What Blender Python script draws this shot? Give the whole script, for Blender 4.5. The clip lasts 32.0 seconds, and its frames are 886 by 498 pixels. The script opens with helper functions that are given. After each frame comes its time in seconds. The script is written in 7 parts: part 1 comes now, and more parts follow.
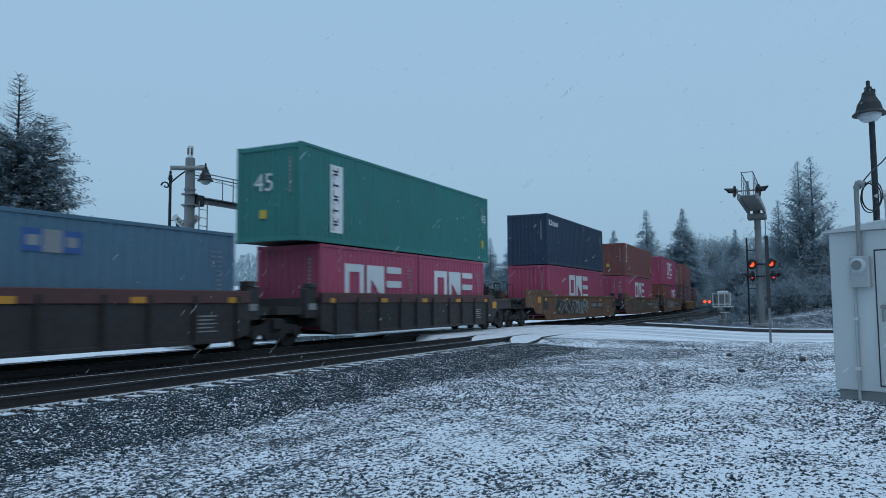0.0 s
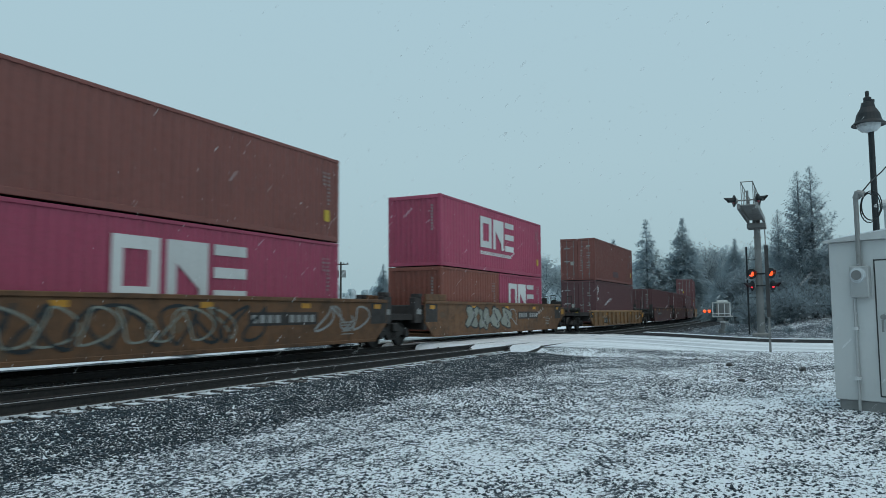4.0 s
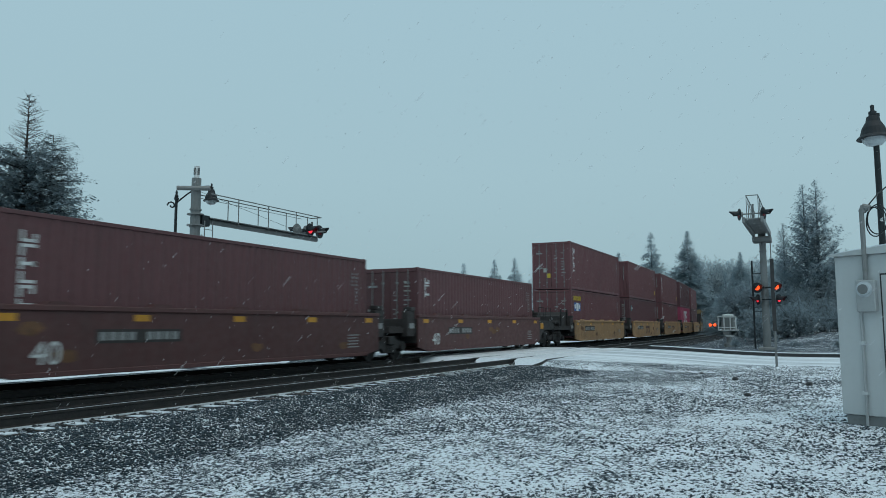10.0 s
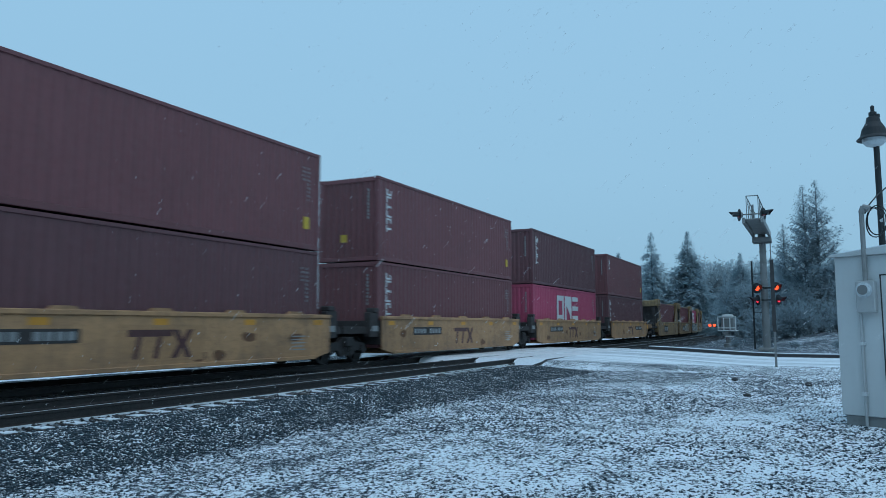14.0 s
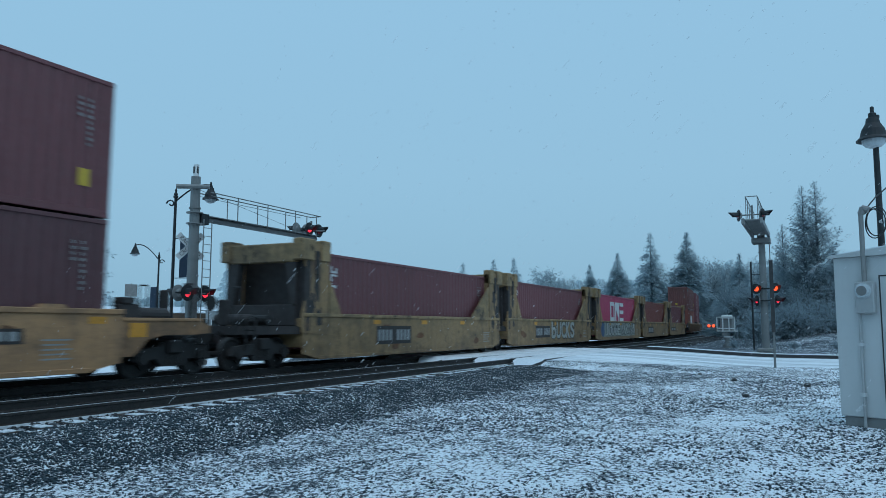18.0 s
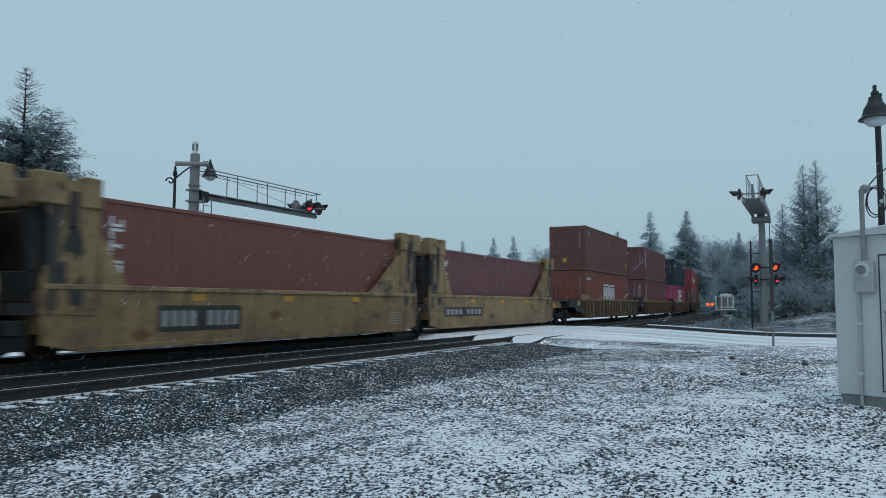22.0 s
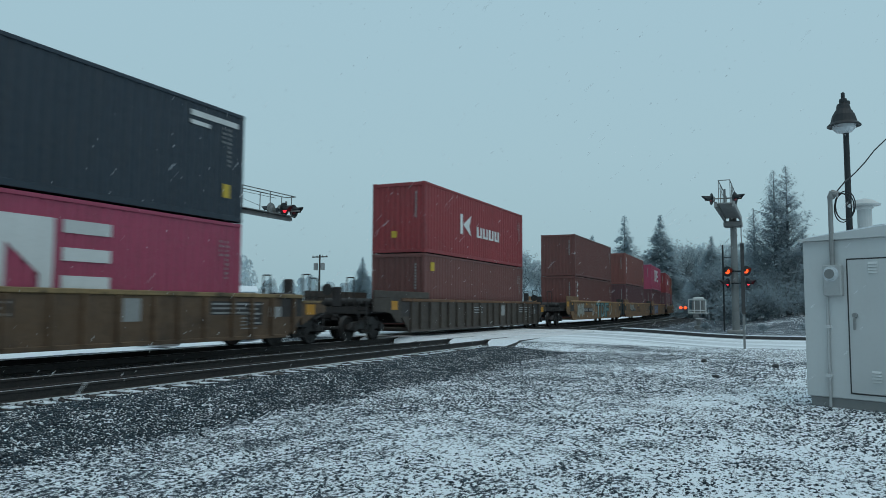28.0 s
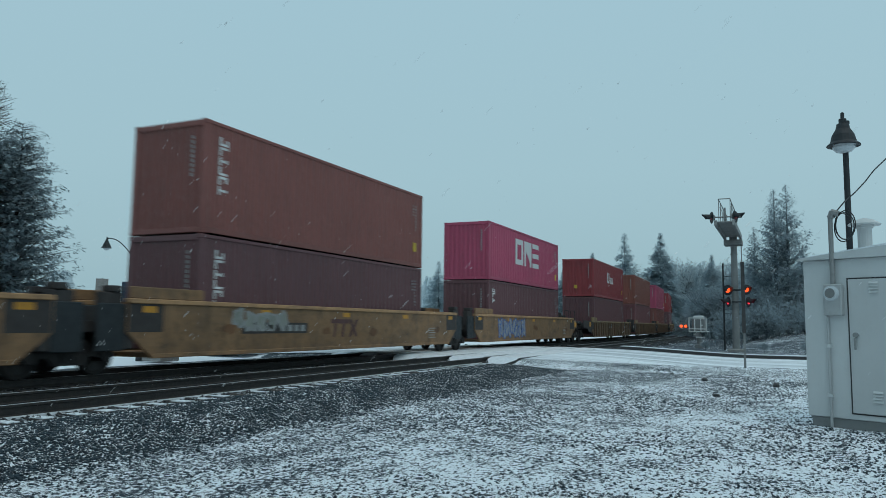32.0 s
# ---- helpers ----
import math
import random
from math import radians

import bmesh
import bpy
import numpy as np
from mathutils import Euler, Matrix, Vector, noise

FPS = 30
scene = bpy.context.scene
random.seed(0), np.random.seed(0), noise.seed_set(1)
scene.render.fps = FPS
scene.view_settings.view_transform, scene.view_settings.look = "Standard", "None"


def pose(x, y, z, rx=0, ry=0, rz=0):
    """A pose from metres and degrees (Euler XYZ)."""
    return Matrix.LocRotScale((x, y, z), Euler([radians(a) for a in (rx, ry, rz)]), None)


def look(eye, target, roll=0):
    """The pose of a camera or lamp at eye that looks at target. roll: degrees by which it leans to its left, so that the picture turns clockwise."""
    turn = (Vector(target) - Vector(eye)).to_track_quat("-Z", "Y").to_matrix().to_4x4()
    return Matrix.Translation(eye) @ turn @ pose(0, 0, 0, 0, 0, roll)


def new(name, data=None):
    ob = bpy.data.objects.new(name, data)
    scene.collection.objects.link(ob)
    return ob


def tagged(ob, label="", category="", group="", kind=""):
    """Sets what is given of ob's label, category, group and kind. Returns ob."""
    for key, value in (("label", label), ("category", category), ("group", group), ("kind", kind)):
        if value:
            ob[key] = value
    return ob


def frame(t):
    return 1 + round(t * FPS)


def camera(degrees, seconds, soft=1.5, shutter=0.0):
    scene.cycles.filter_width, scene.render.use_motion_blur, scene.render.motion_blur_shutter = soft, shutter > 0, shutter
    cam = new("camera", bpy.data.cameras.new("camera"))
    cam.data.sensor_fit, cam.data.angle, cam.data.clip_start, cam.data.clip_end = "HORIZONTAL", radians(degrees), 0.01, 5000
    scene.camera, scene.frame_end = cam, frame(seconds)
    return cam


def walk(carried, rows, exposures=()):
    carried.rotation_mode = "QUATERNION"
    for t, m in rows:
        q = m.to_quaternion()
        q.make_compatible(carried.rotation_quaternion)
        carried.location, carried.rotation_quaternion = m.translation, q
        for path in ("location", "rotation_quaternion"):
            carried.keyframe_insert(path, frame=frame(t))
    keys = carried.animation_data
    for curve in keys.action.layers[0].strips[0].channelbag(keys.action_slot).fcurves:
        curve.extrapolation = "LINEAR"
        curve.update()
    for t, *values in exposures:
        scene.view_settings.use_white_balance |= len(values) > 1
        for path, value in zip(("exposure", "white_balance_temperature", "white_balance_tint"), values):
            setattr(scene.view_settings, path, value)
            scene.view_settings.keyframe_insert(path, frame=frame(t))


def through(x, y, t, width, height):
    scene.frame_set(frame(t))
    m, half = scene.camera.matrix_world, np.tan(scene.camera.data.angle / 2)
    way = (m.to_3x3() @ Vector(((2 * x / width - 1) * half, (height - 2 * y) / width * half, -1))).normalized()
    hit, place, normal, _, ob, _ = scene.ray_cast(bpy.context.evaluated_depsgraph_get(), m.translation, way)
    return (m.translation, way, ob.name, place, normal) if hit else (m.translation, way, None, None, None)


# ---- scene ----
EYE = Vector((0.0, 0.0, 1.5))
RAIL = 0.317            # height of the rail heads
cam = camera(62.42, 32.0, soft=0.6, shutter=0.4)


def aim(yaw, pitch, roll):
    """Camera pose: yaw to the right of the track's line, pitch up, lean to the left, in degrees."""
    y, p = radians(yaw), radians(pitch)
    way = Vector((math.sin(y) * math.cos(p), math.cos(y) * math.cos(p), math.sin(p)))
    return look(EYE, EYE + way, roll)


TURNS = (
    (0.0, -26.50, 4.30, -0.48),
    (0.5, -26.52, 4.31, -0.46),
    (1.0, -26.50, 4.30, -0.45),
    (1.5, -26.49, 4.29, -0.41),
    (2.0, -26.48, 4.28, -0.37),
    (2.5, -26.48, 4.27, -0.33),
    (3.0, -26.52, 4.26, -0.30),
    (3.5, -26.50, 4.41, -0.30),
    (5.5, -26.52, 6.71, -0.32),
    (6.0, -26.58, 6.60, -0.35),
    (6.5, -26.57, 6.15, -0.36),
    (7.0, -26.57, 6.03, -0.34),
    (7.5, -26.57, 6.02, -0.29),
    (8.0, -26.59, 5.98, -0.30),
    (8.5, -26.83, 6.00, -0.26),
    (9.0, -26.83, 6.02, -0.21),
    (9.5, -26.83, 6.01, -0.18),
    (10.0, -26.84, 5.97, -0.11),
    (10.5, -26.84, 5.97, -0.10),
    (11.0, -26.83, 5.97, -0.09),
    (11.5, -26.83, 5.97, -0.09),
    (12.0, -26.83, 5.96, -0.10),
    (12.5, -26.83, 5.96, -0.10),
    (13.0, -26.82, 6.05, -0.06),
    (13.5, -26.84, 5.97, -0.05),
    (14.0, -26.83, 5.96, 0.00),
    (14.5, -26.82, 5.95, 0.06),
    (16.5, -26.81, 5.98, 0.11),
    (17.0, -26.78, 5.94, 0.16),
    (17.5, -26.82, 5.99, 0.19),
    (18.0, -26.78, 5.94, 0.16),
    (18.5, -26.84, 5.94, 0.17),
    (19.0, -26.99, 5.16, 0.11),
    (19.5, -28.39, 4.26, 0.31),
    (20.0, -29.28, 4.33, 0.41),
    (20.5, -29.62, 4.28, 0.47),
    (21.0, -29.20, 4.24, 0.44),
    (21.5, -28.15, 4.24, 0.39),
    (22.0, -26.76, 4.23, 0.30),
    (22.5, -25.79, 4.28, 0.23),
    (23.0, -25.15, 4.22, 0.16),
    (23.5, -24.84, 4.25, 0.17),
    (24.0, -24.85, 4.25, 0.20),
    (24.5, -24.88, 4.29, 0.26),
    (25.0, -24.88, 4.23, 0.29),
    (25.5, -24.88, 4.22, 0.30),
    (27.5, -24.84, 4.49, 0.30),
    (28.0, -24.87, 4.49, 0.32),
    (28.5, -24.87, 4.62, 0.36),
    (29.0, -24.90, 5.04, 0.42),
    (29.5, -24.90, 5.22, 0.48),
    (30.0, -24.90, 5.51, 0.56),
    (30.5, -24.86, 5.77, 0.62),
    (31.0, -24.87, 5.76, 0.66),
    (31.5, -24.90, 5.76, 0.69),
    (32.0, -24.90, 5.80, 0.70),
)
EXPOSURES = ((0.0, 0.05, 5956, 17.6), (1.0, 0.22, 7115, 14.4), (2.0, 0.2, 7154, 14.4), (3.0, 0.2, 7160, 12.4), (6.0, 0.2, 6873, 14.8), (7.0, 0.16, 6818, 10.6), (8.0, 0.12, 6150, 6), (9.0, 0.12, 6720, 8), (10.0, 0.108, 6917, 10.1), (11.0, 0.137, 6897, 8.8), (12.0, 0.1, 6680, 9), (13.0, 0.08, 5970, 12), (14.0, 0.13, 5620, 8.6), (17.0, 0.08, 5697, 7.5), (18.0, 0.08, 5634, 7.5), (19.0, 0.08, 6320, 11), (20.0, 0.1, 6100, 19), (21.0, 0.095, 6321, 18.2), (22.0, 0.11, 6812, 16.4), (23.0, 0.1, 6345, 13.0), (24.0, 0.1, 6300, 13), (25.0, 0.155, 6741, 12.4), (28.0, 0.12, 6840, 10), (29.0, 0.14, 7018, 10.7), (30.0, 0.12, 6904, 5.9), (31.0, 0.12, 7051, 7.1), (32.0, 0.12, 6790, 8))
walk(cam, [(t, aim(y, p, r)) for t, y, p, r in TURNS], EXPOSURES)

# ---- overcast winter sky ----
world = bpy.data.worlds.new("winter_sky")
scene.world = world
world.use_nodes = True
wn = world.node_tree
wn.nodes.clear()
w_out = wn.nodes.new("ShaderNodeOutputWorld")
w_bg = wn.nodes.new("ShaderNodeBackground")
w_sky = wn.nodes.new("ShaderNodeTexSky")
w_sky.sky_type, w_sky.sun_disc = "NISHITA", False
w_sky.sun_elevation, w_sky.sun_rotation = radians(66), radians(122)
w_sky.air_density, w_sky.dust_density = 1.0, 5.0
w_co = wn.nodes.new("ShaderNodeTexCoord")
w_sep = wn.nodes.new("ShaderNodeSeparateXYZ")
w_ramp = wn.nodes.new("ShaderNodeValToRGB")
w_ramp.color_ramp.elements[0].position, w_ramp.color_ramp.elements[0].color = 0.0, (2.98, 4.68, 5.55, 1)
w_ramp.color_ramp.elements[1].position, w_ramp.color_ramp.elements[1].color = 0.55, (3.42, 5.45, 6.65, 1)
w_low = w_ramp.color_ramp.elements.new(0.2)
w_low.color = (3.33, 5.2, 6.15, 1)
w_mix = wn.nodes.new("ShaderNodeMix")
w_mix.data_type = "RGBA"
w_mix.inputs[0].default_value = 0.9      # thick cloud hides nine tenths of the clear sky
wn.links.new(w_co.outputs["Generated"], w_sep.inputs[0])
wn.links.new(w_sep.outputs["Z"], w_ramp.inputs[0])
wn.links.new(w_sky.outputs[0], w_mix.inputs[6])
wn.links.new(w_ramp.outputs[0], w_mix.inputs[7])
wn.links.new(w_mix.outputs[2], w_bg.inputs[0])
wn.links.new(w_bg.outputs[0], w_out.inputs[0])
w_bg.inputs[1].default_value = 0.1
sun_data = bpy.data.lights.new("sun", "SUN")
sun_data.energy, sun_data.angle, sun_data.color = 0.5, radians(60), (1.0, 0.97, 0.93)
sun = new("sun", sun_data)
sun.matrix_world = look((0, 0, 60), (-22, 14, 0))


# ---- materials ----
def nodes_of(name):
    m = bpy.data.materials.new(name)
    m.use_nodes = True
    nt = m.node_tree
    return m, nt, nt.nodes["Principled BSDF"]


def noise_node(nt, scale, detail=4.0, rough=0.55, stretch=(1, 1, 1), space="Object"):
    co = nt.nodes.new("ShaderNodeTexCoord")
    mp = nt.nodes.new("ShaderNodeMapping")
    mp.inputs["Scale"].default_value = stretch
    n = nt.nodes.new("ShaderNodeTexNoise")
    n.inputs["Scale"].default_value, n.inputs["Detail"].default_value, n.inputs["Roughness"].default_value = scale, detail, rough
    nt.links.new(co.outputs[space], mp.inputs[0])
    nt.links.new(mp.outputs[0], n.inputs["Vector"])
    return n.outputs["Fac"]


def ramp(nt, fac, a, b, ca=(0, 0, 0, 1), cb=(1, 1, 1, 1)):
    r = nt.nodes.new("ShaderNodeValToRGB")
    r.color_ramp.elements[0].position, r.color_ramp.elements[0].color = a, ca
    r.color_ramp.elements[1].position, r.color_ramp.elements[1].color = b, cb
    nt.links.new(fac, r.inputs[0])
    return r.outputs[0]


def mixed(nt, fac, a, b, blend="MIX"):
    m = nt.nodes.new("ShaderNodeMix")
    m.data_type, m.blend_type = "RGBA", blend
    for socket, v in ((m.inputs[0], fac), (m.inputs[6], a), (m.inputs[7], b)):
        if isinstance(v, (int, float)):
            socket.default_value = v
        elif isinstance(v, tuple):
            socket.default_value = (*v[:3], 1)
        else:
            nt.links.new(v, socket)
    return m.outputs[2]


def bump(nt, bsdf, height, strength=0.3, distance=0.01):
    b = nt.nodes.new("ShaderNodeBump")
    b.inputs["Strength"].default_value, b.inputs["Distance"].default_value = strength, distance
    nt.links.new(height, b.inputs["Height"])
    nt.links.new(b.outputs[0], bsdf.inputs["Normal"])


def painted(name, col, dirt=0.35, dirt_col=(0.05, 0.04, 0.035), rough=0.55, metal=0.0, grain=14.0, streaks=True, grit=0.55, soot=0.0, blots=0.0):
    """Weathered paint: broad fading, fine grime, streaks that run down."""
    m, nt, b = nodes_of(name)
    info = nt.nodes.new("ShaderNodeObjectInfo")
    fade = mixed(nt, noise_node(nt, 0.5, 3), tuple(c * 0.82 for c in col), tuple(min(1, c * 1.16 + 0.004) for c in col))
    grime = ramp(nt, noise_node(nt, grain, 6, 0.7), 0.52, 0.78)
    kg = nt.nodes.new("ShaderNodeMath")
    kg.operation, kg.inputs[1].default_value = "MULTIPLY", grit
    nt.links.new(grime, kg.inputs[0])
    c = mixed(nt, kg.outputs[0], fade, dirt_col)
    if streaks:
        s = ramp(nt, noise_node(nt, 5.0, 5, 0.6, (1.0, 1.0, 0.12)), 0.5, 0.85)
        k = nt.nodes.new("ShaderNodeMath")
        k.operation = "MULTIPLY"
        k.inputs[1].default_value = dirt
        nt.links.new(s, k.inputs[0])
        c = mixed(nt, k.outputs[0], c, dirt_col)
    if soot:
        s2 = ramp(nt, noise_node(nt, 0.9, 6, 0.72, (1, 1, 1.6)), 0.44, 0.72)
        k2 = nt.nodes.new("ShaderNodeMath")
        k2.operation, k2.inputs[1].default_value = "MULTIPLY", soot
        nt.links.new(s2, k2.inputs[0])
        c = mixed(nt, k2.outputs[0], c, dirt_col)
    if blots:
        # grease thrown up from below, in hard-edged spots and runs
        s3 = ramp(nt, noise_node(nt, 2.1, 7, 0.74, (1, 1, 0.7)), 0.55, 0.64)
        k3 = nt.nodes.new("ShaderNodeMath")
        k3.operation, k3.inputs[1].default_value = "MULTIPLY", blots
        nt.links.new(s3, k3.inputs[0])
        c = mixed(nt, k3.outputs[0], c, tuple(q * 0.45 for q in dirt_col))
    hsv = nt.nodes.new("ShaderNodeHueSaturation")
    mr = nt.nodes.new("ShaderNodeMapRange")
    mr.inputs[3].default_value, mr.inputs[4].default_value = 0.9, 1.1
    nt.links.new(info.outputs["Random"], mr.inputs[0])
    nt.links.new(mr.outputs[0], hsv.inputs["Value"])
    nt.links.new(c, hsv.inputs["Color"])
    nt.links.new(hsv.outputs[0], b.inputs["Base Color"])
    rr = ramp(nt, noise_node(nt, 6.0, 4), 0.3, 0.8, (rough - 0.12,) * 3 + (1,), (min(1, rough + 0.2),) * 3 + (1,))
    nt.links.new(rr, b.inputs["Roughness"])
    b.inputs["Metallic"].default_value = metal
    bump(nt, b, noise_node(nt, 40.0, 4), 0.12, 0.004)
    return m


def rough_mat(name, ca, cb, scale=6.0, rough=0.9, lo=0.35, hi=0.65, bumpy=0.4, dist=0.02, metal=0.0, space="Object"):
    m, nt, b = nodes_of(name)
    f = noise_node(nt, scale, 6, 0.65, space=space)
    c = ramp(nt, f, lo, hi, (*ca, 1), (*cb, 1))
    c2 = mixed(nt, ramp(nt, noise_node(nt, scale * 7, 4, space=space), 0.35, 0.75), c, tuple(x * 0.6 for x in ca))
    nt.links.new(mixed(nt, 0.5, c, c2), b.inputs["Base Color"])
    b.inputs["Roughness"].default_value, b.inputs["Metallic"].default_value = rough, metal
    if bumpy:
        bump(nt, b, noise_node(nt, scale * 4, 5, space=space), bumpy, dist)
    return m


def leaf_mat(name, ca, cb, scale=1.0, through=0.45):
    """Foliage that lets part of the light through."""
    m, nt, b = nodes_of(name)
    c = ramp(nt, noise_node(nt, scale, 5, 0.6), 0.35, 0.65, (*ca, 1), (*cb, 1))
    nt.links.new(c, b.inputs["Base Color"])
    b.inputs["Roughness"].default_value = 0.9
    b.inputs["Specular IOR Level"].default_value = 0.2
    tr, mx = nt.nodes.new("ShaderNodeBsdfTranslucent"), nt.nodes.new("ShaderNodeMixShader")
    nt.links.new(c, tr.inputs["Color"])
    mx.inputs[0].default_value = through
    nt.links.new(b.outputs[0], mx.inputs[1])
    nt.links.new(tr.outputs[0], mx.inputs[2])
    nt.links.new(mx.outputs[0], nt.nodes["Material Output"].inputs["Surface"])
    return m


def lit(name, col, strength):
    m, nt, b = nodes_of(name)
    b.inputs["Base Color"].default_value = (*col, 1)
    b.inputs["Emission Color"].default_value = (*col, 1)
    b.inputs["Emission Strength"].default_value = strength
    return m


M = {}
M["maroon"] = painted("maroon_container_paint", (0.150, 0.052, 0.058))
M["deep_maroon"] = painted("deep_maroon_container_paint", (0.108, 0.039, 0.043))
M["brown"] = painted("red_brown_container_paint", (0.198, 0.062, 0.052))
M["darkbrown"] = painted("dark_brown_container_paint", (0.112, 0.044, 0.050))
M["magenta"] = painted("magenta_container_paint", (0.36, 0.052, 0.108), 0.3)
M["russet"] = painted("russet_container_paint", (0.140, 0.047, 0.041))
M["slate"] = painted("slate_blue_container_paint", (0.012, 0.026, 0.043))
M["green"] = painted("sea_green_container_paint", (0.017, 0.168, 0.152))
M["navy"] = painted("navy_container_paint", (0.012, 0.032, 0.070))
M["blue"] = painted("grey_blue_container_paint", (0.070, 0.150, 0.215))
M["red"] = painted("bright_red_container_paint", (0.235, 0.026, 0.032))
M["orange"] = painted("rust_orange_container_paint", (0.205, 0.058, 0.040))
M["rust"] = painted("rusty_wagon_paint", (0.165, 0.078, 0.036), 0.75, (0.048, 0.033, 0.025), 0.8, soot=0.7, blots=0.55)
M["yellow"] = painted("dirty_yellow_wagon_paint", (0.420, 0.236, 0.110), 0.7, (0.095, 0.064, 0.048), 0.7, grit=0.8, soot=0.6, blots=0.3)
M["brown_yellow"] = painted("brownish_yellow_wagon_paint", (0.265, 0.145, 0.068), 0.75, (0.06, 0.045, 0.034), 0.7, grit=0.9, soot=0.65, blots=0.5)
M["ochre"] = painted("grimy_ochre_wagon_paint", (0.275, 0.177, 0.083), 0.85, (0.052, 0.039, 0.029), 0.7, soot=0.7, blots=0.55)
M["pale_ochre"] = painted("pale_ochre_wagon_paint", (0.300, 0.204, 0.096), 0.85, (0.042, 0.034, 0.027), 0.7, soot=0.85, blots=0.95)
M["grime"] = painted("grimy_brown_wagon_paint", (0.140, 0.087, 0.052), 0.8, (0.040, 0.031, 0.026), 0.8, soot=0.6, blots=0.45)
M["sooty"] = painted("sooty_black_wagon_paint", (0.032, 0.028, 0.028), 0.5, (0.055, 0.042, 0.034), 0.75)
M["dark_grime"] = painted("dark_wet_wagon_paint", (0.062, 0.050, 0.041), 0.7, (0.03, 0.026, 0.024), 0.75, soot=0.6)
M["wine"] = painted("wine_red_wagon_paint", (0.092, 0.036, 0.035), 0.6, (0.045, 0.03, 0.026), 0.7)
M["steel"] = painted("greasy_black_steel", (0.024, 0.022, 0.022), 0.4, (0.05, 0.035, 0.025), 0.6, 0.3)
M["tread"] = rough_mat("bright_wheel_tread", (0.25, 0.25, 0.26), (0.4, 0.4, 0.41), 20, 0.35, metal=0.9, bumpy=0)
M["white"] = painted("grey_white_lettering", (0.60, 0.62, 0.62), 0.25, (0.2, 0.19, 0.18), grit=0.3)
M["chalk"] = painted("dull_white_spray_paint", (0.36, 0.37, 0.34), 0.3, (0.15, 0.14, 0.12), grit=0.4)
M["amber"] = painted("amber_marker_paint", (0.55, 0.25, 0.02), 0.2)
M["lightgrey"] = painted("weathered_light_grey_paint", (0.27, 0.28, 0.28), 0.35, (0.12, 0.11, 0.10))
M["teal"] = painted("teal_spray_paint", (0.03, 0.20, 0.22), 0.2)
M["palegreen"] = painted("pale_grey_green_spray_paint", (0.23, 0.25, 0.22), 0.3)
M["sprayed_blue"] = painted("sprayed_blue_paint", (0.035, 0.075, 0.17), 0.55, blots=0.4)
M["logo_blue"] = painted("logo_blue_paint", (0.03, 0.10, 0.30), 0.2)
M["logo_yellow"] = painted("logo_yellow_paint", (0.52, 0.36, 0.03), 0.2)
M["rail_side"] = rough_mat("rusty_rail_steel", (0.018, 0.017, 0.017), (0.040, 0.033, 0.030), 12, 0.6, metal=0.2)
M["rail_head"] = rough_mat("frosted_rail_head", (0.42, 0.44, 0.47), (0.60, 0.62, 0.65), 9, 0.45, metal=0.2, bumpy=0)
M["galv"] = painted("galvanised_steel", (0.215, 0.225, 0.225), 0.3, (0.10, 0.10, 0.095), 0.55, 0.1, grit=0.4)
M["pale_galv"] = painted("bright_galvanised_steel", (0.36, 0.38, 0.385), 0.3, (0.16, 0.16, 0.16), 0.5, 0.1, grit=0.3)
M["black"] = painted("matt_black_paint", (0.009, 0.014, 0.018), 0.2, (0.026, 0.032, 0.036), 0.6)
M["cabinet"] = painted("dull_white_cabinet_paint", (0.53, 0.56, 0.565), 0.2, (0.36, 0.36, 0.35), 0.5, grit=0.15)
M["concrete"] = rough_mat("weathered_concrete", (0.24, 0.24, 0.235), (0.36, 0.36, 0.35), 5, 0.9)
M["tie"] = rough_mat("snowy_sleeper_wood", (0.040, 0.034, 0.030), (0.085, 0.075, 0.068), 7, 0.9)
M["snow"] = rough_mat("fresh_snow", (0.70, 0.76, 0.81), (0.80, 0.85, 0.89), 2.0, 0.75, bumpy=0.5, dist=0.02)
M["asphalt"] = rough_mat("wet_asphalt", (0.030, 0.031, 0.033), (0.055, 0.056, 0.058), 9, 0.7)
M["red_lamp"] = lit("red_signal_lens", (1.0, 0.035, 0.06), 1.1)
M["amber_lamp"] = lit("orange_signal_lens", (1.0, 0.085, 0.02), 1.6)
M["dark_lens"] = painted("unlit_red_lens", (0.20, 0.012, 0.018), 0.1, rough=0.3)
M["glass"] = rough_mat("frosted_lamp_glass", (0.5, 0.55, 0.58), (0.6, 0.65, 0.68), 8, 0.2, bumpy=0)
M["sign"] = painted("white_sign_sheet", (0.66, 0.68, 0.68), 0.2, (0.3, 0.3, 0.3), grit=0.2)
M["bark"] = rough_mat("dark_wet_bark", (0.030, 0.027, 0.025), (0.060, 0.055, 0.050), 9, 0.95)
# needle colours raised to imitate haze in front of the nearer conifers
M["needles"] = leaf_mat("haze_lightened_needles", (0.150, 0.205, 0.232), (0.250, 0.315, 0.345), 1.2, 0.45)
M["haze_needles"] = leaf_mat("haze_tinted_needles", (0.310, 0.390, 0.435), (0.450, 0.535, 0.580), 0.8, 0.5)
# far trees: distance haze is painted into these pale blue-grey colours
M["far_needles"] = leaf_mat("haze_pale_far_needles", (0.320, 0.410, 0.455), (0.420, 0.510, 0.555), 0.3, 0.5)
M["mist_needles"] = leaf_mat("haze_pale_far_woods", (0.60, 0.675, 0.705), (0.70, 0.765, 0.79), 0.15, 0.55)
# brush lightened to imitate haze over the bank
M["brush"] = leaf_mat("haze_grey_brush", (0.240, 0.305, 0.340), (0.340, 0.410, 0.445), 1.2, 0.5)
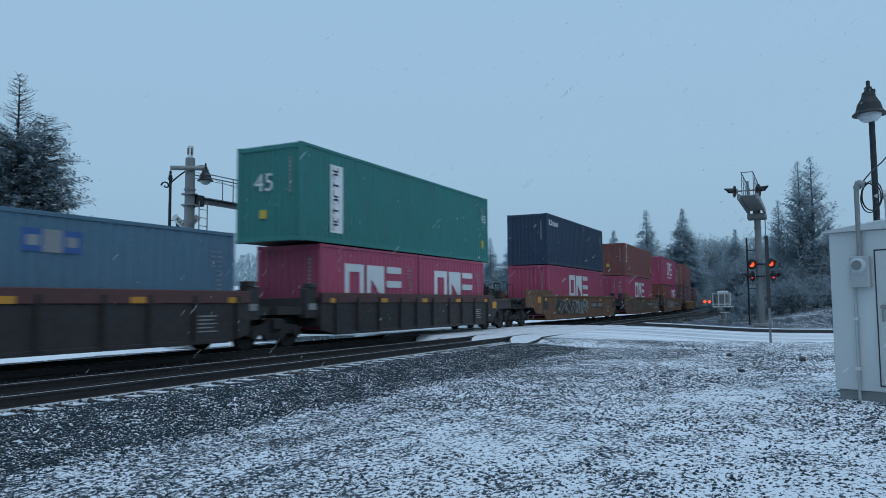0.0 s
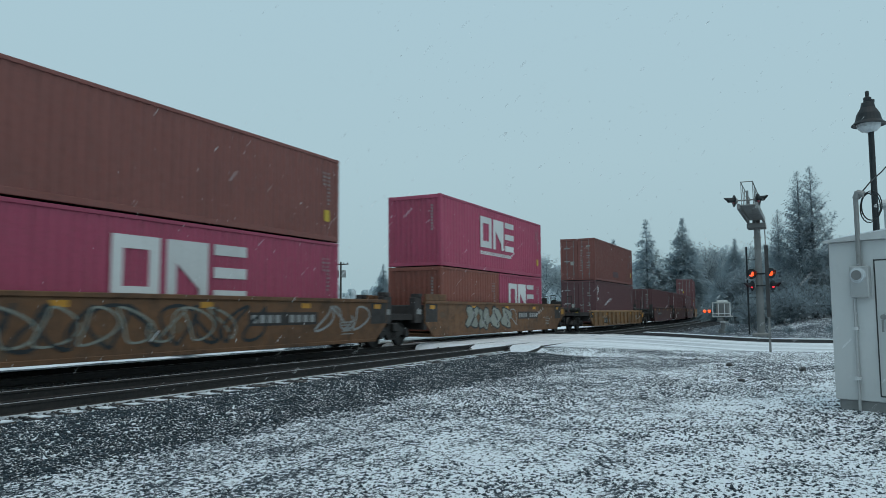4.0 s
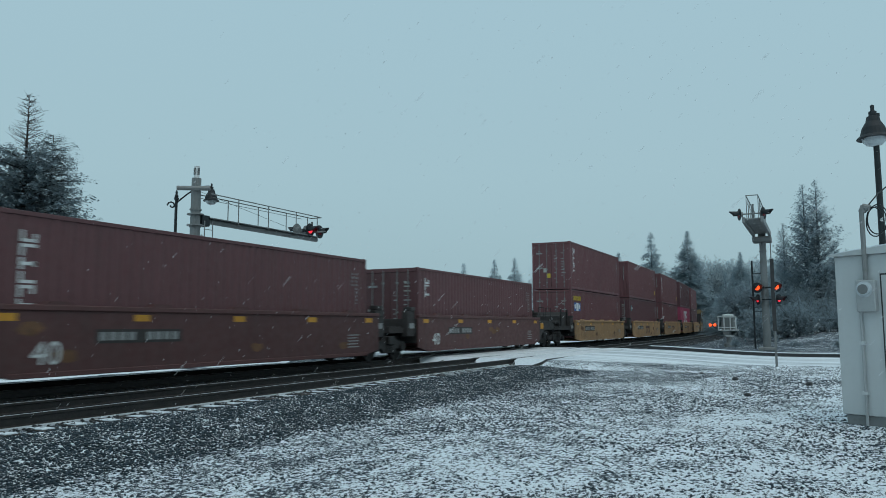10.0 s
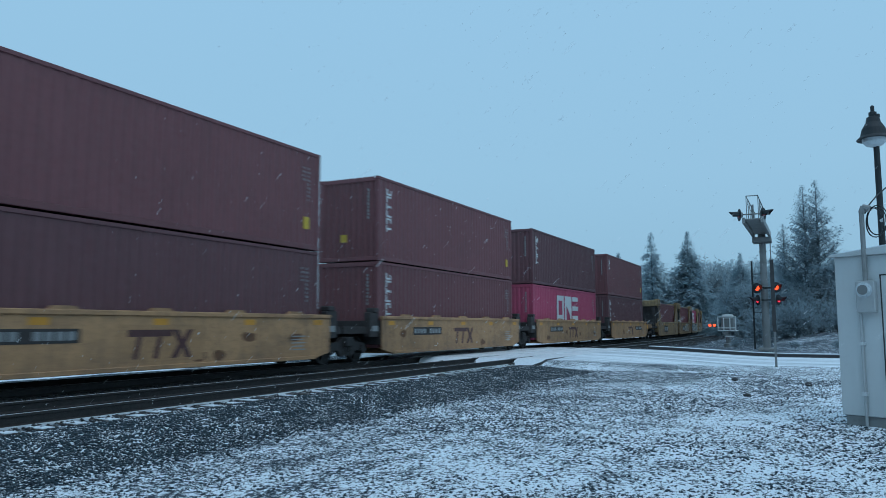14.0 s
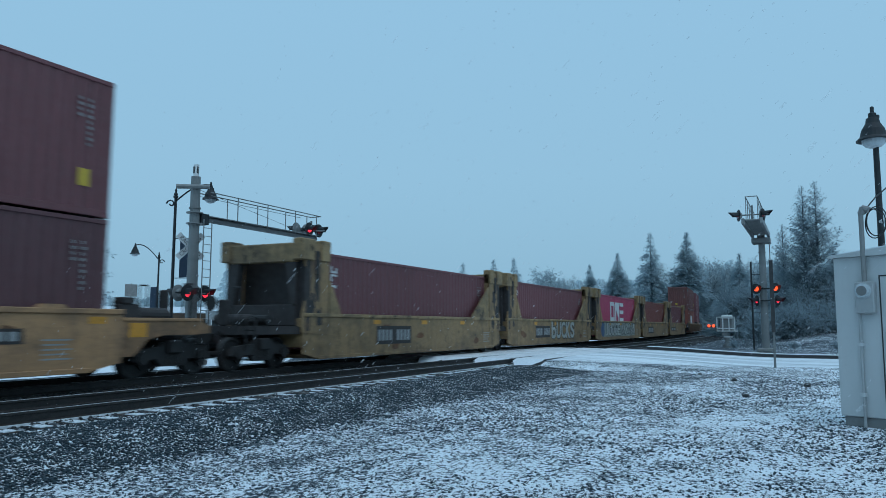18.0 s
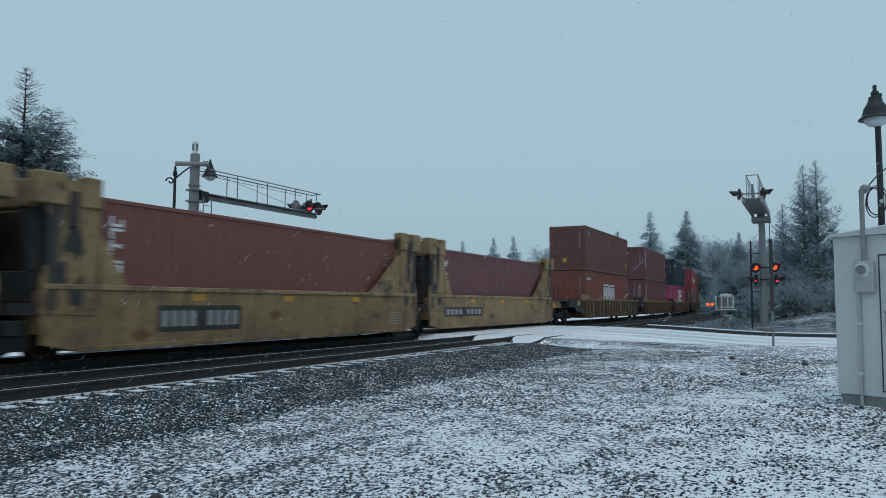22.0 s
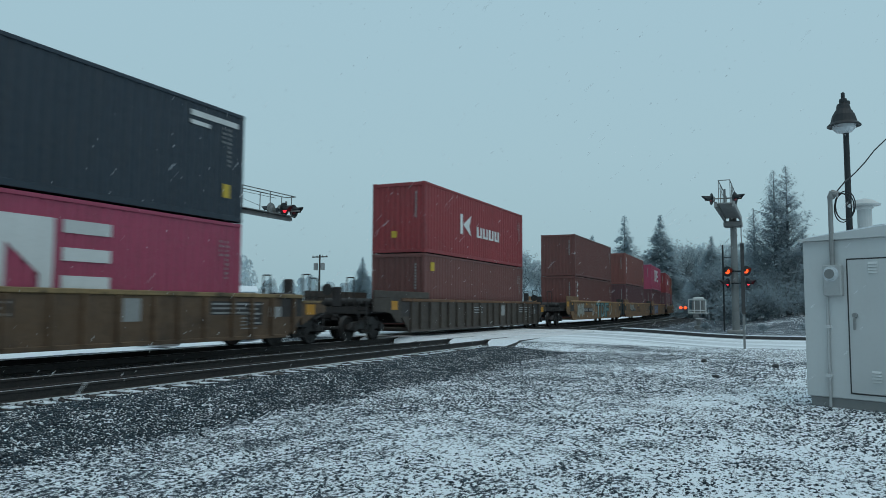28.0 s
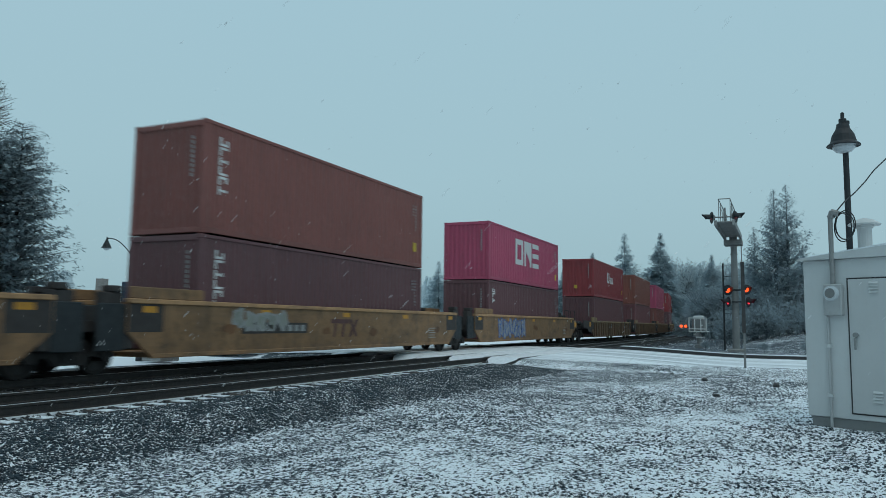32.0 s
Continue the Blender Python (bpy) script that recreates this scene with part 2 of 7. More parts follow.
M["slush"] = rough_mat("trodden_snow", (0.62, 0.65, 0.68), (0.82, 0.84, 0.86), 1.5, 0.7, bumpy=0.3)
# twigs and bark of distant trees: haze painted in as pale grey
M["twigs"] = leaf_mat("haze_grey_twigs", (0.37, 0.44, 0.47), (0.47, 0.54, 0.57), 0.5, 0.5)
M["haze_bark"] = rough_mat("haze_pale_bark", (0.13, 0.165, 0.185), (0.20, 0.24, 0.265), 9, 0.95)
M["flake"] = leaf_mat("snowflake", (0.88, 0.90, 0.92), (0.92, 0.94, 0.96), 2, 0.5)


def stone_mat(name, dark, light, snow_amount):
    m, nt, b = nodes_of(name)
    geo = nt.nodes.new("ShaderNodeNewGeometry")
    c = ramp(nt, geo.outputs["Random Per Island"], 0.0, 1.0, (*dark, 1), (*light, 1))
    sep = nt.nodes.new("ShaderNodeSeparateXYZ")
    nt.links.new(geo.outputs["Normal"], sep.inputs[0])
    up = ramp(nt, sep.outputs["Z"], 0.45, 0.75)
    k = nt.nodes.new("ShaderNodeMath")
    k.operation = "MULTIPLY"
    nt.links.new(up, k.inputs[0])
    broad = noise_node(nt, 2.3, 3, 0.6)
    spots = nt.nodes.new("ShaderNodeMath")
    spots.operation, spots.inputs[1].default_value = "MULTIPLY_ADD", 0.45
    nt.links.new(broad, spots.inputs[0])
    nt.links.new(noise_node(nt, 26.0, 4, 0.7), spots.inputs[2])
    patch = ramp(nt, spots.outputs[0], 0.86 - snow_amount, 0.92 - snow_amount)
    nt.links.new(patch, k.inputs[1])
    nt.links.new(mixed(nt, k.outputs[0], c, (0.8, 0.83, 0.86)), b.inputs["Base Color"])
    b.inputs["Roughness"].default_value = 0.85
    return m


M["gravel"] = stone_mat("dark_gravel_with_snow", (0.008, 0.016, 0.023), (0.042, 0.067, 0.088), 0.10)
M["ballast_wet"] = stone_mat("wet_dark_ballast", (0.014, 0.015, 0.017), (0.05, 0.052, 0.056), 0.03)
M["ballast"] = stone_mat("dark_ballast_with_snow", (0.006, 0.014, 0.020), (0.030, 0.053, 0.070), 0.085)


# ---- mesh building ----
class Build:
    """Collects boxes, tubes and plates with their materials, and makes one mesh of them."""

    def __init__(self):
        self.v, self.f, self.m, self.slots = [], [], [], []

    def slot(self, mat):
        if mat not in self.slots:
            self.slots.append(mat)
        return self.slots.index(mat)

    def add(self, verts, faces, mat):
        n, k = len(self.v), self.slot(mat)
        self.v.extend(tuple(p) for p in verts)
        self.f.extend(tuple(i + n for i in q) for q in faces)
        self.m.extend([k] * len(faces))
        return self

    def box(self, x0, x1, y0, y1, z0, z1, mat, edge=0.0):
        if edge <= 0:
            v = [(x, y, z) for z in (z0, z1) for y in (y0, y1) for x in (x0, x1)]
            return self.add(v, [(0, 2, 3, 1), (4, 5, 7, 6), (0, 1, 5, 4), (2, 6, 7, 3), (0, 4, 6, 2), (1, 3, 7, 5)], mat)
        e = min(edge, (x1 - x0) / 2.01, (y1 - y0) / 2.01, (z1 - z0) / 2.01)
        v, ring = [], []
        for z, i in ((z0, e), (z0 + e, 0), (z1 - e, 0), (z1, e)):
            a, b, c, d = x0 + i, x1 - i, y0 + i, y1 - i
            r = []
            for px, py in ((a + e, c), (b - e, c), (b, c + e), (b, d - e), (b - e, d), (a + e, d), (a, d - e), (a, c + e)):
                r.append(len(v))
                v.append((px, py, z))
            ring.append(r)
        f = [tuple(reversed(ring[0])), tuple(ring[3])]
        for lo, hi in zip(ring, ring[1:]):
            f += [(lo[i], lo[(i + 1) % 8], hi[(i + 1) % 8], hi[i]) for i in range(8)]
        return self.add(v, f, mat)

    def prism(self, outline, axis, a, b, mat):
        """A plate: a 2D outline in the plane across axis (0, 1 or 2), between a and b along it."""
        def put(p, h):
            q = list(p)
            q.insert(axis, h)
            return q
        n = len(outline)
        v = [put(p, a) for p in outline] + [put(p, b) for p in outline]
        f = [tuple(range(n))[::-1], tuple(range(n, 2 * n))] + [(i, (i + 1) % n, n + (i + 1) % n, n + i) for i in range(n)]
        return self.add(v, f, mat)

    def tube(self, p, q, r0, mat, r1=None, sides=8, caps=True):
        p, q = Vector(p), Vector(q)
        r1 = r0 if r1 is None else r1
        d = (q - p).normalized()
        u = d.orthogonal().normalized()
        w = d.cross(u)
        v = []
        for c, r in ((p, r0), (q, r1)):
            v += [c + (u * math.cos(2 * math.pi * i / sides) + w * math.sin(2 * math.pi * i / sides)) * r for i in range(sides)]
        f = [(i, (i + 1) % sides, sides + (i + 1) % sides, sides + i) for i in range(sides)]
        if caps:
            f += [tuple(range(sides))[::-1], tuple(range(sides, 2 * sides))]
        return self.add(v, f, mat)

    def lathe(self, profile, mat, at=(0, 0, 0), sides=20, axis=2):
        """Turns (radius, height) pairs about an axis."""
        v, f, n = [], [], len(profile)
        for r, h in profile:
            for i in range(sides):
                a = 2 * math.pi * i / sides
                p = [r * math.cos(a), r * math.sin(a)]
                p.insert(axis, h)
                v.append([p[k] + at[k] for k in range(3)])
        for j in range(n - 1):
            f += [(j * sides + i, j * sides + (i + 1) % sides, (j + 1) * sides + (i + 1) % sides, (j + 1) * sides + i) for i in range(sides)]
        f += [tuple(range(sides))[::-1], tuple(range((n - 1) * sides, n * sides))]
        return self.add(v, f, mat)

    def mesh(self, name):
        me = bpy.data.meshes.new(name)
        me.from_pydata(self.v, [], self.f)
        for m in self.slots:
            me.materials.append(m)
        me.polygons.foreach_set("material_index", self.m)
        me.update()
        return me


def part(name, build, parent, at=(0, 0, 0), label="", turn=(0, 0, 0)):
    me = build.mesh(name) if isinstance(build, Build) else build
    ob = new(name, me)
    ob.parent = parent
    ob.matrix_basis = pose(*at, *turn)
    if label:
        tagged(ob, label)
    return ob


def thing(name, label, category, m=None, group="", build=None, kind=""):
    me = build.mesh(name) if isinstance(build, Build) else build
    ob = new(name, me)
    if m is not None:
        ob.matrix_basis = m
    return tagged(ob, label, category, group, kind)


def lettering(text, size, mat, deep=0.004):
    """A mesh of flat letters, in the x-z plane, centred."""
    cu = bpy.data.curves.new("lettering", "FONT")
    cu.body, cu.size, cu.extrude, cu.align_x, cu.align_y = text, size, deep, "CENTER", "CENTER"
    ob = bpy.data.objects.new("lettering", cu)
    scene.collection.objects.link(ob)
    bpy.context.view_layer.update()
    me = bpy.data.meshes.new_from_object(ob.evaluated_get(bpy.context.evaluated_depsgraph_get()))
    bpy.data.objects.remove(ob)
    me.materials.clear()
    me.materials.append(mat)
    return me


# ---- the lie of the land ----
TRAIN_X, NEAR_X, BEND, RADIUS = -14.17, -10.40, 50.0, 750.0


def along(s, x0=TRAIN_X):
    """Place and turn of a track at s metres along it: straight, then a wide bend to the left."""
    if s <= BEND:
        return x0, s, 0.0
    r = RADIUS + x0 - TRAIN_X
    a = (s - BEND) / RADIUS
    return TRAIN_X - RADIUS + r * math.cos(a), BEND + r * math.sin(a), a


def smooth(a, b, x):
    t = min(1.0, max(0.0, (x - a) / (b - a)))
    return t * t * (3 - 2 * t)


def road_height(x):
    if x > TRAIN_X:
        return 0.02 + (RAIL - 0.03) * (1 - smooth(-8.6, -1.0, x))
    return 0.05 + (RAIL - 0.06) * smooth(-24.0, -16.2, x)


def off_track(x, y):
    """How far a place lies to the right of the train's track, measured across it."""
    if y <= BEND:
        return x - TRAIN_X
    cx = TRAIN_X - RADIUS
    return math.hypot(x - cx, y - BEND) - RADIUS


def ground_height(x, y):
    o = off_track(x, y)
    bed = RAIL - 0.20
    z = bed * (smooth(-4.2, -2.2, o) if o < 0 else 1 - smooth(5.6, 7.6, o))
    z += 0.9 * smooth(52, 60, y) * smooth(9, 16, o) * (1 - smooth(60, 90, o))
    road = smooth(24.3, 24.8, y) * (1 - smooth(38.5, 41, y))
    z = max(z, road_height(x) - 0.02) * road + z * (1 - road) if -60 < x < 60 else z
    n = noise.noise(Vector((x * 0.35, y * 0.35, 0.0))) * 0.03 + noise.noise(Vector((x * 1.7, y * 1.7, 3.0))) * 0.012
    if road > 0.02:
        return z - 0.012 * road
    return z + n * (0.3 if -4 < o < 6 else 1.0)


def ground():
    def ticks(lo, hi, step, far):
        out, v, d = [], lo, step
        while v < hi + 1e-6:
            out.append(v)
            v += step
        for sign in (-1, 1):
            v, d = (lo if sign < 0 else out[-1]), step
            side = []
            while abs(v) < far:
                d *= 1.35
                v += sign * d
                side.append(v)
            out = (side[::-1] + out) if sign < 0 else out + side
        return out
    xs, ys = ticks(-26.0, 6.0, 0.25, 3000), ticks(-2.0, 62.0, 0.35, 3000)
    v = [(x, y, ground_height(x, y)) for y in ys for x in xs]
    w = len(xs)
    f = [(j * w + i, j * w + i + 1, (j + 1) * w + i + 1, (j + 1) * w + i) for j in range(len(ys) - 1) for i in range(w - 1)]
    m, nt, b = nodes_of("snowy_gravel_ground")
    geo = nt.nodes.new("ShaderNodeNewGeometry")
    sep = nt.nodes.new("ShaderNodeSeparateXYZ")
    nt.links.new(geo.outputs["Position"], sep.inputs[0])
    grit = ramp(nt, noise_node(nt, 30, 5, 0.7), 0.3, 0.75, (0.009, 0.016, 0.024, 1), (0.050, 0.075, 0.100, 1))
    fine = noise_node(nt, 21.0, 7, 0.80, (1, 0.6, 1))
    broad = noise_node(nt, 0.55, 4, 0.6)
    bed = nt.nodes.new("ShaderNodeMapRange")          # dark ballast near the rails
    bed.inputs[1].default_value, bed.inputs[2].default_value = -9.0, -5.6
    bed.inputs[3].default_value, bed.inputs[4].default_value = 0.03, 0.0
    nt.links.new(sep.outputs["X"], bed.inputs[0])
    left = nt.nodes.new("ShaderNodeMapRange")
    left.inputs[1].default_value, left.inputs[2].default_value = -19.95, -19.35
    left.inputs[3].default_value, left.inputs[4].default_value = 0.45, 0.0
    nt.links.new(sep.outputs["X"], left.inputs[0])
    far = nt.nodes.new("ShaderNodeMapRange")
    far.inputs[1].default_value, far.inputs[2].default_value = 37.0, 46.0
    far.inputs[3].default_value, far.inputs[4].default_value = 0.015, -0.085
    nt.links.new(sep.outputs["Y"], far.inputs[0])

    inner = nt.nodes.new("ShaderNodeMapRange")        # little snow lies between the rails
    inner.inputs[1].default_value, inner.inputs[2].default_value = -9.7, -9.2
    inner.inputs[3].default_value, inner.inputs[4].default_value = -0.11, 0.0
    nt.links.new(sep.outputs["X"], inner.inputs[0])
    trod = nt.nodes.new("ShaderNodeMapRange")         # less disturbed snow to the right
    trod.inputs[1].default_value, trod.inputs[2].default_value = -6.5, 1.5
    trod.inputs[3].default_value, trod.inputs[4].default_value = -0.024, 0.032
    nt.links.new(sep.outputs["X"], trod.inputs[0])

    def plus(a, b_, ka=1.0):
        n = nt.nodes.new("ShaderNodeMath")
        n.operation, n.inputs[1].default_value = "MULTIPLY_ADD", ka
        nt.links.new(a, n.inputs[0])
        nt.links.new(b_, n.inputs[2])
        return n.outputs[0]
    clumps = noise_node(nt, 2.4, 3, 0.6, (1, 0.6, 1))
    total = plus(clumps, plus(broad, plus(fine, plus(left.outputs[0], plus(trod.outputs[0], plus(inner.outputs[0], plus(far.outputs[0], bed.outputs[0]))))), 0.22), 0.24)
    cover = ramp(nt, total, 0.718, 0.733)
    nt.links.new(mixed(nt, cover, grit, (0.80, 0.86, 0.91)), b.inputs["Base Color"])
    b.inputs["Roughness"].default_value = 0.85
    bump(nt, b, fine, 0.7, 0.03)
    me = bpy.data.meshes.new("ground")
    me.from_pydata(v, [], f)
    me.materials.append(m)
    me.polygons.foreach_set("use_smooth", [True] * len(f))
    tagged(new("ground", me), "gravel ground thinly covered with fresh snow", "ground", kind="structure")


def rails_and_bed():
    for k, x0 in enumerate((NEAR_X, TRAIN_X)):
        for side in (-0.7535, 0.7535):
            b = Build()
            prof = [(-0.075, -0.175), (0.075, -0.175), (0.075, -0.155), (0.012, -0.135), (0.012, -0.045), (0.036, -0.035), (0.036, -0.007), (0.028, 0.0), (-0.028, 0.0), (-0.036, -0.007), (-0.036, -0.035), (-0.012, -0.045), (-0.012, -0.135), (-0.075, -0.155)]
            ss = [-60.0, 0.0, 50.0] + [50.0 + 12 * i for i in range(1, 60)]
            n, v = len(prof), []
            for s in ss:
                x, y, a = along(s, x0 + side)
                v += [(x + px * math.cos(a), y + px * math.sin(a), RAIL + pz) for px, pz in prof]
            f = [(j * n + i, j * n + (i + 1) % n, (j + 1) * n + (i + 1) % n, (j + 1) * n + i) for j in range(len(ss) - 1) for i in range(n)]
            b.add(v, f, M["rail_side"])
            hs = b.slot(M["rail_head"])
            b.m = [hs if q % n == 7 else 0 for q in range(len(f))]
            thing("rail", "worn steel rail with a polished head on wooden sleepers", "rail", build=b, group="railway rails", kind="structure")


def road():
    # roadway strip from the near edge to the kerb, rising to the crossing
    xs = [-160, -100, -60, -40] + [-30 + 0.75 * i for i in range(60)] + [18, 25, 40, 80, 160]
    def near(x):
        return 24.75 + (smooth(-8.3, 0.5, x) * 5.85 if x > TRAIN_X else 0) - (0.8 if x < -20 else 0)
    v, f = [], []
    for x in xs:
        for k in range(6):
            y = near(x) + (38.0 - near(x)) * k / 5
            v.append((x, y, road_height(x) + 0.015 * math.sin(k * 0.63) - (0.035 if k == 0 else 0)))
    f = [(i * 6 + k, (i + 1) * 6 + k, (i + 1) * 6 + k + 1, i * 6 + k + 1) for i in range(len(xs) - 1) for k in range(5)]
    me = bpy.data.meshes.new("road")
    me.from_pydata(v, [], f)
    m, nt, b = nodes_of("snow_covered_asphalt")
    tracks = ramp(nt, noise_node(nt, 0.35, 4, 0.6, (0.10, 2.4, 1)), 0.45, 0.62)
    speck = ramp(nt, noise_node(nt, 9.0, 6, 0.7), 0.57, 0.68)
    c = mixed(nt, tracks, (0.78, 0.83, 0.87), (0.40, 0.44, 0.48))
    nt.links.new(mixed(nt, speck, c, (0.30, 0.31, 0.33)), b.inputs["Base Color"])
    b.inputs["Roughness"].default_value = 0.7
    bump(nt, b, noise_node(nt, 14, 5), 0.3, 0.01)
    me.materials.append(m)
    tagged(new("road", me), "road over the level crossing under fresh snow", "road", kind="structure")
    # kerb beyond the road, snow on top
    b = Build()
    xs = [-7.6 + 1.1 * i for i in range(30)]
    for x0, x1 in zip(xs, xs[1:]):
        z0, z1 = road_height(x0), road_height(x1)
        for y0, y1, lo, hi, mat in ((38.0, 38.16, -0.1, 0.15, M["asphalt"]), (38.02, 38.9, 0.02, 0.165, M["snow"])):
            v = [(x, y, z + h) for h in (lo, hi) for y in (y0, y1) for x, z in ((x0, z0), (x1, z1))]
            b.add(v, [(0, 2, 3, 1), (4, 5, 7, 6), (0, 1, 5, 4), (2, 6, 7, 3), (0, 4, 6, 2), (1, 3, 7, 5)], mat)
    thing("kerb", "dark road kerb with a snow-covered verge", "kerb", build=b, kind="structure")


def swept(points, r, mat, sides=5):
    """One continuous tube along points."""
    b, v, n = Build(), [], len(points)
    pts = [Vector(p) for p in points]
    for i, p in enumerate(pts):
        d = (pts[min(i + 1, n - 1)] - pts[max(i - 1, 0)]).normalized()
        u = d.cross(Vector((0.13, 0.98, 0.1))).normalized()
        w = d.cross(u)
        v += [p + (u * math.cos(2 * math.pi * k / sides) + w * math.sin(2 * math.pi * k / sides)) * r for k in range(sides)]
    f = [(i * sides + k, i * sides + (k + 1) % sides, (i + 1) * sides + (k + 1) % sides, (i + 1) * sides + k) for i in range(n - 1) for k in range(sides)]
    return b.add(v, f, mat)


# ---- the train ----
def travelled(t):
    """Metres that the train has run since the start; it gathers a little speed."""
    return 12.9456 * t + 0.00883 * t * t + 0.0001026 * t ** 3


FLAKES, WIND = [], (1.7, 0.3, 1.8)
MOVERS = []      # thing, its place along the train, height of its base
WHEELS = []      # wheelsets that turn


def corrugated(x, length, z0, z1, mat, out, pitch=0.278, deep=0.036, axis=1):
    """A wall of trapezoid folds along y (axis 1) or x (axis 0); out: +1 or -1, the side that it faces."""
    n = max(2, int(round(length / pitch)))
    p = length / n
    prof = []
    for i in range(n):
        a = -length / 2 + i * p
        prof += [(a, 0.0), (a + 0.25 * p, 0.0), (a + 0.5 * p, deep), (a + 0.75 * p, deep)]
    prof.append((length / 2, 0.0))
    v = []
    for z in (z0, z1):
        for u, d in prof:
            q = x - out * d
            v.append((q, u, z) if axis == 1 else (u, q, z))
    k = len(prof)
    f = [(i, i + 1, k + i + 1, k + i) for i in range(k - 1)]
    b = Build()
    b.add(v, f, mat)
    return b


SHELLS = {}
FRONT_BARS = {}


def shell(length, height, mat, doors):
    """Meshes shared by containers of one size and colour."""
    key = (length, height, mat.name, doors)
    if key in SHELLS:
        return SHELLS[key]
    hx, hy = 1.219, length / 2
    out = []
    for s, nm in ((1, "side_panel"), (-1, "side_panel")):
        out.append((nm, corrugated(s * (hx - 0.012), length - 0.3, 0.16, height - 0.10, mat, s).mesh(nm)))
    out.append(("roof", Build().box(-hx + 0.06, hx - 0.06, -hy + 0.1, hy - 0.1, height - 0.05, height - 0.015, mat).mesh("roof")))
    out.append(("floor", Build().box(-hx + 0.06, hx - 0.06, -hy + 0.1, hy - 0.1, 0.05, 0.16, M["steel"]).mesh("floor")))
    for s in (1, -1):
        out.append(("bottom_rail", Build().box(min(s * hx, s * (hx - 0.07)), max(s * hx, s * (hx - 0.07)), -hy + 0.15, hy - 0.15, 0.02, 0.165, mat, 0.01).mesh("bottom_rail")))
        out.append(("top_rail", Build().box(min(s * hx, s * (hx - 0.06)), max(s * hx, s * (hx - 0.06)), -hy + 0.15, hy - 0.15, height - 0.10, height - 0.01, mat, 0.01).mesh("top_rail")))
    for sy in (-1, 1):
        a, c = (-hy, -hy + 0.16) if sy < 0 else (hy - 0.16, hy)
        for sx in (1, -1):
            x0, x1 = (hx - 0.14, hx) if sx > 0 else (-hx, -hx + 0.14)
            out.append(("corner_post", Build().box(x0, x1, a + (0.01 if sy < 0 else 0), c - (0 if sy < 0 else 0.01), 0.11, height - 0.11, mat, 0.012).mesh("corner_post")))
        out.append(("end_header", Build().box(-hx + 0.14, hx - 0.14, a + 0.012, c - 0.012, height - 0.16, height - 0.01, mat, 0.01).mesh("end_header")))
        out.append(("end_sill", Build().box(-hx + 0.14, hx - 0.14, a + 0.012, c - 0.012, 0.02, 0.15, mat, 0.01).mesh("end_sill")))
        if doors == sy:
            for sx in (1, -1):
                b = Build()
                x0, x1 = (0.012, hx - 0.15) if sx > 0 else (-hx + 0.15, -0.012)
                y = sy * (hy - 0.03)
                b.box(x0, x1, min(y, y - sy * 0.05), max(y, y - sy * 0.05), 0.16, height - 0.17, mat)
                for i in range(4):
                    zz = 0.3 + i * (height - 0.6) / 4
                    b.box(x0 + 0.08, x1 - 0.08, min(y, y + sy * 0.012), max(y, y + sy * 0.012), zz, zz + (height - 0.6) / 4 - 0.16, mat, 0.01)
                out.append(("door", b.mesh("door")))
                for u in (0.3, 0.75):
                    xx = x0 + (x1 - x0) * u
                    rod = Build().tube((xx, sy * (hy + 0.012), 0.1), (xx, sy * (hy + 0.012), height - 0.08), 0.017, M["galv"], sides=6)
                    for zz in (0.4, 1.2, height - 0.6):
                        rod.box(xx - 0.05, xx + 0.05, sy * hy - 0.02, sy * hy + 0.03, zz, zz + 0.07, M["galv"])
                    out.append(("locking_bar", rod.mesh("locking_bar")))
        else:
            out.append(("end_panel", corrugated(sy * (hy - 0.03), 2.438 - 0.28, 0.15, height - 0.16, mat, sy, 0.25, 0.045, 0).mesh("end_panel")))
    cast = Build().box(-0.089, 0.089, -0.081, 0.081, -0.059, 0.059, mat, 0.015).mesh("corner_casting")
    for sx in (-1, 1):
        for sy in (-1, 1):
            for z in (0.059, height - 0.057):
                out.append(("corner_casting", cast, (sx * (hx - 0.0875), sy * (hy - 0.0795), z)))
    SHELLS[key] = out
    return out


FACE = 1.2135     # where paint lies on a container's side


def plate(y0, y1, z0, z1, mat):
    return Build().box(FACE - 0.012, FACE, y0, y1, z0, z1, mat)


def mark_column(c, y, ztop, n, mat, size=0.255, wide=0.31):
    """A column of letter-sized blocks of strokes down a side."""
    for i in range(n):
        z1 = ztop - i * size
        z0 = z1 - size * 0.86
        b = Build()
        t = 0.06
        b.box(FACE - 0.012, FACE, y, y + t, z0, z1, mat)
        b.box(FACE - 0.012, FACE, y + t, y + wide, (z0, z1 - 0.06, (z0 + z1) / 2 - 0.03)[i % 3], (z0 + 0.06, z1, (z0 + z1) / 2 + 0.03)[i % 3], mat)
        if i % 2 == 0:
            b.box(FACE - 0.012, FACE, y + wide - t, y + wide, z0 + 0.06, z1 - 0.06, mat)
        part("letter_block", b, c)


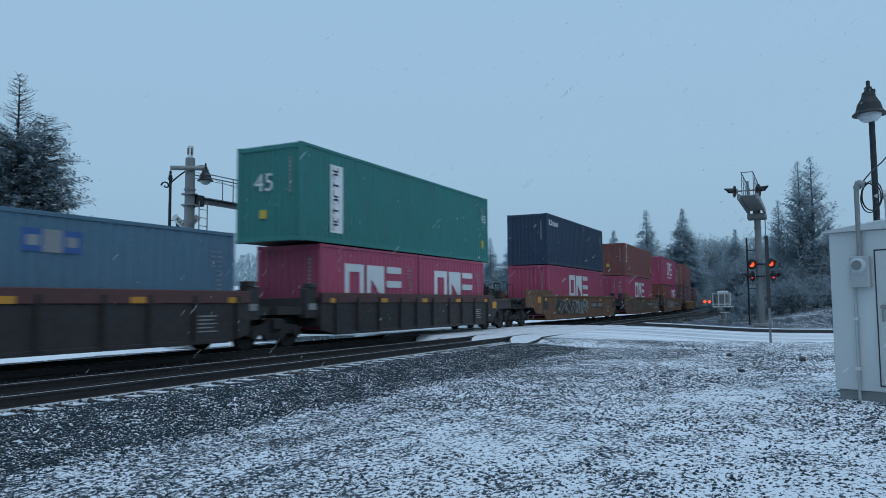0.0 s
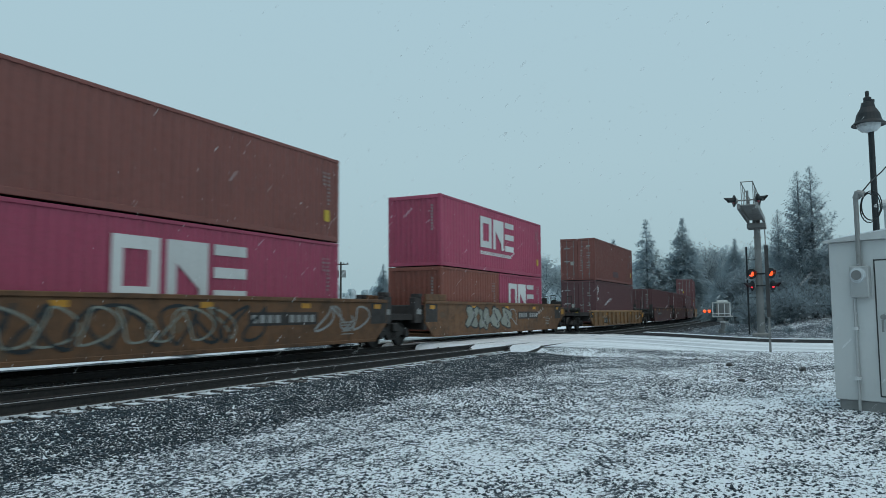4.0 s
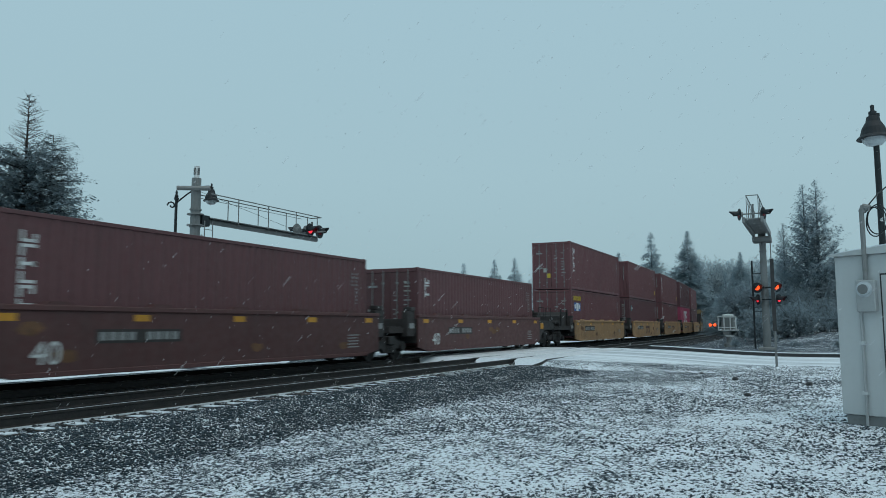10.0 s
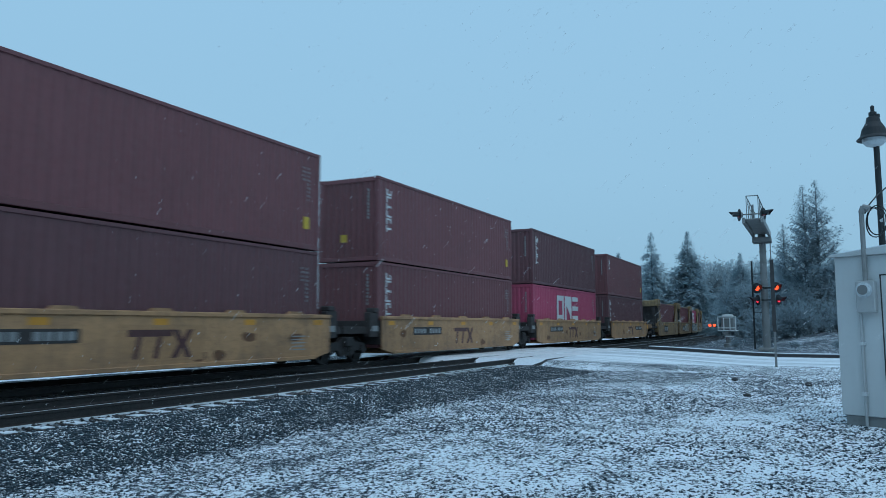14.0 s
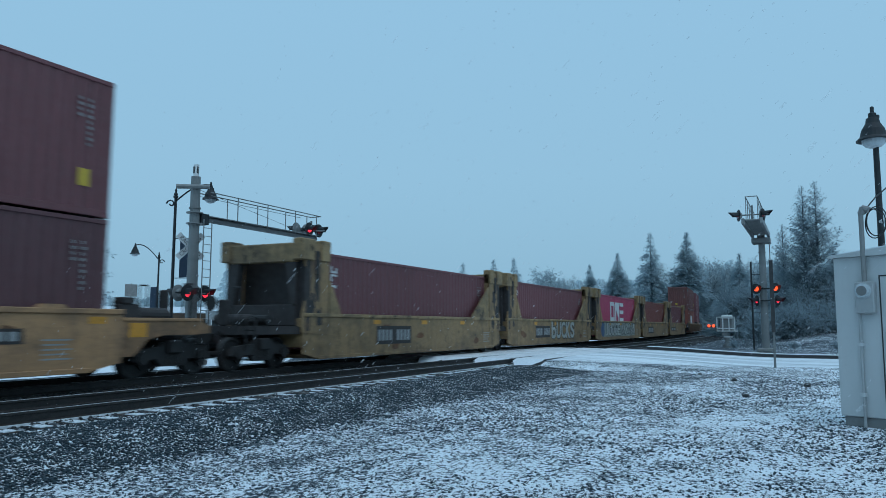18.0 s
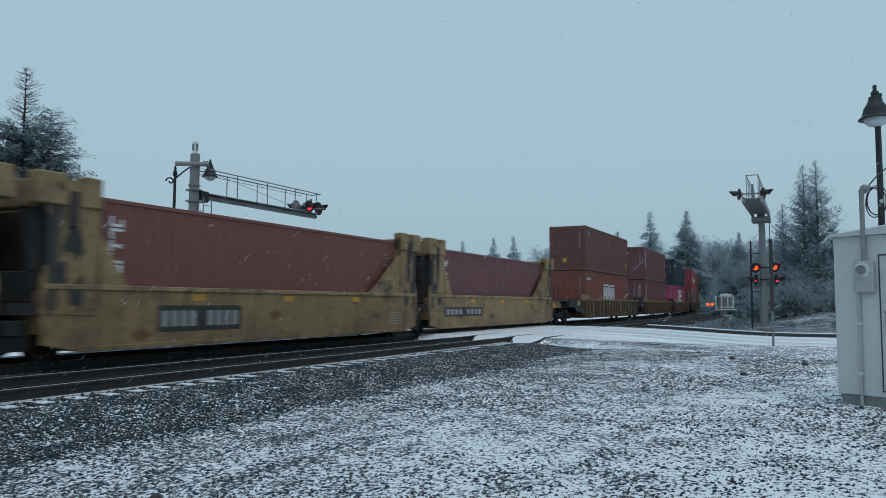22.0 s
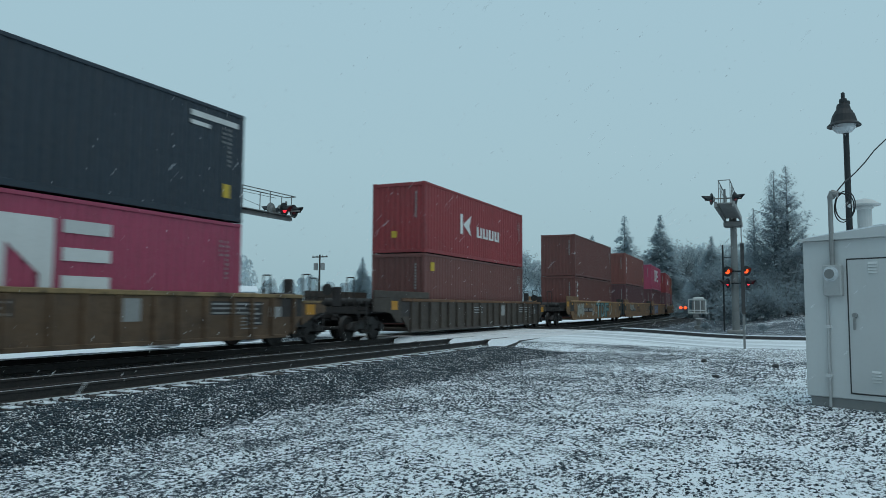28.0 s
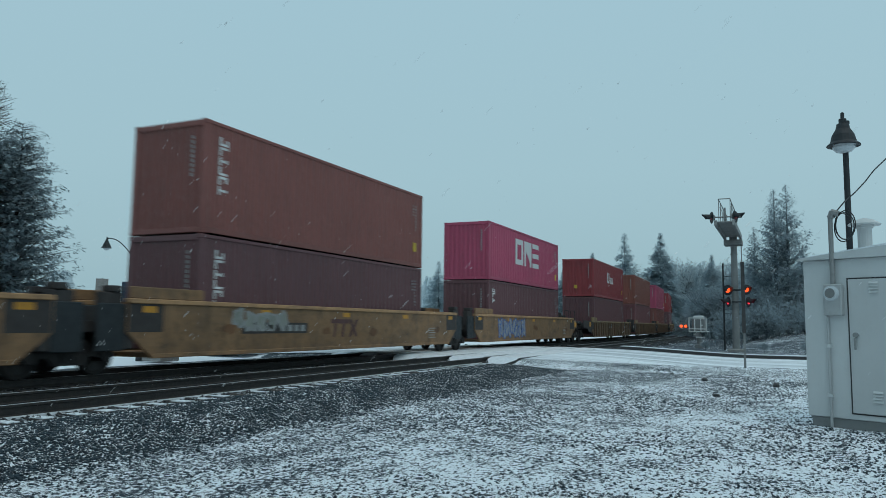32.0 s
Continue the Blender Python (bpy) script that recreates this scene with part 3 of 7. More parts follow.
def end_marks(c, length, height, rnd, doors):
    """Small code bars on the end that faces forward, more of them on doors, and warning plates."""
    y = -length / 2 - 0.004
    if doors:
        for i in range(11):
            for x, w0 in ((0.18, 0.12), (0.62, 0.2)):
                if rnd.random() < 0.3 or (i < 2 and x < 0.5):
                    continue
                w, z = w0 * (0.5 + rnd.random()), height - 0.5 - i * 0.17
                part("code_bar", Build().box(x, x + w, y, y + 0.02, z - (0.09 if i == 0 else 0.045), z, M["chalk"] if i < 3 else M["lightgrey"]), c)
        part("door_plate", Build().box(-0.5, -0.28, y - 0.002, y + 0.02, 1.05, 1.3, M["chalk"]), c, label="small pale plate")
        for i in range(2):
            part("code_bar", Build().box(-0.95, -0.55, y, y + 0.02, height - 0.72 - i * 0.9, height - 0.64 - i * 0.9, M["lightgrey"]), c)
    else:
        for i in range(9):
            part("code_bar", Build().box(0.78, 0.84, y, y + 0.03, height - 0.50 - i * 0.12, height - 0.42 - i * 0.12, M["lightgrey"]), c)
    if rnd.random() < 0.5:
        z = 0.5 + 0.3 * rnd.random()
        part("warning_plate", Build().box(-0.3, -0.06, y - 0.003, y + 0.03, z, z + 0.26, M["logo_yellow"]), c, label="yellow warning plate")


def big_mark(c, y, z, mat, h=1.25):
    """Three large pale shapes: a hollow square, a notched block, a stack of three bars."""
    k = h / 1.25
    w, t = 1.15 * k, 0.26 * k
    b = Build()
    b.box(FACE - 0.012, FACE, y, y + w, z + h - t, z + h, mat)
    b.box(FACE - 0.012, FACE, y, y + w, z, z + t, mat)
    b.box(FACE - 0.012, FACE, y, y + t, z + t, z + h - t, mat)
    b.box(FACE - 0.012, FACE, y + w - t, y + w, z + t, z + h - t, mat)
    part("logo_square", b, c, label="pale grey hollow square")
    y += w + 0.18 * k
    b = Build()
    b.prism([(y, z), (y + t, z), (y + t, z + h * 0.62), (y + w - t, z + h * 0.20), (y + w - t, z), (y + w, z), (y + w, z + h), (y, z + h)], 0, FACE - 0.012, FACE, mat)
    part("logo_stroke", b, c)
    y += w + 0.18 * k
    for i in range(3):
        zz = z + i * (h - t * 0.92) / 2
        part("logo_bar", Build().box(FACE - 0.012, FACE, y, y + w * 0.9, zz, zz + t * 0.92, mat), c)


def word_blocks(c, y, z, sizes, mat, name="logo_block", x=FACE):
    """A brand drawn as plain upright blocks: (width, height) each."""
    for w, h in sizes:
        b = Build()
        b.box(x - 0.012, x, y, y + w * 0.35, z, z + h, mat)
        b.box(x - 0.012, x, y + w * 0.35, y + w, z, z + h * 0.2, mat)
        b.box(x - 0.012, x, y + w * 0.7, y + w, z + h * 0.2, z + h, mat)
        part(name, b, c)
        y += w * 1.25


def container(name, label, colour, length=12.192, height=2.896, doors=1, seed=0):
    c = thing("shipping_container", label, "container", group="containers on the train")
    for item in shell(length, height, M[colour], doors):
        part(item[0], item[1], c, item[2] if len(item) > 2 else (0, 0, 0))
    rnd = random.Random(seed + 7)
    end_marks(c, length, height, rnd, doors == -1)
    for k in range(2):
        for i in range((9, 4)[k]):
            part("code_bar", plate(length / 2 - 0.58 - 0.22 * k, length / 2 - 0.53 - 0.22 * k + 0.03 * (i % 2), height - 0.55 - i * 0.115, height - 0.49 - i * 0.115, M["lightgrey"]), c)
    if seed % 3:
        part("warning_plate", plate(length / 2 - 0.75, length / 2 - 0.5, 0.6, 0.95, M["logo_yellow"]), c, label="small yellow warning plate")
    return c


def truck(parent, y, name="bogie"):
    b = part(name, Build().box(-1.2, 1.2, -0.2, 0.2, 0.52, 0.82, M["steel"], 0.03), parent, (0, y, 0), "greasy black bogie")
    for sx in (-1, 1):
        f = Build()
        x0, x1 = (0.93, 1.08) if sx > 0 else (-1.08, -0.93)
        f.prism([(-1.15, 0.40), (-1.0, 0.62), (-0.45, 0.68), (-0.3, 0.78), (0.3, 0.78), (0.45, 0.68), (1.0, 0.62), (1.15, 0.40), (0.95, 0.34), (0.5, 0.42), (0.35, 0.24), (-0.35, 0.24), (-0.5, 0.42), (-0.95, 0.34)], 0, x0, x1, M["steel"])
        for yy in (-0.875, 0.875):
            f.tube((x0 - 0.03, yy, 0.44), (x1 + 0.05, yy, 0.44), 0.15, M["steel"], sides=12)
        for yy in (-0.14, 0.0, 0.14):
            f.tube((x1 - 0.02 if sx > 0 else x0 + 0.02, yy, 0.30), (x1 - 0.02 if sx > 0 else x0 + 0.02, yy, 0.58), 0.06, M["rail_side"], sides=8)
        part("side_frame", f, b)
    for yy in (-0.875, 0.875):
        w = Build()
        for sx in (-1, 1):
            w.lathe([(0.05, -0.07), (0.42, -0.07), (0.445, -0.055), (0.42, 0.0), (0.42, 0.065), (0.38, 0.068), (0.33, 0.03), (0.14, 0.02), (0.12, 0.07), (0.05, 0.07)], M["steel"], (sx * 0.755, 0, 0), 24, 0)
            w.box(sx * 0.755 - 0.071, sx * 0.755 + 0.075, -0.02, 0.02, 0.16, 0.30, M["rail_side"])
        w.tube((-0.95, 0, 0), (0.95, 0, 0), 0.075, M["steel"], sides=10)
        ws = part("wheelset", w, b, (0, yy, 0.42), "greasy steel wheelset on its axle")
        WHEELS.append(ws)
    return b


def stroke(b, y0, z0, y1, z1, w, x0, x1, mat):
    d = math.hypot(y1 - y0, z1 - z0) or 1e-6
    oy, oz = -(z1 - z0) / d * w / 2, (y1 - y0) / d * w / 2
    b.prism([(y0 + oy, z0 + oz), (y0 - oy, z0 - oz), (y1 - oy, z1 - oz), (y1 + oy, z1 + oz)], 0, x0, x1, mat)


def barred_mark(u, y, z, h, x):
    """Owner's mark in dark red: a top bar on two stems and two crossed strokes."""
    b = Build()
    b.box(x - 0.012, x, y, y + 1.15 * h / 0.6, z + h * 0.76, z + h, M["wine"])
    for q in (0.20, 0.72):
        stroke(b, y + q * h / 0.6, z, y + (q + 0.10) * h / 0.6, z + h * 0.76, 0.2 * h, x - 0.012, x, M["wine"])
    part("logo_block", b, u, label="dark red bar on two stems")
    m, w = y + 1.42 * h / 0.6, 0.30 * h / 0.6
    part("logo_block", Build().prism([(m - w, z), (m - w * 0.35, z), (m + w * 0.05, z + h * 0.36), (m + w * 0.4, z), (m + w, z), (m + w * 0.4, z + h * 0.5), (m + w * 1.1, z + h), (m + w * 0.5, z + h), (m + w * 0.1, z + h * 0.64), (m - w * 0.3, z + h), (m - w * 0.9, z + h), (m - w * 0.3, z + h * 0.5)], 0, x - 0.012, x, M["wine"]), u)


def spray(u, y0, y1, z0, z1, mats, seed, x, cell=0.75, fat=0.24):
    """Sprayed tags: swollen overlapping shapes with an outline and curved lines in them."""
    r = random.Random(seed)
    n = max(1, int(round((y1 - y0) / cell)))
    step = (y1 - y0) / n

    def blob(cy, cz, ry, rz, lobes, ph, x_, mat, nm):
        ring = []
        for k in range(22):
            a = 2 * math.pi * k / 22
            q = 1 + 0.20 * math.sin(lobes * a + ph) + 0.10 * math.sin((lobes + 2) * a + 2 * ph)
            e = (abs(math.cos(a)) ** 6 + abs(math.sin(a)) ** 6) ** (-1 / 6) * 0.92
            ring.append((cy + ry * q * e * math.cos(a), cz + rz * min(1.12, q) * e * math.sin(a)))
        part(nm, Build().prism(ring, 0, x - 0.01, x_, mat), u)
    for i in range(n):
        cy, cz = y0 + step * (i + 0.5), (z0 + z1) / 2 + r.uniform(-0.05, 0.05)
        ry, rz, lobes, ph = step * 0.50, (z1 - z0) * 0.46, r.choice((3, 4, 5)), r.random() * 6
        blob(cy, cz, ry, rz, lobes, ph, x + 0.002 + 0.0005 * (i % 3), mats[0], "tag_outline")
        blob(cy, cz, ry - 0.07, rz - 0.07, lobes, ph, x + 0.005 + 0.0005 * (i % 3), mats[1], "tag_fill")
        for k in range(2):
            w, line = fat * (0.28 if k else 0.4), []
            for j in range(9):
                q = j / 8
                line.append((cy + ry * (-0.45 + 0.9 * q if k else 0.35 * math.sin(q * 4 + ph)), cz + rz * (0.4 * math.sin(q * 4.5 + ph * 2) if k else -0.7 + 1.4 * q)))
            v = []
            for j, (yy, zz) in enumerate(line):
                (ya, za), (yb, zb) = line[max(0, j - 1)], line[min(8, j + 1)]
                d = math.hypot(yb - ya, zb - za) or 1e-6
                oy, oz = -(zb - za) / d * w / 2, (yb - ya) / d * w / 2
                v += [(x + 0.0085 + 0.001 * k, yy + oy, zz + oz), (x + 0.0085 + 0.001 * k, yy - oy, zz - oz)]
            part("tag_line", Build().add(v, [(2 * j, 2 * j + 1, 2 * j + 3, 2 * j + 2) for j in range(8)], mats[-1] if k else mats[0]), u)


def tag_word(u, word, y0, y1, z0, z1, fill, edge, x, core=None):
    """A sprayed word in swollen letters: dark edge, coloured fill, and a paler core if given."""
    n = len(word)
    step = (y1 - y0) / n
    for i, ch in enumerate(word):
        for k, (mat, fat) in enumerate(((edge, 0.075), (fill, 0.030), (core, -0.028))):
            if mat is None:
                continue
            cu = bpy.data.curves.new("letter", "FONT")
            cu.body, cu.size, cu.offset = ch, 1.0, fat
            ob = bpy.data.objects.new("letter", cu)
            scene.collection.objects.link(ob)
            bpy.context.view_layer.update()
            me = bpy.data.meshes.new_from_object(ob.evaluated_get(bpy.context.evaluated_depsgraph_get()))
            bpy.data.objects.remove(ob)
            xs, ys = [v.co.x for v in me.vertices], [v.co.y for v in me.vertices]
            cx, cy = (min(xs) + max(xs)) / 2, (min(ys) + max(ys)) / 2
            grow = 1.0 if k == 0 else 0.90 if k == 1 else 0.72
            sx, sy = grow * step * 1.02 / (max(xs) - min(xs)), grow * (z1 - z0) / (max(ys) - min(ys))
            lean = 0.10 * math.sin(i * 2.3)
            for v in me.vertices:
                a, b = (v.co.x - cx) * sx, (v.co.y - cy) * sy
                v.co = (x + 0.002 + 0.0022 * k, y0 + step * (i + 0.5) + a + lean * b, (z0 + z1) / 2 + b)
            me.materials.clear()
            me.materials.append(mat)
            part(("tag_outline", "tag_letter", "tag_core")[k], me, u)


def scribble(u, y0, y1, z0, z1, mat, seed, x, w=0.05):
    """Thin looping spray lines, each one ribbon of paint."""
    r = random.Random(seed)
    for i in range(max(1, int((y1 - y0) / 0.9))):
        k, c, ph, f = 26, y0 + 0.45 + i * 0.9, r.random() * 6, r.choice((2, 3))
        line = []
        for j in range(k + 1):
            t = 2 * math.pi * j / k
            line.append((c + 0.42 * math.sin(t + ph) + 0.15 * math.sin(f * t), (z0 + z1) / 2 + (z1 - z0) * 0.42 * math.sin(f * t * 0.5 + ph * 2)))
        v = []
        for j, (y, z) in enumerate(line):
            (ya, za), (yb, zb) = line[max(0, j - 1)], line[min(k, j + 1)]
            d = math.hypot(yb - ya, zb - za) or 1e-6
            oy, oz, lift = -(zb - za) / d * w / 2, (yb - ya) / d * w / 2, 0.003 + 0.0002 * j
            v += [(x + lift, y + oy, z + oz), (x + lift, y - oy, z - oz)]
        part("sprayed_line", Build().add(v, [(2 * j, 2 * j + 1, 2 * j + 3, 2 * j + 2) for j in range(k)], mat), u, label="thin looping spray line")


STYLES = {
    # side colour, chord colour, top, bottom, ribs, wall beyond the container in front and behind, bogie offsets in front and behind
    "dark": ("sooty", "wine", 1.55, 0.32, 10, 0.28, 0.28, 2.2, 2.0),
    "rust": ("rust", "rust", 1.62, 0.28, 0, 1.8, 2.5, 4.1, 2.7),
    "short_yellow": ("brown_yellow", "yellow", 1.27, 0.24, 13, 2.4, 2.3, 4.1, 2.9),
    "wine": ("wine", "wine", 1.58, 0.27, 0, 0.41, 0.41, 2.3, 2.0),
    "yellow": ("yellow", "yellow", 1.49, 0.26, 0, 0.06, 0.28, 2.3, 2.0),
    "tall": ("ochre", "pale_ochre", 1.51, 0.23, 0, 1.05, 1.05, 2.3, 1.9),
    "ribbed": ("grime", "pale_ochre", 1.50, 0.32, 19, 1.85, 2.45, 4.1, 2.9),
    "ribbed_dark": ("dark_grime", "rust", 1.47, 0.25, 19, 2.35, 2.45, 4.1, 2.9),
    "long_yellow": ("brown_yellow", "yellow", 1.64, 0.36, 0, 2.3, 2.9, 4.1, 2.9),
}
STYLE_LABEL = {
    "dark": "sooty black container wagon with a wine-red top sill", "rust": "rusty brown container wagon covered with sprayed tags",
    "short_yellow": "ribbed ochre container wagon with a yellow top rail", "wine": "wine-red container wagon with amber markers",
    "yellow": "dirty yellow articulated container wagon", "tall": "grimy ochre container wagon with tall end bulkheads",
    "ribbed": "grimy ribbed container wagon with an ochre top rail", "ribbed_dark": "dark ribbed container wagon, grimy and wet",
    "long_yellow": "dirty yellow container wagon with sprayed tags"}


def span(a, b):
    return (a, b) if a < b else (b, a)


def brake_gear(u, y, z):
    """Hand-brake stand, air tank, levers and pipes on an end platform."""
    st = Build().box(-0.18, 0.18, y - 0.06, y + 0.06, z, z + 0.7, M["sooty"], 0.03)
    part("brake_stand", st, u)
    part("brake_wheel", Build().lathe([(0.17, -0.012), (0.20, -0.015), (0.21, 0.0), (0.20, 0.015), (0.17, 0.012)], M["steel"], (-0.3, y - 0.16, z + 0.6), 18, 1), u)
    part("air_tank", Build().tube((-0.95, y + 0.75, z + 0.17), (0.35, y + 0.75, z + 0.17), 0.15, M["sooty"], sides=14), u)
    part("brake_cylinder", Build().tube((0.55, y + 0.5, z + 0.16), (1.15, y + 0.5, z + 0.16), 0.14, M["steel"], sides=12).tube((1.15, y + 0.5, z + 0.16), (1.3, y + 0.2, z + 0.1), 0.03, M["steel"], sides=6), u)
    part("brake_pipe", swept([(1.2 - 0.08 * k, y - 0.3 + 0.22 * k, z + 0.12 + 0.12 * math.sin(k * 1.1)) for k in range(9)], 0.022, M["steel"]), u)


def wagon(style, ref, front_gap, rear_gap, rear_share, first, last, seed=0, board=(-4.06, 0.84, 2.2, 0.28)):
    """One unit of the train. ref: where its container's front stands; gaps: metres to the coupling or shared bogie at each end."""
    side, chord, top, bot, ribs, ext_f, ext_r, tr_f, tr_r = STYLES[style]
    S, C = M[side], M[chord]
    u = thing("container_wagon", STYLE_LABEL[style], "wagon", group="wagons of the train")
    rnd = random.Random(seed)
    half_f, half_r = 6.096 + ext_f, 6.096 + ext_r
    hf, hr = 6.096 + front_gap, 6.096 + rear_gap
    xo = 1.45
    long_wall = ext_r > 1.5 and style != "tall"
    for sx in (1, -1):
        x0, x1 = (xo - 0.05, xo) if sx > 0 else (-xo, -xo + 0.05)
        w = Build()
        cut = 0.55 if long_wall else 0.14
        w.prism([(-half_f, top - 0.1), (-half_f, bot + cut), (-half_f + 0.7, bot), (half_r - 0.7, bot), (half_r, bot + cut), (half_r, top - 0.1)], 0, x0, x1, S)
        part("side_wall", w, u)
        part("bottom_sill", Build().box(x0 - 0.03, x1 + 0.03, -half_f + 0.7, half_r - 0.7, bot - 0.03, bot + 0.07, S, 0.01), u)
        part("top_chord", Build().box(x0 - 0.07, x1 + 0.04, -half_f, half_r, top - 0.11 - (0.2 if style == "dark" else 0), top, C, 0.015), u)
        for i in range(ribs):
            y = -half_f + 0.6 + (half_f + half_r - 1.2) * i / (ribs - 1) + (0.0 if i % 3 else 0.12)
            xa, xb = (xo, xo + 0.10) if sx > 0 else (-xo - 0.10, -xo)
            part("rib", Build().box(xa, xb, y - 0.045, y + 0.045, bot + 0.05, top - 0.12, S, 0.012), u)
        if first and style in ("rust", "long_yellow", "ribbed", "ribbed_dark"):
            # the wall runs on over the front bogie, with a raised sill up to the load
            e0, tc = -half_f, -(6.096 + tr_f)
            e1 = tc - 0.25 if style != "long_yellow" else tc + 1.0
            pts = [(e0, top), (e0, bot + 0.35), (tc + 1.4, bot + 0.35), (tc + 1.25, 0.72), (tc + 1.0, 0.92), (tc + 0.5, 0.98), (e1, 1.0), (e1, top)]
            pts = [p for p in pts if p[0] >= e1 - 0.001]
            part("front_skirt", Build().prism(pts, 0, x0 - 0.01, x1 - 0.004, M["sooty"] if style == "ribbed" else S), u)
            if sx > 0:
                part("marker", Build().box(xo - 0.012, xo + 0.003, e0 - 0.75, e0 - 0.3, top - 0.42, top - 0.1, M["amber"]), u, label="amber reflector plate")
            part("raised_sill", Build().box(x0 - 0.02, x1 + 0.012, e1 if style != "ribbed" else e0 + 0.05, -6.15, top + 0.003, top + 0.26, C if style == "ribbed" else S, 0.015), u)
        elif style in ("rust", "long_yellow", "ribbed"):
            part("raised_sill", Build().box(x0 - 0.02, x1 + 0.012, -half_f + 0.05, -6.15, top + 0.003, top + 0.26, C if style == "ribbed" else S, 0.015), u)
        if last:
            # the wall runs on over the rear bogie as a lower skirt with an arch
            e0, e1, tc = half_r, 6.096 + tr_r + 0.75, 6.096 + tr_r
            zt = top - 0.22
            arch = [(tc - 1.45, bot + 0.25), (tc - 1.3, 0.62), (tc - 1.05, 0.86), (tc - 0.6, 0.95), (tc + 0.3, 0.95), (e1, 0.98)]
            arch = [p for p in arch if p[0] > e0 + 0.03]
            pts = [(e0, zt), (e0, min(arch[0][1], bot + 0.3) if arch else 0.9)] + arch + [(e1, zt - 0.12), (e1 - 0.35, zt)]
            part("end_skirt", Build().prism(pts, 0, x0 - 0.01, x1 - 0.004, M["brown_yellow"] if side == "yellow" else M["sooty"] if style == "wine" else S), u)
            if sx > 0:
                part("marker", Build().box(xo - 0.012, xo + 0.003, e0 + 0.18, e0 + 0.62, zt - 0.36, zt - 0.06, M["amber"]), u, label="amber reflector plate")
            part("end_chord", Build().box(x0 - 0.07, x1 + 0.02, e0, e1 - 0.3, zt - 0.02, zt + 0.05, M["sooty"] if style == "wine" else C, 0.01), u)
        if sx > 0:
            xs = xo + 0.004
            for i in range(5):
                y = -half_f + 0.6 + (half_f + half_r - 1.2) * i / 4
                if style not in ("ribbed", "ribbed_dark"):
                    part("marker", Build().box(xo - 0.01, xo + 0.044 if style in ("dark",) else xs, y - 0.2, y + 0.2, top - 0.30, top - 0.16, M["amber"]), u, label="amber reflector strip")
            if style not in ("dark", "ribbed", "ribbed_dark"):
                by, bz, bw, bh = board
                nb = part("number_board", Build().box(xo - 0.01, xs + 0.002, by, by + bw, bz, bz + bh, M["sooty"]), u, label="black board with worn pale bars")
                for i in range(9):
                    if i != 4:
                        part("number_bar", Build().box(xo - 0.005, xs + 0.006, by + bw * (0.04 + i * 0.105), by + bw * (0.11 + i * 0.105), bz + bh * 0.2, bz + bh * 0.8, M["lightgrey"]), nb)
            if style in ("ribbed", "ribbed_dark"):
                for dy, dz, w, h, mt in ((-0.62, 0.55, 0.52, 0.28, "lightgrey"), (-1.55, 0.34, 0.62, 0.62, "sooty"), (-2.9, 0.62, 1.5, 0.34, "sooty"), (-5.6, 0.5, 0.55, 0.5, "lightgrey"), (-9.3, 0.62, 1.3, 0.34, "sooty")):
                    y = half_r + dy - 0.9
                    pl = part("stencil_panel", Build().box(xo - 0.01, xs + 0.002, y, y + w, bot + dz, bot + dz + h, M[mt]), u, label="painted panel with worn pale bars" if mt == "sooty" else "pale worn panel")
                    if mt == "sooty":
                        n = max(2, int(h / 0.11))
                        for i in range(n):
                            part("stencil_bar", Build().box(xo - 0.005, xs + 0.006, y + 0.06, y + w - 0.06 - 0.12 * (i % 2), bot + dz + h * (i + 0.25) / n, bot + dz + h * (i + 0.65) / n, M["lightgrey"]), pl)
            for i in range(5):
                part("data_bar", Build().box(xo - 0.01, xs, half_r - 1.75 - (0.9 if long_wall else 0), half_r - 1.15 - (0.9 if long_wall else 0) - 0.1 * (i % 2), bot + 0.25 + i * 0.09, bot + 0.28 + i * 0.09, M["lightgrey"]), u)
            if style in ("yellow", "wine"):
                for i in range(5):
                    y = -half_f + 1.6 + (half_f + half_r - 3.2) * i / 4
                    part("stacking_bracket", Build().prism([(y - 0.32, top - 0.01), (y + 0.32, top - 0.01), (y + 0.22, top + 0.07), (y - 0.22, top + 0.07)], 0, xo - 0.09, xo + 0.03, C), u)
            for k in range(4):
                # dark weathered patches on the plate
                y, z = -half_f + 1 + rnd.random() * (half_f + half_r - 2.5), bot + 0.2 + rnd.random() * (top - bot - 0.6)
                ring = [(y + 0.28 * math.cos(a) * (0.6 + 0.6 * rnd.random()), z + 0.14 * math.sin(a) * (0.6 + 0.6 * rnd.random())) for a in [2 * math.pi * q / 9 for q in range(9)]]
                if not ribs:
                    part("stain", Build().prism(ring, 0, xo - 0.01, xo + 0.002, M["rust"] if side != "rust" else M["grime"]), u, label="dark rust stain on the plate")
    for i in range(9):
        y = -half_f + 0.9 + (half_f + half_r - 1.8) * i / 8
        part("cross_member", Build().box(-xo + 0.05, xo - 0.05, y - 0.15, y + 0.15, bot - 0.02, bot + 0.09, S), u)
    part("centre_sill", Build().box(-0.3, 0.3, -half_f + 0.5, half_r - 0.5, bot, bot + 0.08, S), u)
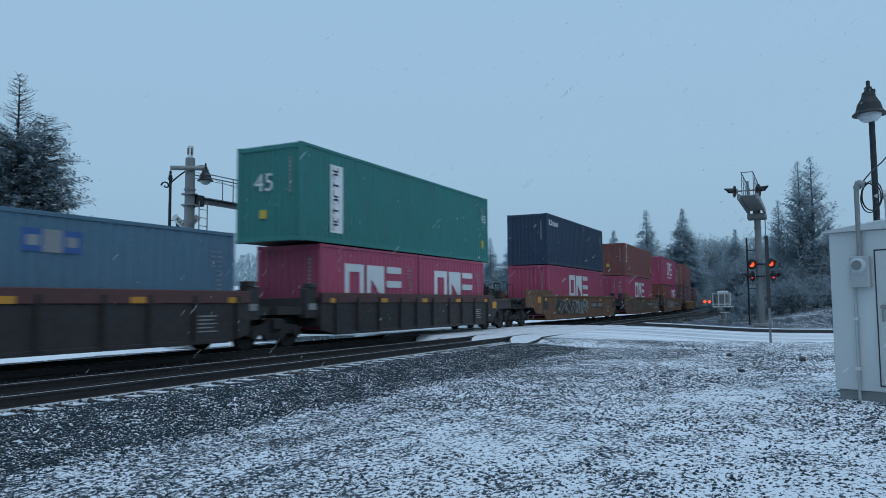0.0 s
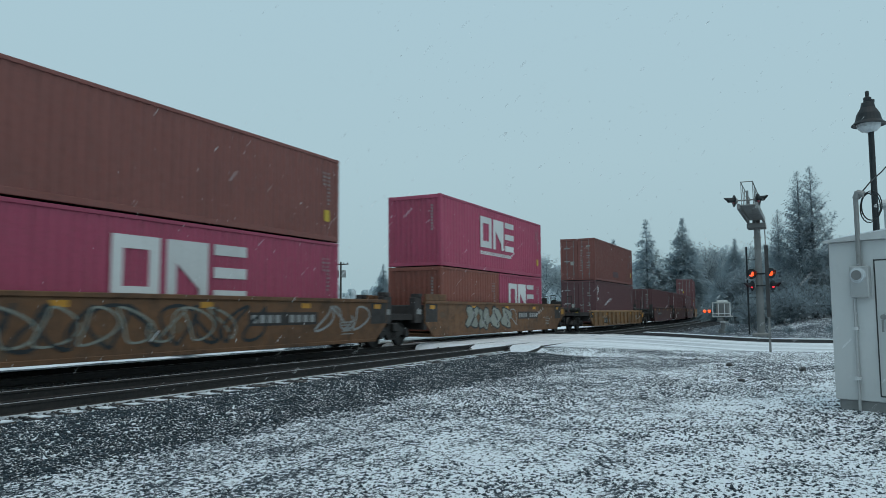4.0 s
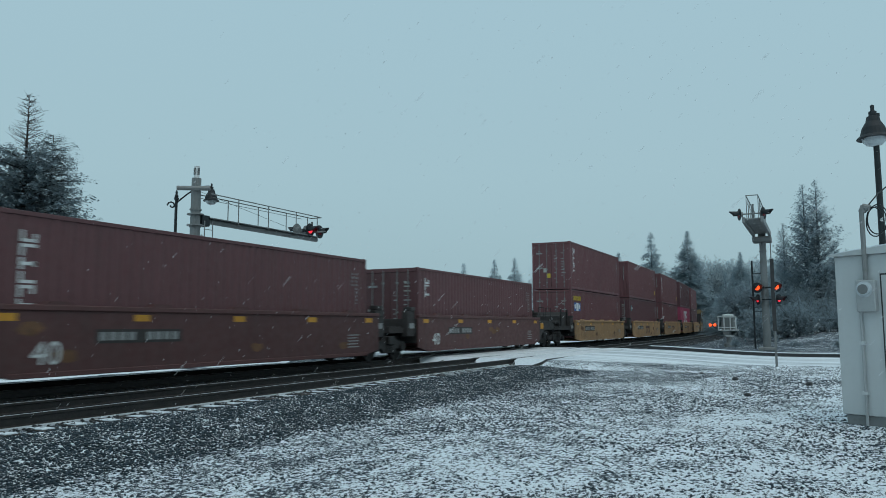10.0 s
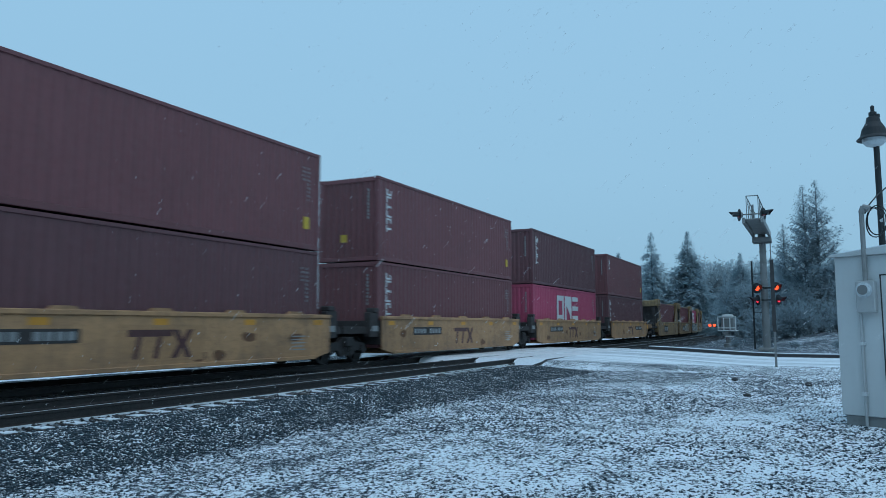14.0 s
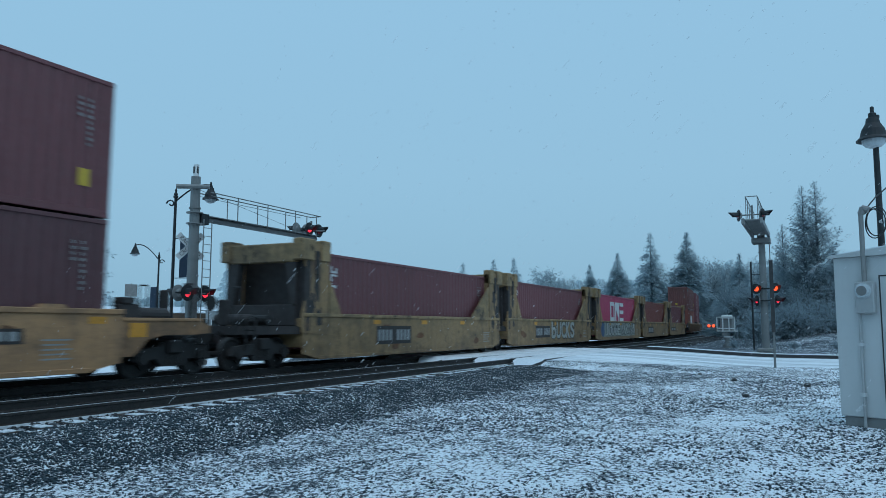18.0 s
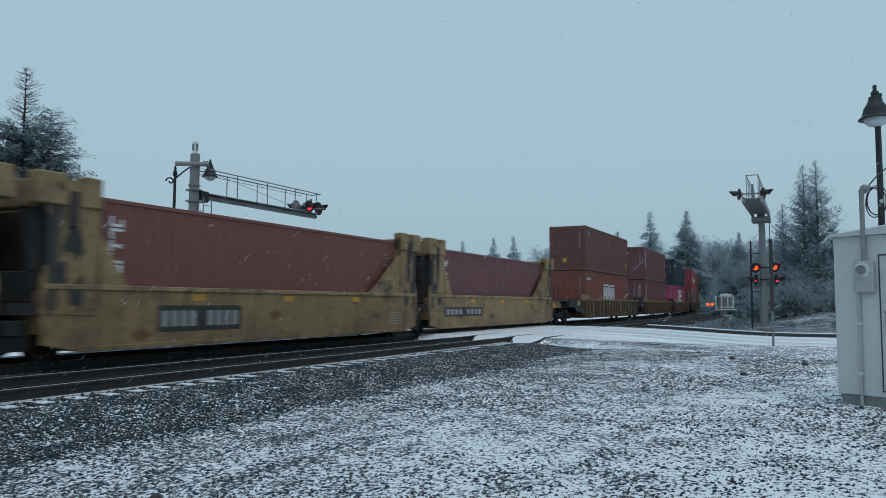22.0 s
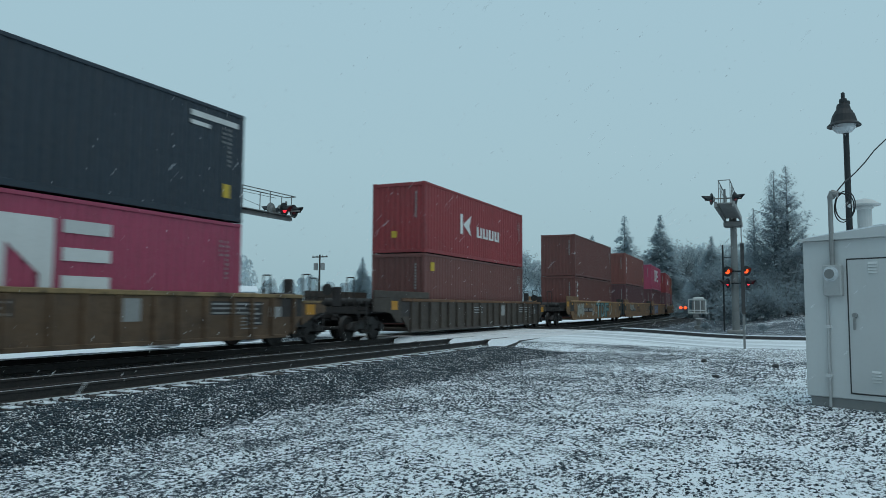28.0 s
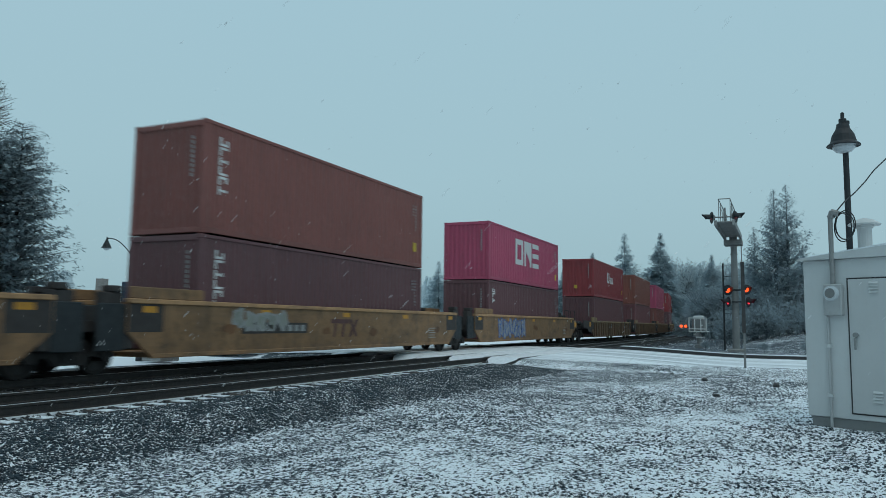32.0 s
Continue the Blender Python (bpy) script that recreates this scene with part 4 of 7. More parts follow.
    for sgn, half, h_end, tr in ((-1, half_f, hf, tr_f), (1, half_r, hr, tr_r)):
        a, c = span(sgn * half, sgn * (half - 0.25))
        if long_wall:
            for sx in (-1, 1):
                xa, xb = span(sx * (xo + 0.003), sx * (xo - 0.02))
                part("dark_end_plate", Build().box(xa, xb, *span(sgn * (half - 0.03), sgn * (half - 1.0)), bot + 0.55, top - 0.02, M["sooty"]), u)
        part("end_bulkhead", Build().box(-xo + 0.05, xo - 0.05, a, c, 0.55, top - 0.15, S if style == "tall" else M["sooty"], 0.02), u)
        coupled = (sgn < 0 and first) or (sgn > 0 and last)
        reach = 6.096 + tr + 0.8 if coupled else h_end - 0.12
        a, c = span(sgn * half, sgn * reach)
        if c - a > 0.1:
            d = Build()
            d.prism([(-1.35, sgn * half), (1.35, sgn * half), (0.95, sgn * reach), (-0.95, sgn * reach)], 2, 0.92, 1.12, M["sooty"])
            part("end_platform", d, u)
            part("draft_sill", Build().box(-0.35, 0.35, a, c, 0.66, 0.918, M["sooty"], 0.03), u)
            part("platform_plate", Build().prism([(-1.3, sgn * (half + 0.02)), (1.3, sgn * (half + 0.02)), (0.9, sgn * (reach - 0.05)), (-0.9, sgn * (reach - 0.05))], 2, 1.122, 1.15, M["sooty"]), u)
        if coupled:
            end = sgn * h_end
            part("drawbar", Build().box(-0.1, 0.1, *span(sgn * (reach - 0.1), sgn * (h_end - 0.1)), 0.74, 0.96, M["steel"], 0.03), u)
            part("coupler", Build().box(-0.2, 0.2, *span(end - sgn * 0.34, end + sgn * 0.02), 0.66, 1.04, M["steel"], 0.06), u)
            for sx in (-1, 1):
                yy = sgn * (reach - 0.12)
                g = Build()
                g.tube((sx * 0.9, yy, 1.1), (sx * 0.9, yy, 2.15), 0.022, M["steel"], sides=6)
                g.tube((sx * 0.9, yy, 2.15), (sx * 0.62, yy, 2.15), 0.022, M["steel"], sides=6)
                g.tube((sx * 0.62, yy, 2.15), (sx * 0.62, yy, 1.1), 0.022, M["steel"], sides=6)
                part("handrail", g, u)
                step = Build()
                for zz in (0.38, 0.7, 1.02):
                    step.box(sx * 1.25 - 0.17, sx * 1.25 + 0.17, yy - 0.03, yy + 0.03, zz, zz + 0.03, M["steel"])
                for xx in (sx * 1.25 - 0.17, sx * 1.25 + 0.14):
                    step.box(xx, xx + 0.03, yy - 0.03, yy + 0.03, 0.38, 1.3, M["steel"])
                part("ladder", step, u)
            if sgn < 0 and style == "yellow":
                y0, y1 = -half_f - 1.75, -half_f - 0.35
                part("end_cowl", Build().prism([(y0, 1.15), (y1, 1.15), (y1, 1.95), (y0 + 0.5, 1.95), (y0 + 0.35, 1.75), (y0, 1.7)], 0, -1.05, 1.05, M["sooty"]), u, label="black equipment cowl on the end platform")
                for yy in (y0 + 0.1, y1 - 0.12):
                    part("cowl_post", Build().box(1.05, 1.14, yy - 0.05, yy + 0.05, 1.15, 2.1, M["steel"], 0.015), u)
            if sgn < 0:
                brake_gear(u, -(6.096 + tr + 0.35), 1.15)
            else:
                yt, zt = 6.096 + tr - 0.9, 1.15
                part("air_tank", Build().tube((0.75, yt, zt + 0.24), (0.75, yt + 0.95, zt + 0.24), 0.17, M["sooty"], sides=14), u, label="black air tank")
                for q in (0.15, 0.8):
                    part("tank_bracket", Build().box(0.6, 0.9, yt + q - 0.04, yt + q + 0.04, zt - 0.02, zt + 0.12, M["steel"]), u)
                part("brake_stand", Build().box(0.2, 0.5, yt + 1.15, yt + 1.3, zt - 0.02, zt + 0.85, M["sooty"], 0.03), u)
            truck(u, sgn * (6.096 + tr))
        elif sgn > 0:
            truck(u, h_end)
            joint = Build().lathe([(0.02, 0.82), (0.42, 0.82), (0.42, 1.05), (0.30, 1.12), (0.02, 1.12)], M["steel"], (0, h_end, 0), 16)
            part("pivot", joint, u)
        hose = [(0.5 + 0.02 * k, sgn * (half + (h_end - half) * k / 7.5), 1.0 - 0.35 * math.sin(k / 7 * math.pi)) for k in range(8)]
        part("air_hose", swept(hose, 0.024, M["steel"]), u)
        if style != "tall" and not (coupled and long_wall):
            for sx in (-1, 1):
                y0, y1 = span(sgn * (half + 0.02), sgn * (half + 0.55))
                part("container_guide", Build().box(sx * 1.2 - 0.12, sx * 1.2 + 0.12, y0, y1, 0.8, top + 0.12, M["sooty"], 0.02), u)
                y0, y1 = span(sgn * (half + 0.05), sgn * (half + 0.38))
                part("guide_head", Build().box(sx * 1.2 - 0.16, sx * 1.2 + 0.16, y0, y1, top + 0.12, top + 0.26, M["sooty"], 0.02), u)
                if style == "long_yellow":
                    # added black plate that darkens the wagon end by the bogie
                    part("end_apron", Build().box(sx * 1.37 - 0.03, sx * 1.37 + 0.03, *span(sgn * (half + 0.01), sgn * (half + 0.72)), 0.52, top - 0.12, M["black"], 0.015), u, label="black plate added to darken the wagon's end beside the bogie")
                    continue
                part("corner_plate", Build().box(sx * 1.33 - 0.01, sx * 1.33 + 0.012, *span(sgn * (half + 0.08), sgn * (half + 0.42)), top - 0.5, top - 0.32, M["lightgrey"]), u)
        if style == "tall":
            i0, i1 = sgn * 6.0, sgn * 7.2
            for sx in (-1, 1):
                x0, x1 = (1.20, 1.47) if sx > 0 else (-1.47, -1.20)
                xa, xb = (x1 - 0.07, x1 - 0.004) if sx > 0 else (x0 + 0.004, x0 + 0.07)
                part("bulkhead_gusset", Build().prism([(sgn * (4.1 if sgn > 0 else 5.3), top - 0.02), (sgn * 5.95, 2.85 if sgn > 0 else 2.5), (sgn * 5.95, top - 0.02)], 0, xa, xb, C), u)
                g = Build()
                g.prism([(i0, 0.9), (i0, 3.0), (sgn * 6.28, 3.5), (sgn * 7.05, 3.5), (sgn * 7.15, 3.0), (sgn * 6.95, 2.3), (i1, 1.55), (i1, 0.95)], 0, xa, xb, S)
                part("bulkhead_plate", g, u)
                for yy, pm in ((6.12, S), (6.98, M["sooty"])):
                    part("bulkhead_post", Build().box(x0, x1, *span(sgn * (yy - 0.12), sgn * (yy + 0.12)), 1.0, 3.45, pm, 0.02), u)
                for y0, y1 in ((6.0, 6.42), (6.75, 7.38)):
                    part("post_head", Build().box(x0 - 0.02, x1 + 0.06, *span(sgn * y0, sgn * y1), 3.0, 3.62, C, 0.03), u, label="yellow bulkhead head with dark streaks")
                for zz, yy, high in ((1.35, 6.42, 0.35), (1.75, 6.80, 0.30), (2.35, 6.55, 0.5), (1.15, 7.0, 0.22), (2.95, 6.75, 0.28)):
                    wide = 0.10 + 0.12 * rnd.random()
                    ring = [(sgn * yy + wide * math.cos(q) * (0.45 + 0.9 * rnd.random()), zz + high * math.sin(q) * (0.45 + 0.8 * rnd.random())) for q in [2 * math.pi * k / 15 for k in range(15)]]
                    part("grease_patch", Build().prism(ring, 0, *((xb - 0.01, xb + 0.004) if sx > 0 else (xa - 0.004, xa + 0.01)), M["grime"] if high < 0.3 else M["sooty"]), u, label="dark grease streak on the plate")
                part("post_hinge", Build().box(*((x1 - 0.02, x1 + 0.05) if sx > 0 else (x0 - 0.05, x0 + 0.02)), *span(sgn * 6.5, sgn * 6.68), 2.6, 3.3, M["sooty"], 0.02), u)
            part("bulkhead_beam", Build().box(-1.2, 1.2, *span(sgn * 6.95, sgn * 7.3), 2.95, 3.5, C, 0.03), u, label="yellow bulkhead cross-beam")
            # added dark sheet standing for shade and dirt on the container's end
            part("bulkhead_screen", Build().box(-1.19, 1.19, *span(sgn * 6.55, sgn * 6.62), 1.15, 3.0, M["sooty"]), u, label="dark sheet added between the posts for the shaded, dirty load end")
            part("bulkhead_web", Build().box(-1.2, 1.2, *span(sgn * 7.05, sgn * 7.2), 1.15, 1.75, M["sooty"], 0.02), u)
            for sx in (-1, 1):
                part("bulkhead_leg", Build().prism([(sx * 1.2, 1.75), (sx * 1.2, 2.95), (sx * 0.85, 2.95), (sx * 1.05, 1.75)], 1, *span(sgn * 7.0, sgn * 7.25), M["sooty"]), u)
    MOVERS.append((u, ref + 6.096, 0.0))
    return u


def load(c, ref, length=12.192, level=0.43):
    if level > 1:
        high = max(v[2] for o in c.children if o.name.startswith("top_rail") for v in o.bound_box)
        part("roof_snow", Build().box(-1.19, 1.19, -length / 2 + 0.17, length / 2 - 0.17, high - 0.003, high + 0.014, M["snow"]), c, label="thin snow on the roof")
    MOVERS.append((c, ref + length / 2, level))
    return c


HC, STD = 2.896, 2.591
LEVEL = 0.43


def train():
    W = M["white"]
    # blue single load, then a green long box on two short magenta ones
    wagon("dark", 2.0, 1.75, 1.75, True, False, False, 1)
    c = load(container("c", "grey-blue corrugated container with a blue logo", "blue", height=STD, seed=1), 2.0, level=LEVEL)
    part("logo_panel", plate(0.45, 1.72, 1.80, 2.24, M["logo_blue"]), c, label="blue logo panel")
    part("logo_shape", Build().box(FACE - 0.012, FACE + 0.003, 0.88, 1.29, 1.80, 2.24, M["lightgrey"]), c)
    part("logo_shape", Build().box(FACE - 0.012, FACE + 0.003, 0.55, 0.80, 1.92, 2.12, M["lightgrey"]), c)
    part("logo_shape", Build().box(FACE - 0.012, FACE + 0.003, 1.38, 1.62, 1.92, 2.12, M["lightgrey"]), c)
    wagon("dark", 17.81, 1.75, 3.6, False, False, True, 2)
    for k in range(2):
        c = load(container("c", "short magenta container with large pale logo shapes", "magenta", 6.058, STD, seed=2 + k), 17.81 + k * 6.13, 6.058, LEVEL)
        big_mark(c, -1.75, 0.85, W, 1.2)
    c = load(container("c", "long sea-green container with a white lettering panel", "green", 13.716, HC, seed=5, doors=1), 16.86, 13.716, LEVEL + STD + 0.02)
    part("name_panel", plate(-5.4, -4.75, 0.35, 2.45, M["sign"]), c, label="white upright name panel")
    mark_column(c, -5.28, 2.45, 8, M["green"], 0.26, 0.30)
    part("length_mark", lettering("45", 0.5, W), c, (FACE + 0.002, 6.35, 1.9), "white length figures", (90, 0, 90))
    part("length_mark", lettering("45", 0.75, W), c, (-0.15, -6.86, 1.75), "white length figures", (90, 0, 0))
    # rusty three-unit wagon
    for k, r in enumerate((39.16, 58.5, 77.76)):
        u = wagon("rust", r, 3.58 if k else 5.7, 3.58 if k < 2 else 4.9, k < 2, k == 0, k == 2, 10 + k, (1.8, 0.86, 2.9, 0.35))
        if k == 0:
            spray(u, -5.6, -1.8, 0.40, 1.45, (M["grime"], M["black"], M["palegreen"]), 20, 1.455, 1.25, 0.3)
            spray(u, -1.7, 1.2, 0.40, 1.45, (M["black"], M["palegreen"], M["grime"]), 27, 1.456, 0.95, 0.3)
            scribble(u, -4.9, 0.8, 0.5, 1.4, M["lightgrey"], 28, 1.466, 0.05)
        elif k == 1:
            scribble(u, -5.5, 2.6, 0.42, 1.45, M["black"], 21, 1.455, 0.08)
            scribble(u, -4.9, 1.6, 0.5, 1.4, M["palegreen"], 24, 1.457, 0.05)
            scribble(u, 4.7, 7.6, 0.6, 1.45, M["lightgrey"], 22, 1.455, 0.07)
        else:
            spray(u, -4.3, 0.9, 0.40, 1.5, (M["black"], M["palegreen"], M["lightgrey"]), 23, 1.455, 1.3, 0.26)
            scribble(u, 0.8, 1.6, 0.5, 1.4, M["lightgrey"], 25, 1.455)
    c = load(container("c", "magenta container with large pale logo shapes", "magenta", seed=11), 39.16, level=LEVEL)
    big_mark(c, -2.15, 1.06, W, 1.39)
    c = load(container("c", "navy container with a small pale logo", "navy", seed=12), 39.16, level=LEVEL + HC + 0.02)
    word_blocks(c, -5.8, 2.25, ((0.5, 0.32), (0.3, 0.24), (0.3, 0.24), (0.3, 0.24)), W)
    c = load(container("c", "magenta container with large pale logo shapes and rear doors", "magenta", seed=13, doors=-1), 58.5, level=LEVEL)
    big_mark(c, -2.15, 1.06, W, 1.39)
    c = load(container("c", "red-brown container with upright white lettering bars", "brown", height=STD, seed=14), 58.5, level=LEVEL + HC + 0.02)
    mark_column(c, -5.55, 2.53, 6, W)
    c = load(container("c", "short rust-orange corrugated container", "orange", 6.058, STD, seed=15), 77.76, 6.058, LEVEL)
    c = load(container("c", "short magenta container with large pale logo shapes", "magenta", 6.058, STD, seed=16), 83.89, 6.058, LEVEL)
    big_mark(c, -1.85, 0.95, W, 1.2)
    c = load(container("c", "magenta container with large pale logo shapes above a line of bars", "magenta", seed=17), 77.76, level=LEVEL + STD + 0.02)
    big_mark(c, -2.15, 1.06, W, 1.39)
    word_blocks(c, -2.15, 0.74, ((0.15, 0.15),) * 20, W, "logo_line")
    # stand-alone ribbed ochre wagon
    wagon("short_yellow", 101.17, 6.36, 5.05, False, True, True, 21, (-5.2, 0.40, 2.0, 0.36))
    c = load(container("c", "dark brown container with doors and white lettering bars", "darkbrown", seed=21, doors=-1), 101.17, level=LEVEL)
    mark_column(c, -5.55, 2.53, 3, W, 0.36)
    c = load(container("c", "red-brown container with rear doors", "brown", seed=22, doors=-1), 101.17, level=LEVEL + HC + 0.02)
    part("paint_patch", plate(-0.9, 0.9, 0.4, 0.82, M["darkbrown"]), c, label="darker repainted patch")
    part("paint_patch", plate(4.45, 4.75, 1.3, 1.75, M["darkbrown"]), c, label="darker repainted patch")
    # wine-red three-unit wagon, single loads
    for k, r in enumerate((122.69, 138.31, 154.0)):
        u = wagon("wine", r, 1.7 if k else 4.5, 1.7 if k < 2 else 3.45, k < 2, k == 0, k == 2, 31 + k)
        part("length_mark", lettering("40", 0.62, W), u, (1.458, 5.0 if k == 0 else -5.1, 0.66), "large worn length figures", (90, 0, 90))
        c = load(container("c", "dark maroon container with doors, low in the wagon", "deep_maroon", seed=31 + k, doors=-1), r, level=LEVEL)
        mark_column(c, -5.55, 2.53, (0, 6, 3)[k], W)
    # yellow five-unit wagon, double loads
    for k, r in enumerate((173.03, 188.57, 204.03, 219.2, 234.57)):
        u = wagon("yellow", r, 1.7 if k else 3.75, 1.7 if k < 4 else 3.4, k < 4, k == 0, k == 4, 41 + k, (-4.06, 0.84, 2.2, 0.28) if k < 4 else (1.95, 0.82, 2.3, 0.28))
        if k:
            part("paint_patch", Build().box(1.44, 1.4525, -1.0, 1.4, 0.40, 1.2, M["yellow"]), u)
            barred_mark(u, -0.75, 0.47, 0.62, 1.456)
        low = container("c", ("maroon container with a yellow and blue logo and doors", "dark maroon container with doors and a small logo", "maroon container with upright lettering bars", "magenta container with large pale logo shapes", "maroon container with upright lettering bars")[k], ("maroon", "darkbrown", "maroon", "magenta", "darkbrown")[k], seed=41 + k, doors=-1 if k < 2 else 1)
        load(low, r, level=LEVEL)
        up = container("c", "dark maroon corrugated shipping container" + (" with upright lettering bars" if k != 1 else ""), ("maroon", "maroon", "maroon", "darkbrown", "maroon")[k], seed=51 + k, doors=-1 if k == 0 else 1)
        load(up, r, level=LEVEL + HC + 0.02)
        if k != 1:
            mark_column(up, -5.55, 2.53, 3 if k == 4 else 6, W)
        if k in (2, 4):
            mark_column(low, -5.55, 2.53, 6, W)
        if k == 0:
            word_blocks(low, -5.63, 2.26, ((0.26, 0.27),) * 5, M["logo_yellow"])
            part("logo_panel", plate(-5.49, -4.17, 1.62, 2.13, M["logo_blue"]), low, label="blue logo panel")
            b = Build().box(FACE - 0.012, FACE + 0.003, -5.05, -4.62, 1.63, 2.12, M["sign"])
            b.box(FACE - 0.012, FACE + 0.003, -5.40, -5.14, 1.76, 2.02, M["sign"])
            b.box(FACE - 0.012, FACE + 0.003, -4.52, -4.27, 1.76, 2.02, M["sign"])
            part("logo_shapes", b, low)
        if k == 1:
            part("logo_shapes", Build().lathe([(0.16, FACE - 0.012), (0.23, FACE - 0.012), (0.23, FACE), (0.16, FACE)], M["teal"], (0, -5.3, 2.1), 16, 0).box(FACE - 0.012, FACE + 0.003, -5.36, -4.9, 2.05, 2.15, M["white"]), low)
        if k == 3:
            big_mark(low, -2.15, 1.06, W, 1.39)
    # ochre five-unit wagon with tall bulkheads, single loads
    for k, r in enumerate((254.1, 269.45, 284.8, 300.0, 315.4)):
        u = wagon("tall", r, 1.58 if k else 3.66, 1.58 if k < 4 else 3.55, k < 4, k == 0, k == 4, 61 + k, (-3.3, 0.55, 2.3, 0.6) if k < 3 else (-4.46, 0.52, 2.6, 0.58) if k == 3 else (-5.9, 0.66, 3.6, 0.36))
        c = load(container("c", "magenta container with large pale logo shapes" if k == 2 else "maroon container between the wagon's bulkheads", ("maroon", "maroon", "magenta", "brown", "maroon")[k], seed=61 + k, doors=1), r, level=LEVEL)
        if k == 2:
            big_mark(c, -2.15, 1.06, W, 1.39)
            part("paint_patch", Build().prism([(-5.75, 0.62), (-5.5, 0.46), (-5.05, 0.42), (-4.85, 0.78), (-4.98, 1.02), (-4.8, 1.28), (-5.2, 1.36), (-5.42, 1.60), (-5.58, 1.22), (-5.8, 1.05)], 0, 1.44, 1.4535, M["sprayed_blue"]), u, label="blue sprayed patch")
            part("paint_patch", Build().box(1.44, 1.4527, -5.0, 4.8, 0.42, 1.44, M["palegreen"]), u, label="pale sprayed ground coat")
            tag_word(u, "JUDGE", -4.6, -0.2, 0.44, 1.42, M["chalk"], M["black"], 1.455)
            spray(u, 0.1, 4.8, 0.46, 1.40, (M["black"], M["chalk"], M["sooty"]), 71, 1.455, 0.8, 0.2)
        else:
            mark_column(c, -5.55, 2.53, 6 if k in (1, 3) else 3, W)
        if k == 1:
            tag_word(u, "bUCKS", -0.8, 3.5, 0.42, 1.44, M["chalk"], M["sooty"], 1.455)
    # grimy ribbed three-unit wagon
    for k, r in enumerate((336.2, 355.5, 374.72)):
        wagon("ribbed", r, 3.5 if k else 5.75, 3.5 if k < 2 else 5.1, k < 2, k == 0, k == 2, 81 + k)
    c = load(container("c", "rust-orange container with blocky white logo", "orange", seed=81), 336.2, level=LEVEL)
    for k, cut in enumerate((0.0, 0.30, 0.30)):
        y, h, w = -1.55 + 1.06 * k, 0.92, 0.98
        b = Build().prism([(y, 1.0), (y + 0.34, 1.0), (y + 0.34, 1.30), (y + 0.49, 1.30 + cut * 0.3), (y + 0.64, 1.30), (y + 0.64, 1.0), (y + w, 1.0), (y + w, 1.0 + h), (y + 0.66, 1.0 + h), (y + 0.49, 1.62 - cut * 0.6), (y + 0.32, 1.0 + h), (y, 1.0 + h)], 0, FACE - 0.012, FACE, W)
        part("logo_block", b, c)
    part("logo_bar", Build().prism([(-1.55, 2.0), (-0.25, 2.0), (0.0, 1.74), (0.25, 2.0), (1.57, 2.0), (1.57, 2.13), (0.2, 2.13), (0.0, 1.95), (-0.2, 2.13), (-1.55, 2.13)], 0, FACE - 0.012, FACE + 0.002, W), c)
    word_blocks(c, -5.79, 2.3, ((0.18, 0.16),) * 4, W)
    c = load(container("c", "russet container with yellow plates", "russet", seed=83), 336.2, level=LEVEL + HC + 0.02)
    part("logo_panel", plate(-5.4, -5.05, 2.28, 2.62, M["teal"]), c)
    for k in range(2):
        c = load(container("c", "maroon container with upright lettering bars", "maroon", seed=85 + k, doors=-1 if k == 0 else 1), 355.5, level=LEVEL + k * (HC + 0.02))
        mark_column(c, -5.55, 2.53, 6, W)
    c = load(container("c", "magenta container with large pale logo shapes", "magenta", seed=87), 374.72, level=LEVEL)
    big_mark(c, -2.15, 1.06, W, 1.39)
    c = load(container("c", "dark slate-blue container with thin white marks", "slate", seed=88), 374.72, level=LEVEL + HC + 0.02)
    word_blocks(c, -5.5, 2.06, ((0.36, 0.16),) * 3, W)
    part("logo_bar", plate(-5.4, -4.3, 2.30, 2.36, W), c)
    part("logo_bar", plate(4.15, 5.85, 2.48, 2.62, W), c)
    part("logo_bar", plate(4.15, 4.8, 2.27, 2.37, W), c)
    # dark ribbed wagon with the red box
    wagon("ribbed_dark", 397.84, 6.36, 4.95, False, True, True, 91)
    c = load(container("c", "russet container with a small yellow logo", "russet", seed=91), 397.84, level=LEVEL)
    part("logo_panel", plate(-5.5, -5.15, 2.2, 2.55, M["logo_yellow"]), c)
    c = load(container("c", "bright red container with large white logo shapes", "red", height=HC, seed=93), 397.84, level=LEVEL + HC + 0.02)
    b = Build()
    stroke(b, -2.35, 1.08, -2.35, 1.98, 0.26, FACE - 0.012, FACE, W)
    b.prism([(-2.16, 1.53), (-1.25, 1.06), (-1.45, 1.53), (-1.25, 2.0)], 0, FACE - 0.012, FACE + 0.001, W)
    part("logo_block", b, c, label="white upright bar and wedge")
    word_blocks(c, -0.54, 1.08, ((0.62, 0.5),) * 4, W)
